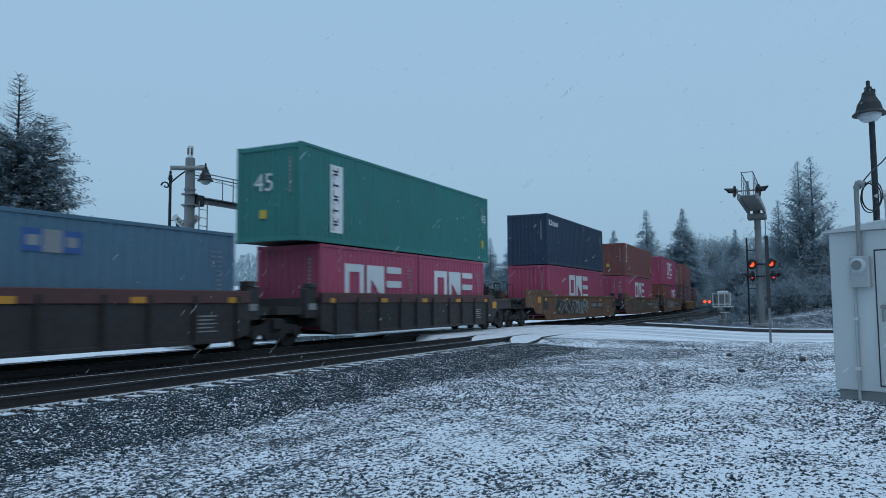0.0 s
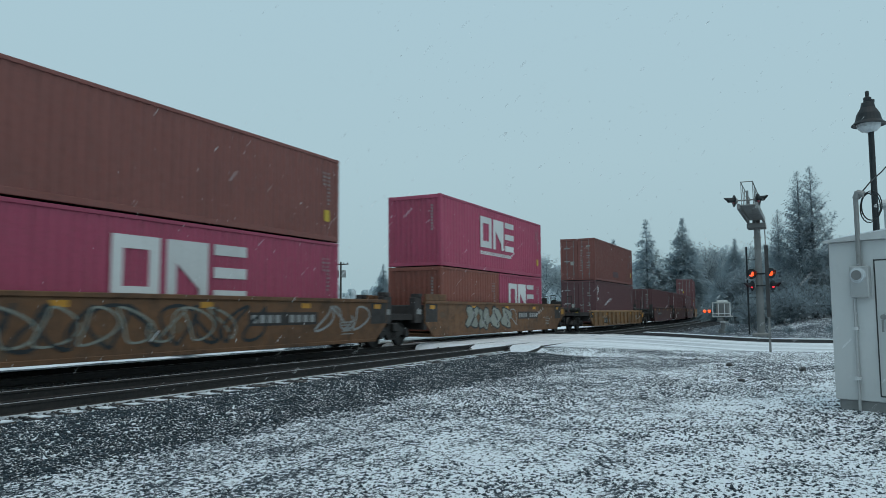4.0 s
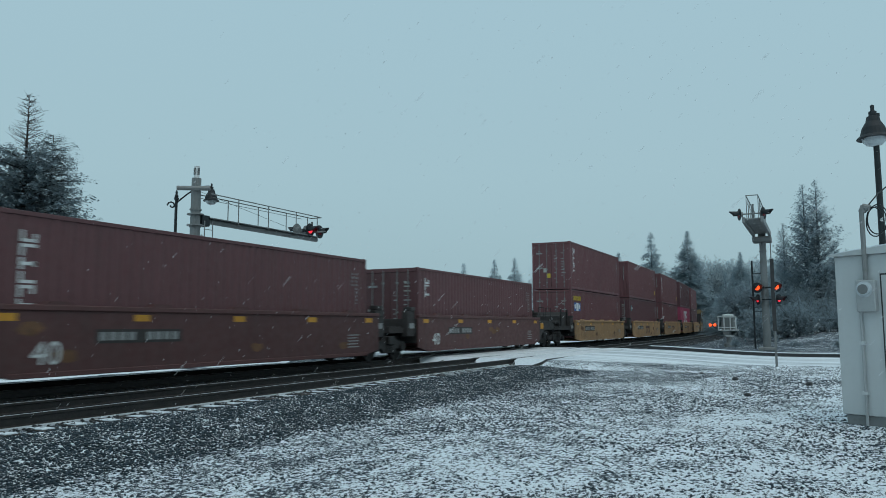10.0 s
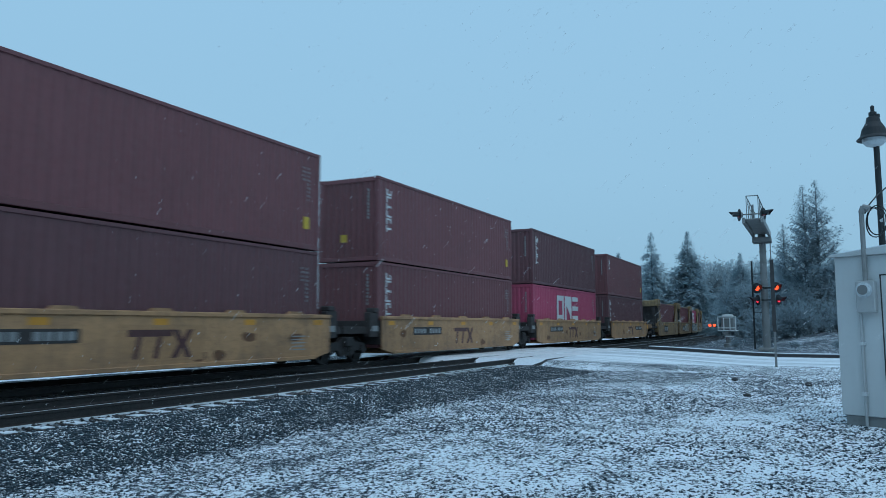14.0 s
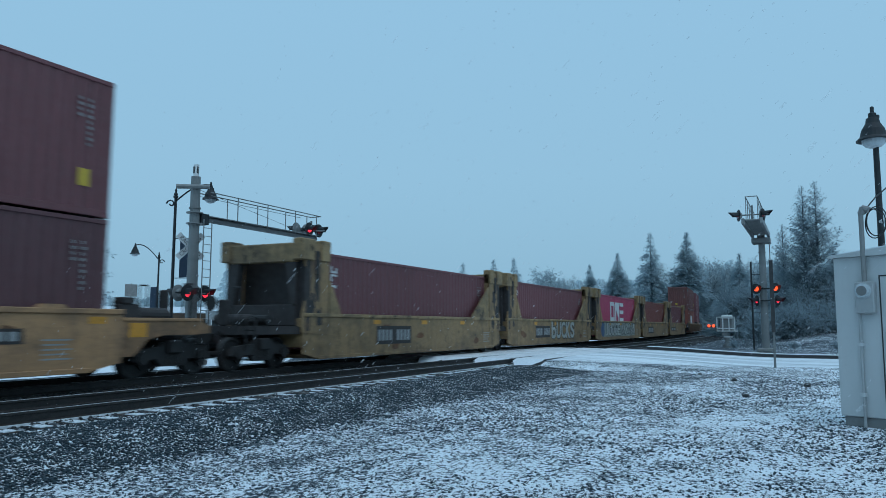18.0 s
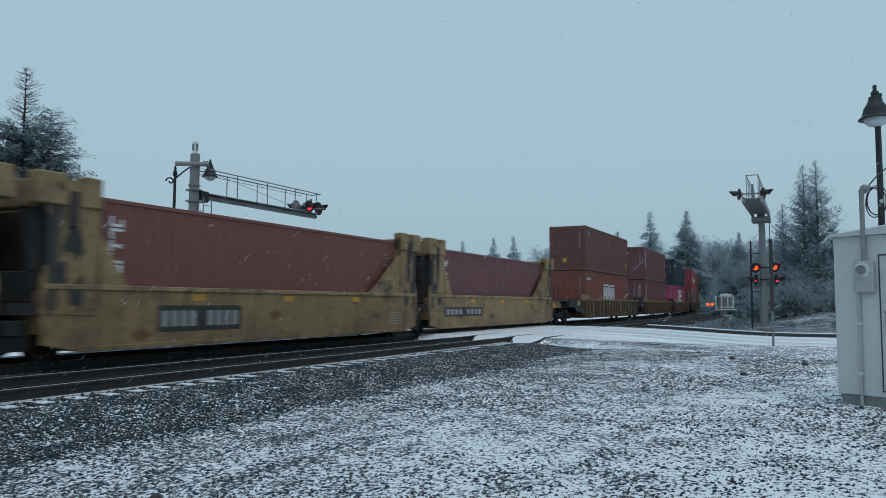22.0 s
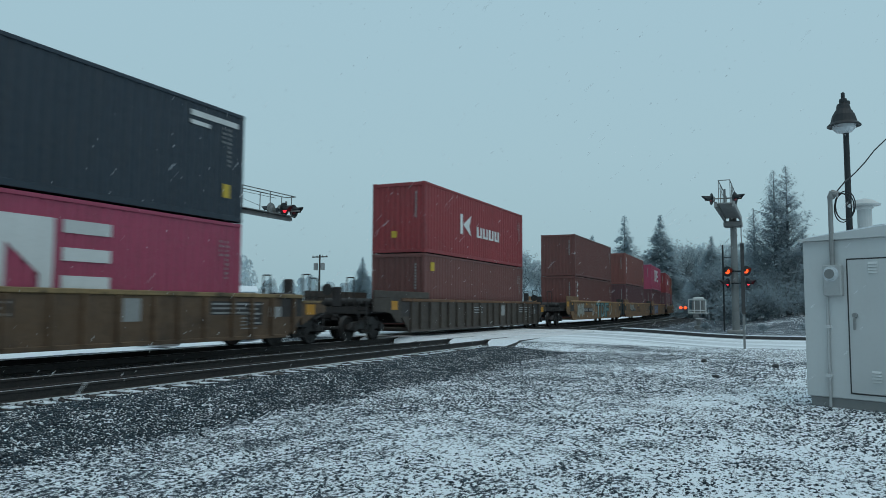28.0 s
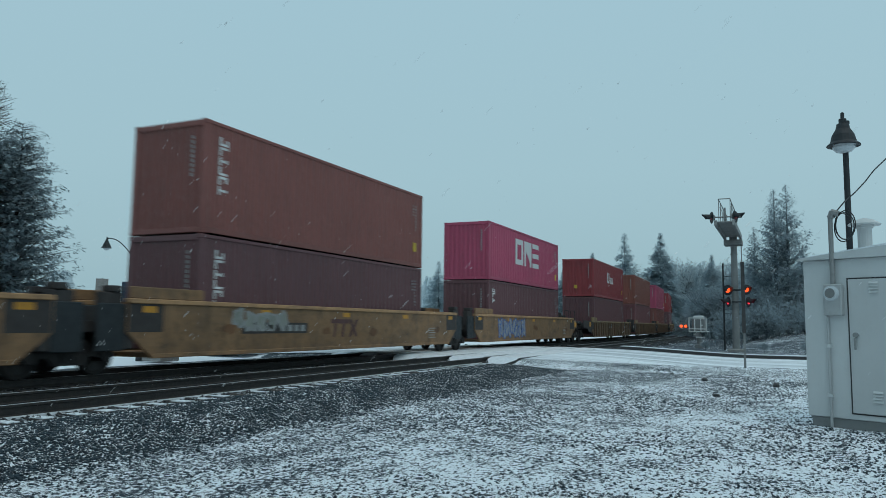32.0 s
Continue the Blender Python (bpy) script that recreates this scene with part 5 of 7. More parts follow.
    # yellow three-unit wagons with tags, to the end of what is seen
    for k, r in enumerate((421.23, 440.39, 459.92)):
        u = wagon("long_yellow", r, 3.58 if k else 6.1, 3.58 if k < 2 else 4.5, k < 2, k == 0, k == 2, 101 + k, (-4.73, 0.85, 2.9, 0.3))
        if k == 0:
            tag_word(u, "TDF", -0.8, 3.8, 0.39, 1.62, M["teal"], M["black"], 1.455, M["lightgrey"])
            spray(u, -6.5, -4.5, 0.48, 1.5, (M["palegreen"], M["chalk"], M["palegreen"]), 102, 1.455, 1.0, 0.3)
            scribble(u, -2.2, -0.8, 0.5, 1.5, M["chalk"], 103, 1.453, 0.09)
            scribble(u, 4.0, 5.1, 0.5, 1.5, M["chalk"], 106, 1.453, 0.09)
        elif k == 1:
            barred_mark(u, -0.6, 0.72, 0.55, 1.456)
            spray(u, -5.1, -2.8, 0.93, 1.5, (M["lightgrey"], M["palegreen"]), 104, 1.455, 0.5, 0.14)
        else:
            spray(u, -5.4, -1.2, 0.42, 1.5, (M["logo_blue"], M["lightgrey"], M["logo_blue"]), 105, 1.455)
        low = load(container("c", "dark brown container with upright lettering bars", ("russet", "darkbrown", "darkbrown")[k], seed=101 + k), r, level=LEVEL)
        mark_column(low, -5.55, 2.53, (6, 6, 3)[k], W)
        up = load(container("c", ("russet container with yellow plates", "red-brown container with upright lettering bars", "magenta container with large pale logo shapes")[k], ("russet", "brown", "magenta")[k], seed=111 + k), r, level=LEVEL + HC + 0.02)
        if k == 1:
            mark_column(up, -5.55, 2.53, 6, W)
        if k == 2:
            big_mark(up, -2.15, 1.06, W, 1.39)
    for k, r in enumerate((481.8, 501.0, 520.2, 543.6, 562.8, 582.0)):
        wagon("ribbed", r, 3.5 if k % 3 else 5.7, 3.5 if k % 3 < 2 else 5.0, k % 3 < 2, k % 3 == 0, k % 3 == 2, 121 + k)
        load(container("c", "dark brown corrugated shipping container", ("darkbrown", "maroon", "brown")[k % 3], seed=121 + k), r, level=LEVEL)
        up = load(container("c", ("bright red container with white logo shapes", "rust-orange corrugated shipping container", "magenta corrugated shipping container")[k % 3], ("red", "orange", "magenta")[k % 3], seed=131 + k), r, level=LEVEL + HC + 0.02)
        if k == 0:
            word_blocks(up, -1.0, 1.3, ((0.85, 0.85), (0.38, 0.52), (0.38, 0.52), (0.38, 0.52)), W)


train()



def motions():
    """Runs the train along its track, turns its wheels and lets the snow fall."""
    times = [float(i) for i in range(33)]
    for ob, ref, z in MOVERS:
        rows = []
        for t in times:
            x, y, a = along(ref - travelled(t))
            rows.append((t, pose(x, y, RAIL + z, 0, 0, math.degrees(a))))
        walk(ob, rows)
    for ws in WHEELS:
        at = ws.matrix_basis.translation.copy()
        walk(ws, [(i / 30, pose(at.x, at.y, at.z, math.degrees(travelled(i / 30) / 0.42) % 360)) for i in range(961)])
    for ob in FLAKES:
        walk(ob, [(t, pose(-WIND[0] * t, -WIND[1] * t, -WIND[2] * t)) for t in times])


# ---- signals, lamps and the cabinet ----
def flasher(parent, at, yaw, mat, name="flasher"):
    """A crossing light: round black backing, hood and lens; yaw: the way that it faces, degrees from +y towards -x."""
    b = Build()
    b.lathe([(0.02, -0.02), (0.15, -0.02), (0.30, -0.012), (0.30, 0.0), (0.02, 0.0)], M["black"], sides=24, axis=1)
    b.lathe([(0.29, 0.002), (0.28, 0.02), (0.16, 0.05), (0.13, 0.14), (0.02, 0.15)], M["galv"], sides=24, axis=1)
    head = part(name, b, parent, at, "black round signal light with a hood", (0, 0, yaw))
    h, k, v, f = Build(), 14, [], []
    for i in range(k + 1):
        a = math.pi * (-0.12 + 1.24 * i / k)
        tip = -0.50 + 0.22 * (1 - math.sin(max(0.0, min(math.pi, a))))
        v += [(0.165 * math.cos(a), -0.01, 0.165 * math.sin(a)), (0.165 * math.cos(a), tip, 0.165 * math.sin(a)), (0.152 * math.cos(a), tip, 0.152 * math.sin(a)), (0.152 * math.cos(a), -0.01, 0.152 * math.sin(a))]
    for i in range(k):
        f += [(4 * i + j, 4 * i + j + 1, 4 * i + j + 5, 4 * i + j + 4) for j in range(3)]
    h.add(v, f, M["black"])
    part("hood", h, head)
    l = Build().lathe([(0.15, -0.02), (0.13, -0.05), (0.06, -0.07), (0.01, -0.075)], mat, sides=20, axis=1)
    part("lens", l, head, label="unlit dark red lens" if mat is M["dark_lens"] else "glowing red lens" if mat is M["red_lamp"] else "glowing orange lens")
    return head


def cantilever(name, base, top, arm_z, arm_len, sgn, lower, arm_lamps, group):
    """A crossing signal with a walkway arm; sgn: +1 when the arm reaches away along the track, -1 when it comes back."""
    x, y = base
    z0 = 0.05
    c = thing(name, "galvanised crossing signal mast with a walkway arm and red lights", "signal", pose(x, y, z0), group)
    top, arm_z = top - z0, arm_z - z0
    b = Build()
    b.lathe([(0.02, 0.0), (0.21, 0.0), (0.20, 2.2), (0.185, 4.2), (0.17, top - 0.45), (0.02, top - 0.45)], M["galv"], sides=18)
    for zz in [0.7 + 0.62 * i for i in range(int((top - 1.2) / 0.62))]:
        b.lathe([(0.19, zz), (0.215, zz), (0.215, zz + 0.05), (0.19, zz + 0.05)], M["galv"], sides=18)
    part("mast", b, c)
    part("mast_base", Build().box(-0.45, 0.45, -0.45, 0.45, 0.0, 0.18, M["concrete"], 0.03), c)
    part("mast_cap", Build().lathe([(0.02, top - 0.45), (0.10, top - 0.45), (0.10, top), (0.02, top)], M["sign"], sides=14), c, label="white cap with worn figures")
    bars = Build()
    for i in range(2):
        bars.box(0.101 - 0.02, 0.106, -0.05 + 0.05 * i, -0.02 + 0.05 * i, top - 0.33, top - 0.08, M["black"])
        bars.box(-0.05 + 0.05 * i, -0.02 + 0.05 * i, -0.106, -0.08, top - 0.33, top - 0.08, M["black"])
    part("figure_bars", bars, c)
    bracket = Build()
    bracket.lathe([(0.2, arm_z - 0.26), (0.30, arm_z - 0.26), (0.30, arm_z - 0.22), (0.2, arm_z - 0.22)], M["galv"], sides=16)
    bracket.lathe([(0.2, arm_z + 0.14), (0.30, arm_z + 0.14), (0.30, arm_z + 0.18), (0.2, arm_z + 0.18)], M["galv"], sides=16)
    bracket.box(-0.2, 0.2, min(0.15 * sgn, 0.55 * sgn), max(0.15 * sgn, 0.55 * sgn), arm_z - 0.24, arm_z + 0.16, M["black"] if sgn > 0 else M["galv"], 0.02)
    if sgn < 0:
        bracket.box(-0.5, 0.5, -0.75, 0.3, arm_z - 0.5, arm_z - 0.2, M["galv"], 0.03)
    part("arm_bracket", bracket, c)
    a0, a1 = 0.5 * sgn, arm_len * sgn
    lo, hi = min(a0, a1), max(a0, a1)
    half = 0.26 if sgn > 0 else 0.42
    if sgn > 0:
        part("arm_beam", Build().tube((0, lo, arm_z - 0.02), (0, hi, arm_z - 0.02), 0.105, M["galv"], sides=14), c)
    for sx in (-half, half) if sgn < 0 else ():
        part("arm_beam", Build().box(sx - 0.07, sx + 0.07, lo, hi, arm_z - (0.11 if sgn > 0 else 0.2), arm_z + 0.09, M["galv"], 0.02), c)
    for i in range(24):
        yy = lo + (hi - lo) * (i + 0.5) / 24
        if sgn > 0:
            part("deck_plank", Build().box(-0.28, 0.28, yy - 0.142, yy + 0.142, arm_z + 0.075, arm_z + 0.095, M["galv"]), c)
        else:
            part("deck_plank", Build().box(-half + 0.07, half - 0.07, yy - 0.13, yy + 0.13, arm_z - 0.02, arm_z + 0.02, M["galv"]), c)
    for sx in (-0.75, 0.75):
        part("cross_tube", Build().tube((0, a1 * 0.955, arm_z + 0.28), (sx, a1 * 0.955, arm_z + 0.28), 0.035, M["galv"], sides=8), c)
    part("lamp_upright", Build().tube((0, a1 * 0.955, arm_z), (0, a1 * 0.955, arm_z + 0.75), 0.05, M["galv"], sides=8), c)
    rail_top = arm_z + (0.98 if sgn > 0 else 1.15)
    part("handrail_end", Build().tube((-0.27, a1, rail_top), (0.27, a1, rail_top), 0.024, M["galv"], sides=6), c)
    for sx in (-0.27, 0.27):
        part("handrail", Build().tube((sx, a0, rail_top), (sx, a1, rail_top), 0.024, M["galv"], sides=6), c)
        part("handrail", Build().tube((sx, a0, arm_z + 0.86), (sx, a1 * 0.9, arm_z + 0.86), 0.012, M["galv"], sides=6), c)
        for yy in (1.95, 3.7, 5.5, 7.0) if sgn > 0 else [a0 + (a1 - a0) * (i + 0.6) / 5.7 for i in range(6)]:
            part("handrail_post", Build().tube((sx, yy, arm_z), (sx, yy, rail_top), 0.02, M["galv"], sides=6), c)
    part("brace_wire", Build().tube((0, 0.15 * sgn, top - 0.9), (0, a1 * 0.93, arm_z + 0.1), 0.008, M["galv"], sides=5), c)
    lad = Build()
    lx = 0.42
    for yy in (-0.2, 0.2):
        lad.tube((lx, yy + 0.25 * sgn, 0.3), (lx, yy + 0.25 * sgn, arm_z - 0.1), 0.02, M["galv"], sides=6)
    for i in range(int((arm_z - 0.5) / 0.3)):
        lad.tube((lx, -0.2 + 0.25 * sgn, 0.45 + 0.3 * i), (lx, 0.2 + 0.25 * sgn, 0.45 + 0.3 * i), 0.013, M["galv"], sides=6)
    part("ladder", lad, c)
    for ax, ay, az, yaw, mat in arm_lamps:
        flasher(c, (ax, ay, az - z0), yaw, M[mat])
    for ax, ay, az, yaw, mat in lower:
        flasher(c, (ax, ay, az - z0), yaw, M[mat])
    for zz in sorted({q[2] for q in lower}):
        part("lamp_crossarm", Build().tube((0, -0.75, zz - z0), (0, 0.75, zz - z0), 0.035, M["black"], sides=8).tube((-0.6, -0.2, zz - z0), (0.6, -0.2, zz - z0), 0.035, M["black"], sides=8), c)
    return c


def street_lamp(base, height, arm, label, banner=None, bell_side=1, group="ornate street lamps"):
    """Black ornate lamp: pole, bracket, bell shade, glass."""
    x, y = base
    c = thing("street_lamp", label, "street lamp", pose(x, y, 0.02), group)
    b = Build()
    b.lathe([(0.02, 0), (0.16, 0), (0.16, 0.12), (0.11, 0.25), (0.075, 0.6), (0.062, 1.2), (0.05, height - 0.05), (0.09, height), (0.09, height + 0.05), (0.02, height + 0.06)], M["black"], sides=14)
    part("pole", b, c)
    ax, ay, az = arm
    top_z = height + az
    if abs(ax) + abs(ay) > 0.2:
        line = [(ax * i / 10, ay * i / 10, height - 0.15 + (az + 0.30) * math.sin(i * 0.22) / math.sin(2.2) * 0.9 + 0.038 * i) for i in range(11)]
        top_z = line[-1][2] - 0.12
        part("bracket", swept(line, 0.03, M["black"], 6), c)
        part("finial", Build().lathe([(0.05, height + 0.05), (0.075, height + 0.10), (0.06, height + 0.16), (0.03, height + 0.19), (0.05, height + 0.25), (0.03, height + 0.31), (0.01, height + 0.34)], M["black"], sides=12), c)
        k = 1 / math.hypot(ax, ay)
        curl = swept([(-ax * k * (0.16 + (0.16 - i * 0.014) * math.cos(i * 0.7)), -ay * k * (0.16 + (0.16 - i * 0.014) * math.cos(i * 0.7)), height - 0.25 + (0.16 - i * 0.014) * math.sin(i * 0.7)) for i in range(10)], 0.03, M["black"], 6)
        part("scroll", curl, c)
    shade = Build().lathe([(0.01, 0.24), (0.035, 0.22), (0.035, 0.12), (0.07, 0.10), (0.07, 0.02), (0.11, 0.0), (0.13, -0.10), (0.20, -0.22), (0.235, -0.36), (0.30, -0.42), (0.30, -0.44), (0.22, -0.42)], M["black"], (ax, ay, top_z), 22)
    sh = part("shade", shade, c, label="black bell-shaped shade")
    part("globe", Build().lathe([(0.21, -0.42), (0.20, -0.48), (0.14, -0.55), (0.05, -0.58), (0.01, -0.585)], M["glass"], (ax, ay, top_z), 18), c, label="pale glass globe")
    if banner:
        bx, by, z0, z1, w = banner
        part("banner", Build().box(min(bx, bx + w), max(bx, bx + w), by - 0.02, by + 0.02, z0, z1, M["navy"]), c, label="dark blue hanging banner")
        part("banner_rod", Build().tube((0, 0, z1 + 0.03), (bx + w, by, z1 + 0.03), 0.015, M["black"], sides=5).tube((0, 0, z0 - 0.03), (bx + w, by, z0 - 0.03), 0.015, M["black"], sides=5), c)
    return c


def cabinet():
    """Signal cabinet: skid, walls, low roof, door, vents, meter and conduits. Local x runs along its front, y goes back."""
    c = thing("signal_cabinet", "dull white metal signal cabinet with a meter, snow on top", "cabinet", pose(0.315, 13.0, 0.0, 0, 0, -27.5))
    W, D, H0, H1 = 2.45, 1.85, 0.14, 2.56
    P = M["cabinet"]
    part("skid", Build().box(0.04, W - 0.04, 0.04, 0.16, -0.04, H0, M["galv"], 0.01).box(0.04, W - 0.04, D - 0.16, D - 0.04, -0.04, H0, M["galv"], 0.01).box(0.04, 0.2, 0.16, D - 0.16, 0.0, H0, M["galv"]), c, label="grey steel skid beams")
    part("front_wall", Build().box(0, W, 0.0, 0.05, H0, H1, P, 0.012), c)
    part("side_wall", Build().box(0.0, 0.05, 0.052, D - 0.052, H0, H1, P), c)
    part("side_wall", Build().box(W - 0.05, W, 0.052, D - 0.052, H0, H1, P), c)
    part("rear_wall", Build().box(0, W, D - 0.05, D, H0, H1, P), c)
    part("roof", Build().prism([(-0.05, H1), (W + 0.05, H1), (W + 0.05, H1 + 0.03), (W / 2, H1 + 0.16), (-0.05, H1 + 0.03)], 1, -0.07, D + 0.07, P), c)
    part("roof_snow", Build().prism([(-0.045, H1 + 0.036), (W + 0.045, H1 + 0.036), (W / 2 + 0.02, H1 + 0.185), (W / 2 - 0.02, H1 + 0.185)], 1, -0.06, D + 0.06, M["snow"]), c, label="thin snow cover")
    d = part("door", Build().box(0.68, 1.62, -0.022, -0.002, 0.24, 2.24, P, 0.008), c, label="steel cabinet door")
    g = Build()
    for x0, x1, z0, z1 in ((0.66, 0.68, 0.22, 2.26), (1.62, 1.64, 0.22, 2.26)):
        g.box(x0, x1, -0.012, -0.001, z0, z1, M["asphalt"])
    g.box(0.68, 1.62, -0.012, -0.001, 2.24, 2.26, M["asphalt"]).box(0.68, 1.62, -0.012, -0.001, 0.22, 0.24, M["asphalt"])
    part("door_seam", g, c)
    hd = Build().lathe([(0.01, -0.06), (0.035, -0.06), (0.04, -0.02), (0.05, -0.02)], M["galv"], (0.77, 0, 1.40), 12, 1).box(0.755, 0.785, -0.075, -0.055, 1.18, 1.36, M["galv"], 0.005)
    part("door_handle", hd, d, label="steel handle with a lock")
    for z in (2.03, 0.42):
        v = Build()
        for i in range(4):
            v.prism([(-0.05, z + i * 0.045), (-0.02, z + i * 0.045), (-0.02, z + i * 0.045 + 0.035)], 0, 0.98, 1.11, P)
        part("vent", v, d)
    part("meter_box", Build().box(0.345, 0.62, -0.11, -0.001, 1.69, 2.17, M["pale_galv"], 0.015), c, label="grey electricity meter box")
    part("meter", Build().lathe([(0.02, -0.155), (0.08, -0.153), (0.097, -0.145), (0.10, -0.12), (0.12, -0.115), (0.12, -0.11)], M["glass"], (0.47, 0, 2.03), 18, 1), c, label="round glass meter")
    part("meter_dial", Build().lathe([(0.055, -0.157), (0.075, -0.158), (0.075, -0.152), (0.055, -0.152)], M["galv"], (0.47, 0, 2.03), 16, 1), c)
    con = Build().tube((0.48, -0.06, 2.16), (0.48, -0.06, 3.24), 0.036, M["galv"], sides=10)
    con.tube((0.48, -0.06, 3.20), (0.52, -0.055, 3.30), 0.05, M["galv"], sides=10)
    con.tube((0.50, -0.055, 3.29), (0.60, -0.05, 3.25), 0.05, M["galv"], sides=10)
    part("service_mast", con, c, label="grey service conduit with a weatherhead")
    low = Build().tube((0.37, -0.03, 1.69), (0.37, -0.03, -0.02), 0.022, M["pale_galv"], sides=8)
    for z in (0.45, 1.2):
        low.box(0.33, 0.41, -0.06, -0.001, z, z + 0.05, M["cabinet"])
    part("conduit", low, c)
    ch = Build().lathe([(0.01, 2.60), (0.14, 2.60), (0.14, 2.68), (0.105, 2.70), (0.105, 3.10), (0.13, 3.12), (0.13, 3.16)], M["cabinet"], (0.58, 0.9, 0), 18)
    part("flue", ch, c, label="white roof ventilator pipe")
    part("flue_cap", Build().lathe([(0.235, 3.16), (0.24, 3.18), (0.13, 3.25), (0.02, 3.28)], M["cabinet"], (0.58, 0.9, 0), 20), c, label="conical vent cap with snow")
    coil = swept([(0.66 + 0.14 * math.cos(i * 0.36 + 2.2) + 0.03 * math.sin(i * 0.09), -0.02 + 0.02 * math.sin(i * 0.2), 3.06 + 0.22 * math.sin(i * 0.36 + 2.2) + 0.02 * math.sin(i * 0.11)) for i in range(54)], 0.009, M["black"])
    part("cable_loop", coil, c, label="coiled black service cable")


def crossbuck(c, at, turn):
    """Two crossed white boards with the railway warning."""
    for k, (lean, word) in enumerate(((45, "RAILROAD"), (-45, "CROSSING"))):
        m = pose(*at, 0, 0, turn) @ pose(0, -0.02 * k, 0, 0, lean, 0)
        board = part("crossbuck_board", Build().box(-0.61, 0.61, -0.008, 0.008, -0.115, 0.115, M["sign"]), c, label="white crossbuck board with black words")
        board.matrix_basis = m
        text = part("warning_word", lettering(word, 0.20, M["black"]), board, (0, -0.012, 0), turn=(90, 0, 0))


def relay_stand():
    """Low stand with a pale railed box and two orange lamps, beyond the road."""
    c = thing("flasher_stand", "pale railed signal stand with two orange lamps", "signal", pose(-5.3, 53.7, 0.0, 0, 0, -6))
    part("pedestal", Build().lathe([(0.02, -0.1), (0.32, -0.1), (0.32, 0.25), (0.16, 0.3), (0.14, 1.1), (0.02, 1.1)], M["galv"], sides=14), c)
    part("platform", Build().box(-0.62, 0.6, -0.4, 0.4, 1.1, 1.18, M["sign"], 0.02), c)
    part("case", Build().box(-0.4, 0.4, -0.25, 0.3, 1.18, 2.0, M["galv"], 0.04), c, label="grey signal case")
    for x in (-0.58, -0.2, 0.2, 0.56):
        part("rail_post", Build().box(x - 0.03, x + 0.03, -0.4, -0.34, 1.18, 2.1 + (0.12 if abs(x) < 0.3 else 0), M["sign"]), c)
    for z in (1.3, 2.05):
        part("guard_rail", Build().box(-0.6, 0.58, -0.42, -0.36, z, z + 0.06, M["sign"]), c)
    part("case_top", Build().box(-0.34, 0.34, -0.2, 0.25, 2.0, 2.24, M["sign"], 0.05), c)
    for x in (-1.12, -0.82):
        part("lamp_bracket", Build().tube((-0.6, -0.3, 1.42), (x, -0.3, 1.48), 0.03, M["black"], sides=6), c)
        part("lamp", Build().lathe([(0.01, -0.06), (0.07, -0.05), (0.10, 0.0), (0.10, 0.06), (0.02, 0.08)], M["amber_lamp"], (x, -0.36, 1.5), 16, 1), c, label="glowing orange lamp")
    part("gate_arm_stub", Build().box(-0.1, 0.45, -0.55, -0.45, 0.72, 0.8, M["sign"]).box(-0.25, 0.1, -0.56, -0.46, 0.85, 1.05, M["galv"]), c)


def utility_pole(x, y, h):
    c = thing("utility_pole", "weathered wooden utility pole with transformers", "pole", pose(x, y, 0))
    part("pole", Build().tube((0, 0, -0.2), (0, 0, h), 0.15, M["bark"], 0.1, 10), c)
    part("crossarm", Build().box(-1.1, 1.1, -0.06, 0.06, h - 0.35, h - 0.22, M["bark"]), c)
    for x0 in (-0.5, 0.5):
        part("transformer", Build().lathe([(0.02, h - 1.9), (0.26, h - 1.9), (0.26, h - 1.1), (0.2, h - 1.02), (0.02, h - 1.0)], M["galv"], (x0, -0.1, 0), 14), c)
    for x0 in (-1.0, -0.4, 0.4, 1.0):
        part("insulator", Build().lathe([(0.02, h - 0.22), (0.06, h - 0.22), (0.04, h - 0.1), (0.02, h - 0.06)], M["galv"], (x0, 0, 0), 8), c)


def house(x, y, w, d, h, turn, colour):
    c = thing("house", "low building with a snow-covered roof beyond the crossing", "house", pose(x, y, 0, 0, 0, turn), "houses beyond the tracks")
    part("wall", Build().box(-w / 2, w / 2, -d / 2, d / 2, -0.1, h, M[colour]), c)
    part("roof", Build().prism([(-d / 2 - 0.4, h), (d / 2 + 0.4, h), (d / 2 + 0.4, h + 0.15), (0, h + d * 0.12), (-d / 2 - 0.4, h + 0.15)], 0, -w / 2 - 0.4, w / 2 + 0.4, M["snow"]), c)
    for k in range(4):
        xx = -w / 2 + w * (k + 0.5) / 4
        win = part("window", Build().box(xx - 0.55, xx + 0.55, -d / 2 - 0.04, -d / 2 + 0.02, 1.0, 2.2, M["sign"]), c)
        part("pane", Build().box(xx - 0.48, xx + 0.48, -d / 2 - 0.05, -d / 2 - 0.03, 1.07, 2.13, M["black"]), win)
    part("chimney", Build().box(w * 0.2, w * 0.2 + 0.7, -0.35, 0.35, h, h + d * 0.12 + 0.6, M["concrete"]), c)


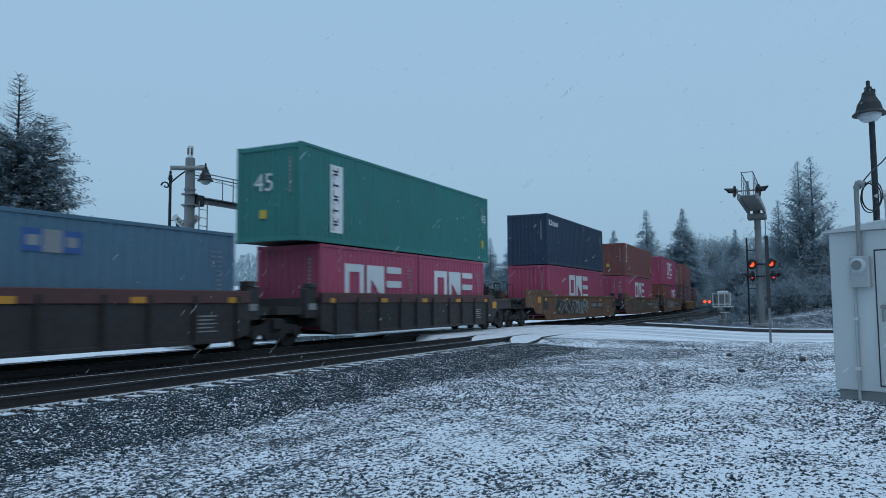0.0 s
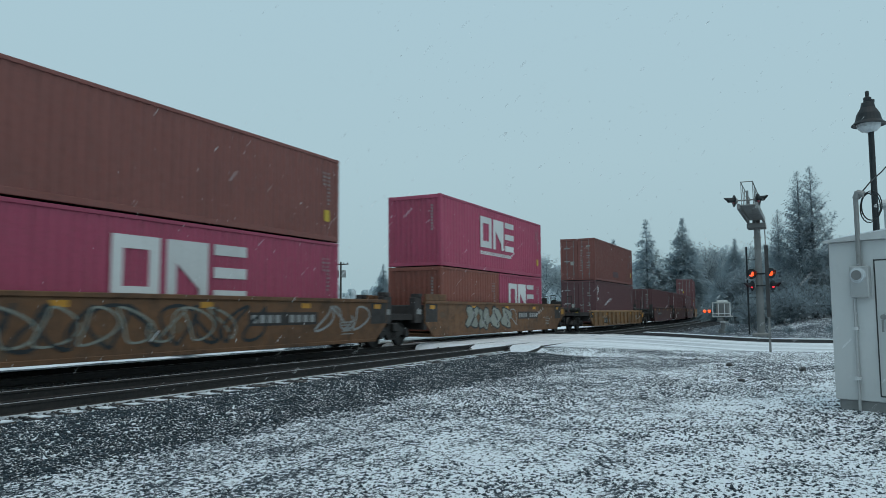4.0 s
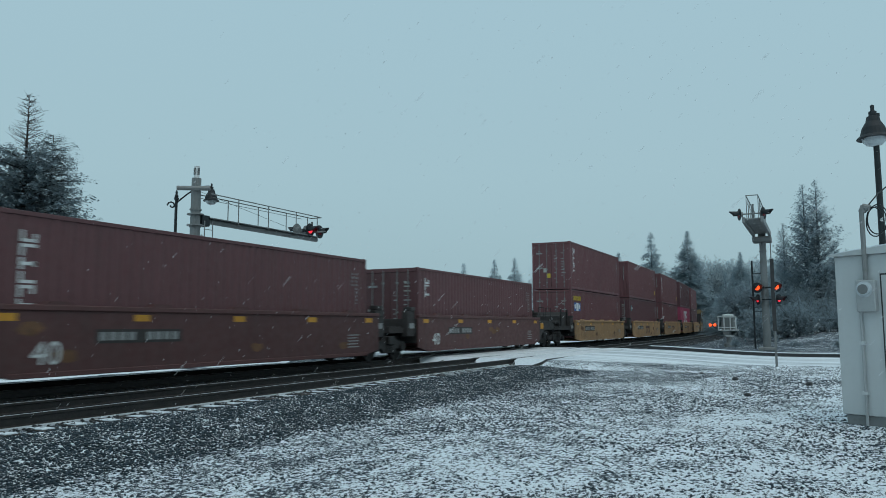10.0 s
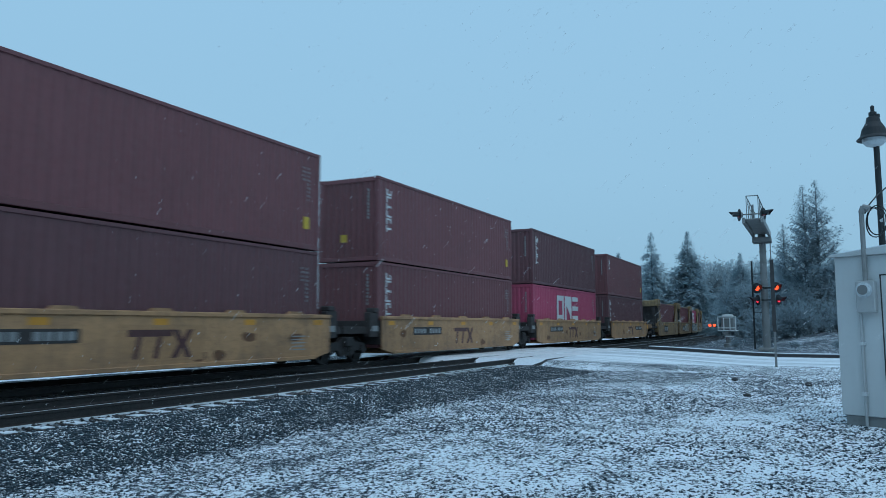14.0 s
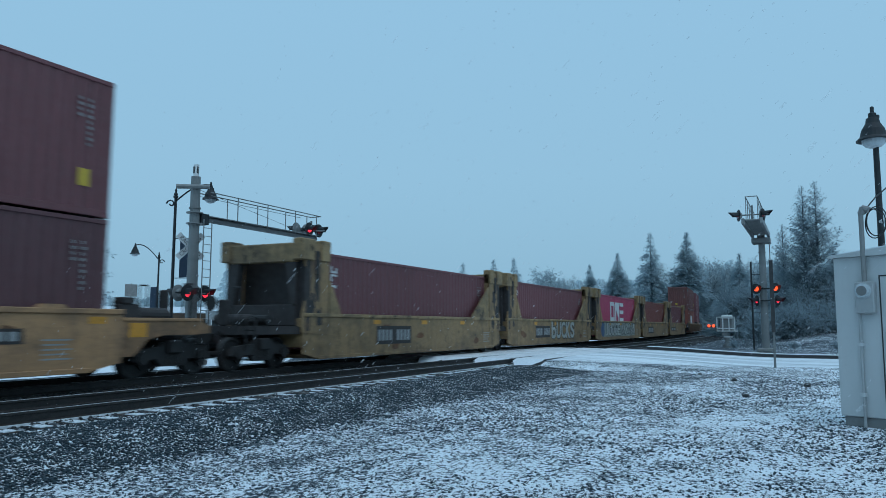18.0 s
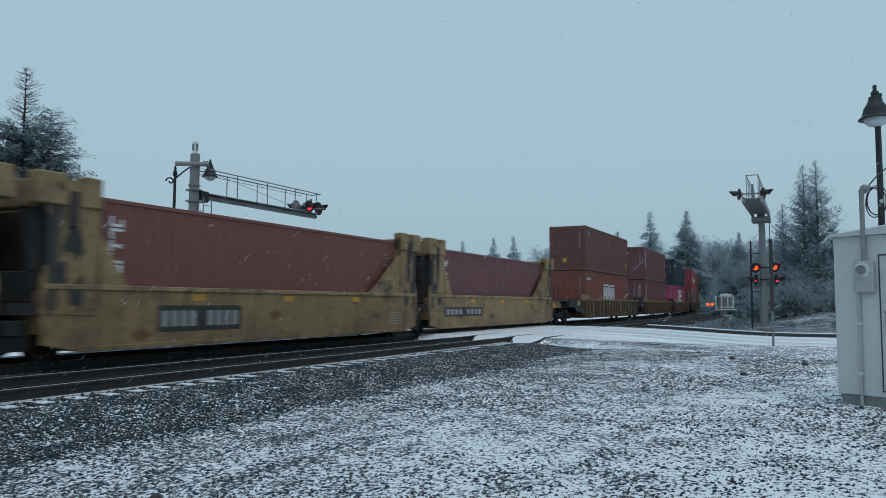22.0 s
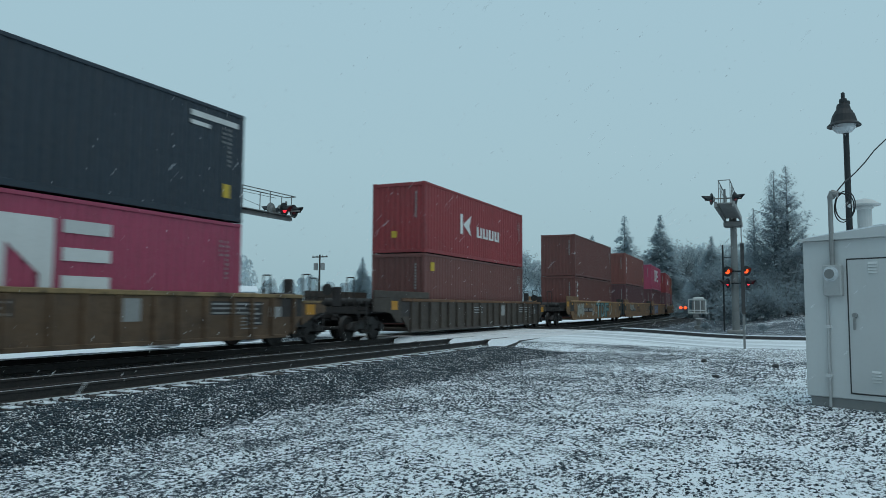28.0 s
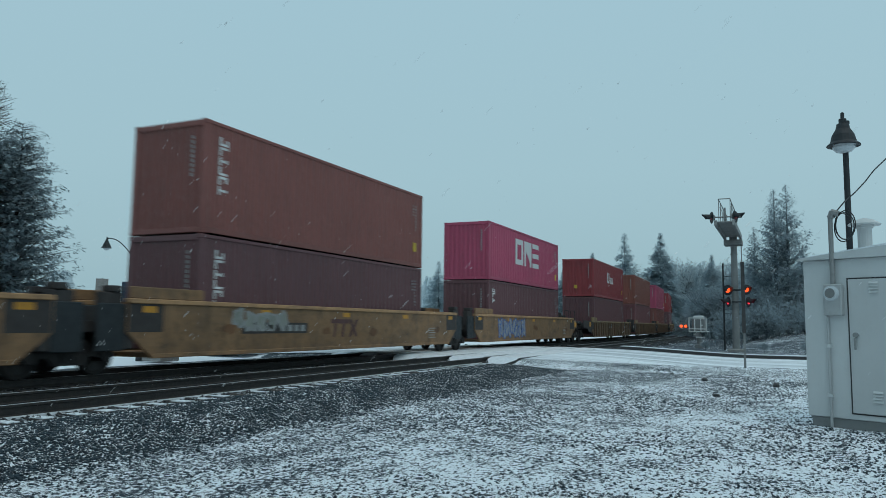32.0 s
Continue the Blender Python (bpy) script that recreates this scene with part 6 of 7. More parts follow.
def statics():
    left = cantilever("crossing_signal", (-20.05, 19.55), 7.35, 5.40, 7.3, 1,
               [(0.22, -0.42, 2.62, 90, "red_lamp"), (0.22, 0.42, 2.62, 90, "red_lamp"), (-0.22, -0.42, 2.62, 270, "red_lamp"), (-0.22, 0.42, 2.62, 270, "red_lamp")],
               [(0.25, 6.5, 5.72, 90, "red_lamp"), (0.25, 7.2, 5.72, 90, "dark_lens"), (-0.45, 6.5, 5.76, 270, "red_lamp"), (-0.45, 7.2, 5.76, 270, "red_lamp")], "crossing signals")
    part("lamp_bar", Build().tube((-0.5, 6.85, 5.68), (0.3, 6.85, 5.68), 0.04, M["black"], sides=8).tube((0, 6.35, 5.68), (0, 7.35, 5.68), 0.04, M["black"], sides=8), left)
    part("stub_arm", Build().tube((-0.33, -0.62, 6.42), (0.52, 0.18, 6.46), 0.085, M["galv"], sides=10), left)
    crossbuck(left, (-0.25, 0.09, 4.30), 44)
    right = cantilever("crossing_signal", (-2.49, 45.9), 7.4, 6.72, 7.2, -1,
               [(-0.38, -0.35, 3.62, 28, "amber_lamp"), (0.62, -0.35, 3.64, 30, "amber_lamp"), (-0.35, -0.35, 2.94, -62, "red_lamp"), (0.72, -0.35, 2.94, 62, "red_lamp")],
               [(-0.62, -6.95, 6.98, -68, "dark_lens"), (0.48, -6.95, 6.98, 68, "dark_lens")], "crossing signals")
    part("side_pole", Build().tube((-0.62, -0.1, 0.1), (-0.62, -0.1, 5.15), 0.05, M["black"], sides=8).tube((-0.62, -0.1, 2.2), (0, 0, 2.2), 0.02, M["black"], sides=6).tube((-0.62, -0.1, 4.4), (0, 0, 4.4), 0.02, M["black"], sides=6), right, label="slim black pole beside the mast")
    street_lamp((-20.95, 19.47), 6.17, (0.86, 0.88, 0.05), "black ornate street lamp beside the crossing mast", (0.07, 0.25, 3.2, 4.6, 0.5))
    street_lamp((-35.7, 32.06), 5.55, (-0.92, -1.02, 0.25), "black ornate street lamp with a banner", (-0.6, 0.0, 2.35, 3.75, 0.5))
    q = thing("road_sign", "grey back of a square road sign on a post", "sign", pose(-34.4, 29.0, 0.0, 0, 0, 50))
    part("post", Build().box(-0.03, 0.03, 0.02, 0.06, -0.1, 3.8, M["galv"]), q)
    part("plate", Build().box(-0.32, 0.32, 0.0, 0.015, 3.05, 3.75, M["concrete"], 0.004), q)
    part("plate", Build().prism([(-0.35, 2.0), (0.35, 2.0), (0.0, 2.75)], 1, -0.004, 0.014, M["lightgrey"]), q)
    street_lamp((1.21, 15.96), 5.45, (-0.03, 0.0, 0.0), "black ornate street lamp behind the cabinet")
    cabinet()
    relay_stand()
    p = thing("marker_post", "slender grey steel post at the roadside", "post", pose(-1.32, 29.54, 0.02))
    part("post", Build().box(-0.04, 0.04, -0.015, 0.015, -0.1, 3.85, M["galv"]).box(-0.015, 0.015, -0.04, 0.04, -0.1, 3.85, M["galv"]), p)
    part("marker_plate", Build().box(-0.065, 0.065, -0.058, -0.041, 1.25, 3.9, M["asphalt"], 0.004), p)
    utility_pole(-50.9, 74.2, 7.7)
    house(-80, 89, 11, 9, 3.5, 42, "lightgrey")
    house(-97, 87, 24, 9, 3.3, 48, "grime")
    house(-118, 84, 18, 9, 3.3, 54, "lightgrey")
    # service cable from the weatherhead up to the right
    b = swept([(0.78 + 4.1 * k / 25, 12.71 + 6.0 * k / 25, 3.27 + 5.75 * k / 25 - 0.25 * math.sin(math.pi * k / 25) + 0.02 * math.sin(k * 1.9)) for k in range(26)], 0.011, M["black"])
    thing("service_cable", "black overhead service cable to the cabinet", "cable", build=b)


def track_parts():
    """Sleepers of both tracks near the crossing, with snow on their ends, and the crossing panels."""
    tie = Build().box(-1.3, 1.3, -0.115, 0.115, -0.16, 0.0, M["tie"], 0.012)
    tie_mesh = tie.mesh("sleeper")
    caps = []
    r = random.Random(5)
    for k in range(4):
        b = Build()
        x0 = 0.93 + 0.10 * r.random()
        b.prism([(x0, -0.10), (1.29, -0.11), (1.29, 0.10 - 0.05 * r.random()), (x0 + 0.1 * r.random(), 0.09)], 2, 0.0, 0.012, M["snow"])
        caps.append(b.mesh("sleeper_snow"))
    for x0 in (NEAR_X, TRAIN_X):
        bed = thing("railway_track", "wooden sleepers with snow on their ends in dark ballast", "railway track", pose(x0, 0, RAIL - 0.176), "railway tracks", kind="structure")
        for k in range(50):
            y = -0.6 + 0.505 * k
            t = part("sleeper", tie_mesh, bed, (r.uniform(-0.03, 0.03), y, 0), turn=(0, 0, r.uniform(-0.6, 0.6)))
            if x0 == NEAR_X and r.random() < 0.8:
                part("sleeper_snow", caps[k % 4], t)
    # panels between and beside the rails
    for x0 in (NEAR_X, TRAIN_X):
        cross = thing("crossing_deck", "snow-covered crossing panels flush with the rails", "crossing deck", pose(x0, 0, 0), "crossing decks", kind="structure")
        for k in range(6):
            y0 = 24.75 + 2.2 * k
            for xa, xb in ((-0.64, 0.64), (0.83, 1.95), (-1.95, -0.83)):
                part("panel", Build().box(xa, xb, y0 + 0.008, y0 + 2.19, RAIL - 0.18, RAIL - 0.004, M["asphalt"], 0.01), cross)
                part("panel_snow", Build().box(xa + 0.03, xb - 0.03, y0 + 0.01, y0 + 2.19, RAIL - 0.003, RAIL + 0.012, M["slush"]), cross)
        for xa, xb in ((-0.62, 0.62), (0.86, 1.93), (-1.93, -0.86)):
            # snowy end ramps with cut corners, in dark rubber edges
            lo, hi, y0, y1 = RAIL - 0.20, RAIL + 0.012, 23.9, 24.75
            c = 0.24
            b = Build().add([(xa + c, y0, lo + 0.02), (xb - c, y0, lo + 0.02), (xb, y0 + 0.5, hi - 0.07), (xb, y1, hi), (xa, y1, hi), (xa, y0 + 0.5, hi - 0.07),
                             (xa + c, y0, lo - 0.1), (xb - c, y0, lo - 0.1), (xb, y0 + 0.5, lo - 0.1), (xb, y1, lo - 0.1), (xa, y1, lo - 0.1), (xa, y0 + 0.5, lo - 0.1)],
                            [(0, 1, 2, 5), (5, 2, 3, 4)], M["snow"])
            b.add(b.v[:12], [(0, 6, 7, 1), (1, 7, 8, 2), (2, 8, 9, 3), (3, 9, 10, 4), (4, 10, 11, 5), (5, 11, 6, 0)], M["asphalt"])
            part("panel_ramp", b, cross, label="snow-covered end ramp")
    # snow lying along the foot of the near rail
    thing("rail_snow", "thin line of snow along the foot of the rail", "snow", build=Build().box(NEAR_X + 0.842, NEAR_X + 0.872, -6.0, 23.85, RAIL - 0.19, RAIL - 0.152, M["slush"]), kind="structure")


def scatter(name, label, n, place, size, mat, seed, parent_kind="stuff", rise=0.18):
    """Many small broken stones on the ground, as one object."""
    g = np.random.default_rng(seed)
    px, py, pz, s = place(g, n)
    n = len(px)
    base = np.array([(1, 0, 0), (-1, 0, 0), (0, 1, 0), (0, -1, 0), (0, 0, 1), (0, 0, -1)], float)
    v = base[None] * (0.6 + 0.7 * g.random((n, 6, 1))) + 0.25 * (g.random((n, 6, 3)) - 0.5)
    v *= (s[:, None, None] * np.stack([0.8 + 0.7 * g.random(n), 0.6 + 0.5 * g.random(n), 0.4 + 0.35 * g.random(n)], 1)[:, None, :])
    a = g.random(n) * 2 * np.pi
    ca, sa = np.cos(a)[:, None], np.sin(a)[:, None]
    tilt = (g.random(n) - 0.5)[:, None] * 1.0
    x, y, z = v[..., 0], v[..., 1], v[..., 2]
    x, z = x * np.cos(tilt) - z * np.sin(tilt), x * np.sin(tilt) + z * np.cos(tilt)
    x, y = x * ca - y * sa, x * sa + y * ca
    co = np.stack([x + px[:, None], y + py[:, None], z + pz[:, None] + s[:, None] * rise], -1).reshape(-1, 3)
    tri = np.array([(0, 2, 4), (2, 1, 4), (1, 3, 4), (3, 0, 4), (2, 0, 5), (1, 2, 5), (3, 1, 5), (0, 3, 5)])
    f = (tri[None] + 6 * np.arange(n)[:, None, None]).reshape(-1)
    me = bpy.data.meshes.new(name)
    me.vertices.add(len(co))
    me.vertices.foreach_set("co", co.astype(np.float32).reshape(-1))
    me.loops.add(len(f))
    me.loops.foreach_set("vertex_index", f.astype(np.int32))
    me.polygons.add(len(f) // 3)
    me.polygons.foreach_set("loop_start", np.arange(0, len(f), 3, dtype=np.int32))
    me.update(calc_edges=True)
    me.materials.append(M[mat])
    return tagged(new(name, me), label, "stones", kind=parent_kind)


def stones():
    def level(x, y):
        return np.array([ground_height(a, b) for a, b in zip(x, y)])

    def field(g, n):
        # more stones near the eye, in drifting patches
        y = 3.2 + 27 * g.random(n) ** 1.7
        x = -7.6 + 11.5 * g.random(n)
        keep = np.array([noise.noise(Vector((a * 0.45, b * 0.45, 7.0))) for a, b in zip(x, y)]) * 0.4 + 0.35 * g.random(n) > 0.10
        x, y = x[keep], y[keep]
        return x, y, level(x, y), 0.011 + 0.015 * g.random(len(x)) ** 2

    def coarse(g, n):
        # coarser stones in loose patches farther out
        y = 9 + 17 * g.random(n)
        x = -8.2 + 9.5 * g.random(n) ** 1.2
        keep = np.array([noise.noise(Vector((a * 0.5, b * 0.3, 21.0))) for a, b in zip(x, y)]) + 0.5 * g.random(n) > 0.25
        keep &= y < 23.8 + 6.4 * np.clip((x + 8.4) / 8.9, 0, 1) - 0.6
        x, y = x[keep], y[keep]
        return x, y, level(x, y), 0.014 + 0.020 * g.random(len(x)) ** 2

    def shoulder(g, n):
        y = 1.5 + 22.3 * g.random(n) ** 1.3
        x = -9.15 + 2.5 * g.random(n) + 0.9 * g.random(n) ** 3 * g.random(n)
        return x, y, level(x, y) + 0.01, 0.015 + 0.019 * g.random(n)

    def between(g, n):
        y = 1.0 + 22.5 * g.random(n) ** 1.2
        x = -16.3 + 7.1 * g.random(n)
        ok = (np.abs(np.abs(x - NEAR_X) - 0.7535) > 0.09) & (np.abs(np.abs(x - TRAIN_X) - 0.7535) > 0.09)
        x, y = x[ok], y[ok]
        return x, y, level(x, y) + 0.01, 0.024 + 0.026 * g.random(len(x))

    def beyond(g, n):
        y = 39 + 60 * g.random(n) ** 1.5
        o = -2.6 + 9.0 * g.random(n)
        x = np.array([along(b, TRAIN_X + c)[0] for b, c in zip(y, o)])
        return x, y, level(x, y) + 0.02, 0.04 + 0.03 * g.random(n)

    scatter("gravel", "loose dark gravel showing through thin snow", 56000, field, 0.02, "gravel", 1, rise=0.12)
    scatter("gravel", "coarser dark gravel lying in patches on the snow", 26000, coarse, 0.03, "gravel", 6, rise=0.1)
    scatter("ballast", "dark broken ballast with snow in the gaps", 30000, shoulder, 0.04, "ballast", 2, rise=0.0)
    scatter("ballast", "wet dark ballast between the rails", 22000, between, 0.04, "ballast_wet", 3)
    scatter("ballast", "dark ballast of the bend beyond the road", 7000, beyond, 0.06, "ballast_wet", 4)
    r = random.Random(9)
    for x, y, s in ((-2.0, 21.5, 0.12), (-0.2, 20.5, 0.12), (-4.55, 4.15, 0.05), (-1.35, 17.0, 0.08), (-3.2, 24.0, 0.07)):
        b = Build()
        k = 9
        rings = [(0.0, 0.75), (0.3, 1.0), (0.62, 0.8), (0.85, 0.4)]
        v = []
        for h, w in rings:
            v += [(s * w * math.cos(2 * math.pi * i / k) * r.uniform(0.85, 1.15), s * w * 0.75 * math.sin(2 * math.pi * i / k) * r.uniform(0.85, 1.15), s * h) for i in range(k)]
        f = [(j * k + i, j * k + (i + 1) % k, (j + 1) * k + (i + 1) % k, (j + 1) * k + i) for j in range(3) for i in range(k)] + [tuple(range(3 * k, 4 * k))]
        b.add(v, f, M["asphalt"])
        thing("rock", "dark rock lying in the snowy gravel", "rock", pose(x, y, ground_height(x, y) - 0.01, 0, 0, r.uniform(0, 360)), "rocks", b)


def falling_snow():
    """Flakes that the wind drives down and to the left; each band is filled along the way that it drifts."""
    for lo, hi, n, s0, s1 in ((0.9, 2.8, 3600, 0.0030, 0.0065), (2.8, 9.0, 10000, 0.005, 0.010), (9.0, 28.0, 8000, 0.009, 0.016)):
        def cloud(g, k):
            y = lo + (hi - lo) * g.random(k) ** 0.5
            late = 33 * g.random(k) - 0.5
            return (y * (-1.3 + 1.6 * g.random(k)) + WIND[0] * late, y + WIND[1] * late,
                    1.5 + y * (-0.45 + 0.85 * g.random(k)) + WIND[2] * late, s0 + (s1 - s0) * g.random(k))
        FLAKES.append(scatter("falling_snow", "white snowflakes falling through the air", n, cloud, s1, "flake", int(lo * 10)))


# ---- trees ----
def tree_mesh(seed, height, radius, layers, per, leaf, needle, droop=0.35, bare=0.0, base=0.08, power=0.8, bark="haze_bark"):
    """Trunk with limbs (first mesh) and a crown of small sprays (second)."""
    r = random.Random(seed)
    t = Build()
    t.tube((0, 0, -0.2), (0, 0, height * 0.5), height * 0.016, M[bark], height * 0.010, 7, False)
    t.tube((0, 0, height * 0.5), (0, 0, height), height * 0.010, M[bark], 0.01, 6, False)
    v, f = [], []
    for i in range(layers):
        u = base + (1 - base) * (i + r.random()) / layers
        reach = radius * (1 - u) ** power * (0.7 + 0.6 * r.random()) + 0.05
        z = height * u
        for k in range(per):
            a = r.random() * 2 * math.pi
            L = reach * (0.65 + 0.5 * r.random()) * (1.0 if u <= 1 - bare else 0.6)
            if u > 1 - bare and k > 5:
                continue
            tip = (L * math.cos(a), L * math.sin(a), z - (droop if u <= 1 - bare else -0.35) * L * (0.5 + r.random()))
            if k % 2 == 0 or u > 1 - bare:
                t.tube((0, 0, z), tip, 0.008 + 0.010 * L, M[bark], 0.003, 4, False)
            if u > 1 - bare:
                for q in range(2):
                    w = 0.4 + 0.5 * r.random()
                    b0 = tuple(c * w if j < 2 else z + (tip[2] - z) * w for j, c in enumerate(tip))
                    t.tube(b0, (b0[0] + (r.random() - 0.5) * 0.5, b0[1] + (r.random() - 0.5) * 0.5, b0[2] + 0.25 * r.random()), 0.008, M[bark], 0.003, 3, False)
                continue
            n = max(3, int(L / leaf * 2.2))
            for q in range(n):
                w = 0.18 + 0.82 * (q + r.random()) / n
                px, py, pz = tip[0] * w, tip[1] * w, z + (tip[2] - z) * w
                for _ in range(2):
                    s = leaf * (0.6 + 0.8 * r.random()) * (0.4 + 0.6 * min(1.0, 3.0 * (1 - u)))
                    b = a + (r.random() - 0.5) * 2.6
                    dx, dy, dz = math.cos(b) * s, math.sin(b) * s, (r.random() - 0.65) * s * 1.1
                    ox, oy = -math.sin(b) * s * 0.22, math.cos(b) * s * 0.22
                    jx, jy, jz = ((r.random() - 0.5) * leaf for _ in range(3))
                    m = len(v)
                    v += [(px + jx, py + jy, pz + jz), (px + jx + dx * 0.5 + ox, py + jy + dy * 0.5 + oy, pz + jz + dz * 0.4), (px + jx + dx, py + jy + dy, pz + jz + dz), (px + jx + dx * 0.5 - ox, py + jy + dy * 0.5 - oy, pz + jz + dz * 0.6 - 0.1 * s)]
                    f += [(m, m + 1, m + 2), (m, m + 2, m + 3)]
    c = bpy.data.meshes.new("crown")
    c.from_pydata(v, [], f)
    c.materials.append(needle)
    return t.mesh("trunk"), c


def plant(name, label, meshes, x, y, z, scale=1.0, turn=0.0, group="", cat="tree"):
    ob = thing(name, label, cat, pose(x, y, z, 0, 0, turn), group)
    for nm, me in zip(("trunk", "crown"), meshes):
        q = part(nm, me, ob)
        q.scale = (scale, scale, scale)
    return ob


def round_tree(seed, height, radius, mat, leaf=0.5, n=2600):
    """A broad crown on a forked trunk: limbs, twigs and loose clumps, with gaps."""
    r = random.Random(seed)
    t = Build()
    t.tube((0, 0, -0.2), (0, 0, height * 0.4), height * 0.02, M["haze_bark"], height * 0.013, 7, False)
    tips = []
    for i in range(26):
        a, e = r.random() * 6.283, 0.35 + 1.1 * r.random()
        b0 = (0, 0, height * (0.22 + 0.3 * r.random()))
        L = height * (0.35 + 0.22 * r.random())
        mid = (math.cos(a) * math.cos(e) * L * 0.55 * radius / height * 2, math.sin(a) * math.cos(e) * L * 0.55 * radius / height * 2, b0[2] + math.sin(e) * L * 0.55)
        t.tube(b0, mid, height * 0.008, M["haze_bark"], height * 0.004, 5, False)
        for k in range(4):
            tip = tuple(m + (r.random() - 0.5) * radius * 0.9 + (0.12 * height if j == 2 else 0) for j, m in enumerate(mid))
            t.tube(mid, tip, height * 0.004, M["haze_bark"], 0.01, 4, False)
            tips.append((mid, tip))
    v, f = [], []
    for _ in range(n):
        m0, m1 = tips[r.randrange(len(tips))]
        w = r.random() ** 0.6
        c = [p + (q - p) * w + (r.random() - 0.5) * leaf * 2.4 for p, q in zip(m0, m1)]
        s = leaf * (0.4 + 0.8 * r.random())
        d = Vector((r.uniform(-1, 1), r.uniform(-1, 1), r.uniform(-0.7, 0.9))).normalized() * s
        o = d.orthogonal().normalized() * s * 0.16
        k = len(v)
        v += [tuple(c), (c[0] + d.x * 0.5 + o.x, c[1] + d.y * 0.5 + o.y, c[2] + d.z * 0.5 + o.z), (c[0] + d.x, c[1] + d.y, c[2] + d.z), (c[0] + d.x * 0.5 - o.x, c[1] + d.y * 0.5 - o.y, c[2] + d.z * 0.5 - o.z)]
        f += [(k, k + 1, k + 2), (k, k + 2, k + 3)]
    c = bpy.data.meshes.new("crown")
    c.from_pydata(v, [], f)
    c.materials.append(mat)
    return t.mesh("trunk"), c


def trees():
    cedar = tree_mesh(3, 13.2, 2.9, 84, 10, 0.22, M["needles"], -0.2, 0.22, 0.06, 0.36, "bark")
    plant("cedar_tree", "tall dark cedar with a bare dead top", cedar, -35.4, 23.0, 0.0)
    bushy = tree_mesh(4, 11.6, 2.75, 78, 9, 0.22, M["needles"], -0.25, 0.0, 0.04, 0.42, "bark")
    plant("cedar_tree", "bushy dark cedar beside the dead-topped one", bushy, -35.5, 24.5, 0.0, 1.0, 40)
    plant("cedar_tree", "bushy dark cedar behind the dead-topped one", bushy, -36.6, 21.4, 0.0, 0.96, 160)
    plant("cedar_tree", "bushy dark cedar behind the dead-topped one", bushy, -38.8, 19.0, 0.0, 0.85, 250)
    # the far firs' crowns carry painted haze in their colour
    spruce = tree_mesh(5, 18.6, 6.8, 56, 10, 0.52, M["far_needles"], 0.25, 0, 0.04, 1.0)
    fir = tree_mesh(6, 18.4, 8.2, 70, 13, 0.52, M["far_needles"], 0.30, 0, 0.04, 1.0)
    plant("fir_tree", "tall fir, painted pale to stand for mist", spruce, -26.4, 137.5, 0.0, group="firs beyond the bend")
    plant("fir_tree", "dense fir with mist painted into its colour", fir, -20.1, 138.5, 0.0, group="firs beyond the bend")
    # crown colour lightened to imitate haze
    thin = tree_mesh(8, 14.6, 2.7, 74, 7, 0.26, M["haze_needles"], -0.75, 0.0, 0.03, 0.72)
    plant("fir_tree", "tall loose-branched conifer, lightened for haze", thin, -0.45, 75.0, 0.3, 0.97, group="conifers by the crossing")
    plant("fir_tree", "tall loose-branched conifer, lightened for haze", thin, 0.62, 75.6, 0.3, 1.0, 70, group="conifers by the crossing")
    plant("fir_tree", "lower loose-branched conifer, lightened for haze", thin, 1.9, 76.6, 0.3, 0.62, 170, group="conifers by the crossing")
    plant("fir_tree", "lower loose-branched conifer, lightened for haze", thin, -2.3, 76.4, 0.3, 0.74, 220, group="conifers by the crossing")
    # thicket twigs and bark have haze painted into their colours
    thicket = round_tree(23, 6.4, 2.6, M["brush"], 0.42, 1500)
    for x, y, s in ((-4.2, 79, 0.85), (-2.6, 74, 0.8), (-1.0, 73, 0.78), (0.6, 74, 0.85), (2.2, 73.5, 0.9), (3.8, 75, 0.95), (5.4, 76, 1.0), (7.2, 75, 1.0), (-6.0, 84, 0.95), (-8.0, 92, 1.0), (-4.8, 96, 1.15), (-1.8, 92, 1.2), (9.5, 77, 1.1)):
        plant("bare_tree", "dense leafless thicket tree, lightened for haze", thicket, x, y, 0.3, s, x * 61 % 360, "thicket trees on the bank")
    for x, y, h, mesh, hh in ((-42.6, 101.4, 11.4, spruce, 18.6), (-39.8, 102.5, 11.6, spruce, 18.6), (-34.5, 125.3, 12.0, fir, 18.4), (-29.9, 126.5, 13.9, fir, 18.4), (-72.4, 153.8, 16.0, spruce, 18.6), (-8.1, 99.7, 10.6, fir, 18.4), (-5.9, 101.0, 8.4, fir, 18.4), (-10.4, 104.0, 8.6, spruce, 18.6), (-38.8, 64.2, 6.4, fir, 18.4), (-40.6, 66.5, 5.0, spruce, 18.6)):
        plant("fir_tree", "fir painted pale as if standing in mist", mesh, x, y, 0.0, h / hh, x * 37 % 360, "firs beyond the tracks")
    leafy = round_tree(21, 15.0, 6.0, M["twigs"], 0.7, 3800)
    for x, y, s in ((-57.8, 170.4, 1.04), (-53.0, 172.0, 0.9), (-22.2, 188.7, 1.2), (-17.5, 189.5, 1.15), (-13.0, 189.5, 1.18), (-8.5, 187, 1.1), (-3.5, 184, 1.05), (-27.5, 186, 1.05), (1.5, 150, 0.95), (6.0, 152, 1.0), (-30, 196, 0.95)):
        plant("bare_tree", "broad leafless tree, its grey standing for frost and haze", leafy, x, y, 0.0, s, (x * 53) % 360, "frosted trees in the distance")
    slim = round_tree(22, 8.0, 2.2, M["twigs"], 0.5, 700)
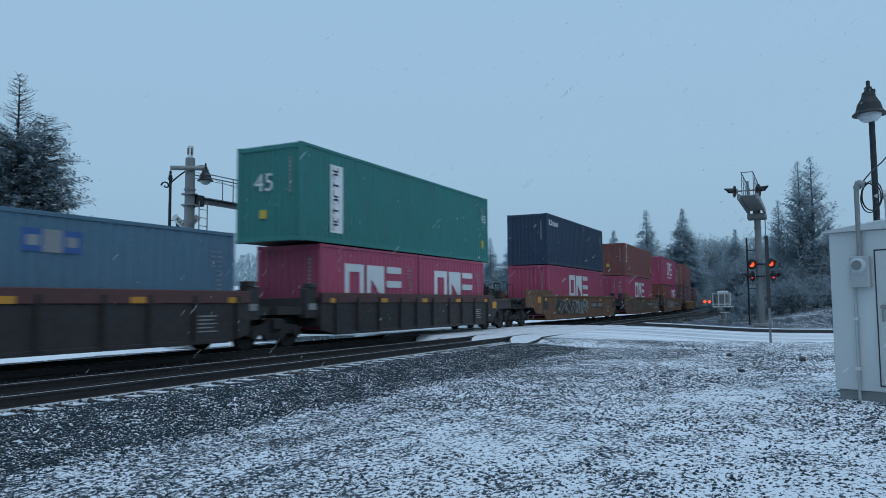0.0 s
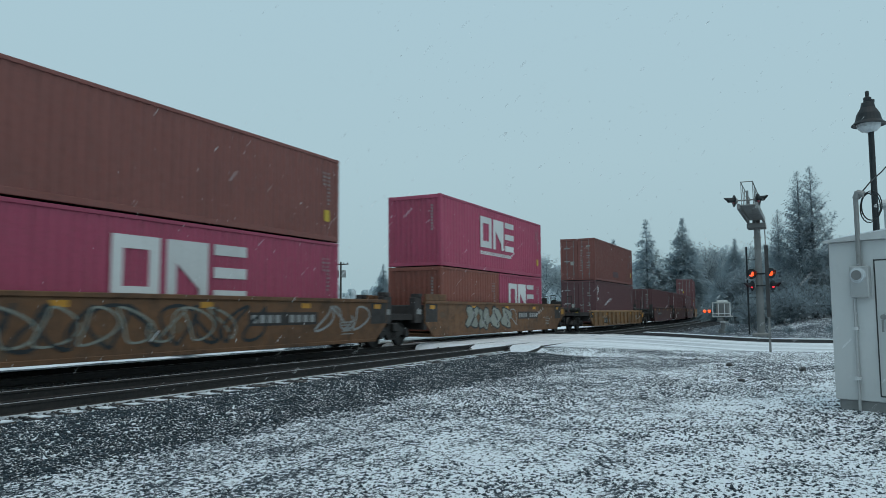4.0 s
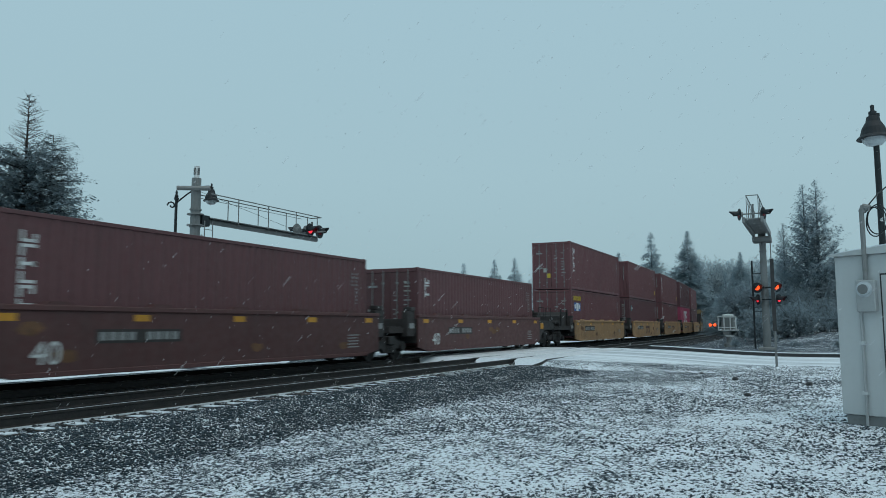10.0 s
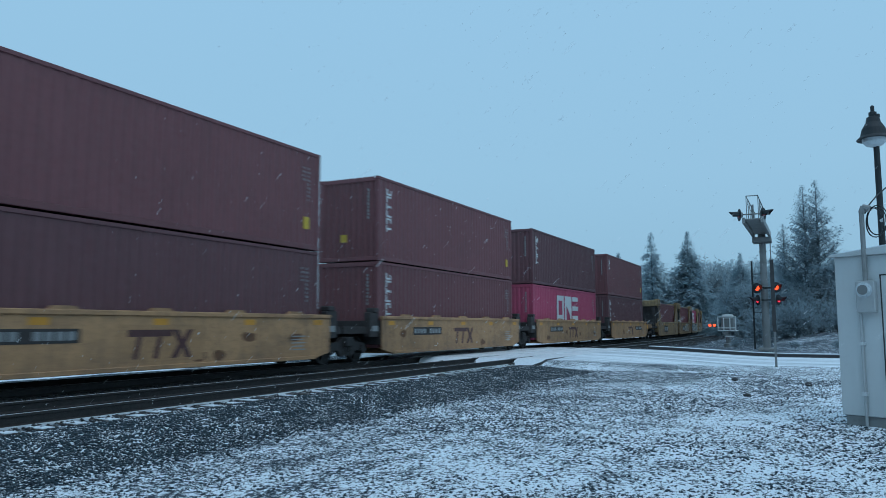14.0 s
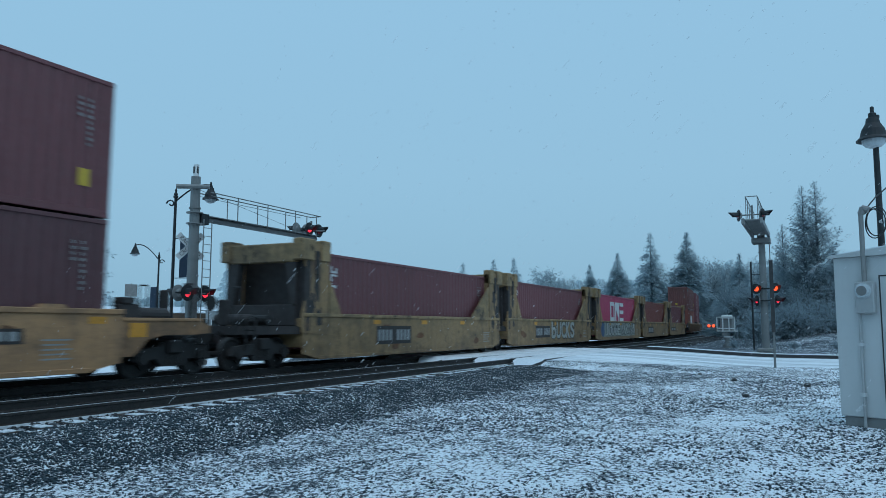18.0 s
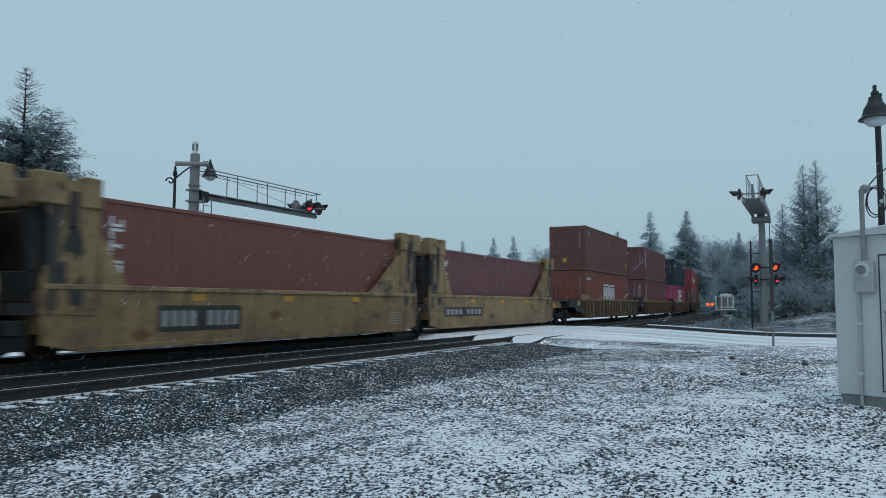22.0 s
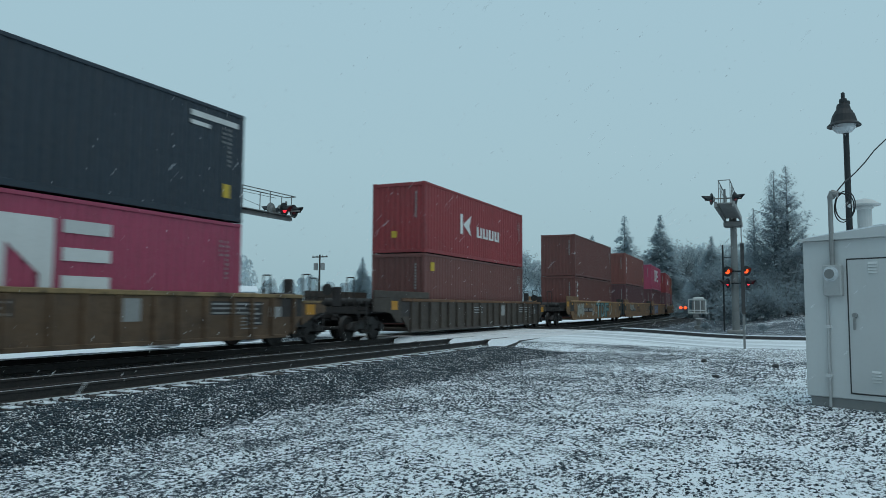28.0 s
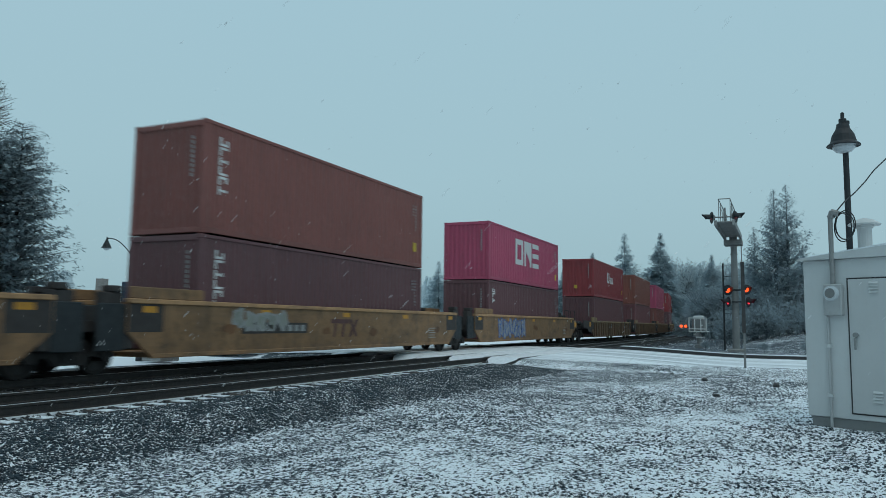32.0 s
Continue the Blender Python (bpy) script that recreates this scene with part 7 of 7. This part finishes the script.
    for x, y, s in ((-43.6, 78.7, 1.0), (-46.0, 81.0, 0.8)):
        plant("bare_tree", "slim leafless tree, painted pale for haze", slim, x, y, 0.0, s, x * 31 % 360, "slim bare trees")
    # far woods all round, as one mass of tops with haze painted in
    g = np.random.default_rng(4)

    def belt(n, lo, hi, d0, d1, h0, h1):
        out = []
        for _ in range(n):
            a, d = radians(g.uniform(lo, hi)), g.uniform(d0, d1)
            out.append((d * math.sin(a), d * math.cos(a), g.uniform(h0, h1)))
        return out
    v, f = [], []
    r = random.Random(31)
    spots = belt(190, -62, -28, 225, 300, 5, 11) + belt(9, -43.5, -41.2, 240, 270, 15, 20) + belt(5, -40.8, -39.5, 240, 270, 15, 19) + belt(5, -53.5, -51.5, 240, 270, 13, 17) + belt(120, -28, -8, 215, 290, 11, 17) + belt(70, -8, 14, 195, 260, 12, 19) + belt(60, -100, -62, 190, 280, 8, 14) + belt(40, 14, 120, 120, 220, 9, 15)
    for x, y, h in spots:
        w = h * 0.34
        for k in range(320):
            u = r.random()
            a, q = r.random() * 6.283, w * (1 - u) ** 0.8 * (0.25 + 0.8 * r.random()) + 0.1
            c = (x + q * math.cos(a), y + q * math.sin(a), h * u * 1.02)
            s = 0.65 + 0.6 * r.random()
            dx, dy, dz = math.cos(a) * s, math.sin(a) * s, -0.7 * s * r.random()
            m = len(v)
            v += [c, (c[0] + dx * 0.5 - dy * 0.25, c[1] + dy * 0.5 + dx * 0.25, c[2] + dz * 0.5 + 0.42 * s), (c[0] + dx, c[1] + dy, c[2] + dz), (c[0] + dx * 0.5 + dy * 0.25, c[1] + dy * 0.5 - dx * 0.25, c[2] + dz * 0.5 - 0.42 * s)]
            f += [(m, m + 1, m + 2), (m, m + 2, m + 3)]
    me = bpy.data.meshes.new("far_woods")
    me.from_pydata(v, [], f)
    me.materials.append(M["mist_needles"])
    tagged(new("far_woods", me), "distant conifer woods painted pale for haze", "woods", kind="stuff")
    # brush along the bank by the crossing, its colour lightened for haze
    bush = round_tree(41, 1.8, 1.3, M["brush"], 0.28, 700)
    rr = random.Random(8)
    for k in range(54):
        x, y = rr.uniform(-9.0, 8.5), rr.uniform(60, 74)
        if off_track(x, y) < 9.5:
            continue
        plant("bush", "tangled bare brush, lightened for haze", bush, x, y, ground_height(x, y) - 0.1, rr.uniform(0.7, 1.7), rr.uniform(0, 360), "brush on the bank", "bush")
    for x, y, s in ((2.2, 43.5, 0.5), (1.1, 44.2, 0.35), (-1.0, 44.8, 0.3), (3.4, 44.5, 0.6), (-4.2, 46.0, 0.3)):
        plant("bush", "tangled bare brush, lightened for haze", bush, x, y, 0.1, s, x * 90 % 360, "brush on the bank", "bush")


ground()
rails_and_bed()
road()
statics()
trees()
falling_snow()
track_parts()
stones()
motions()
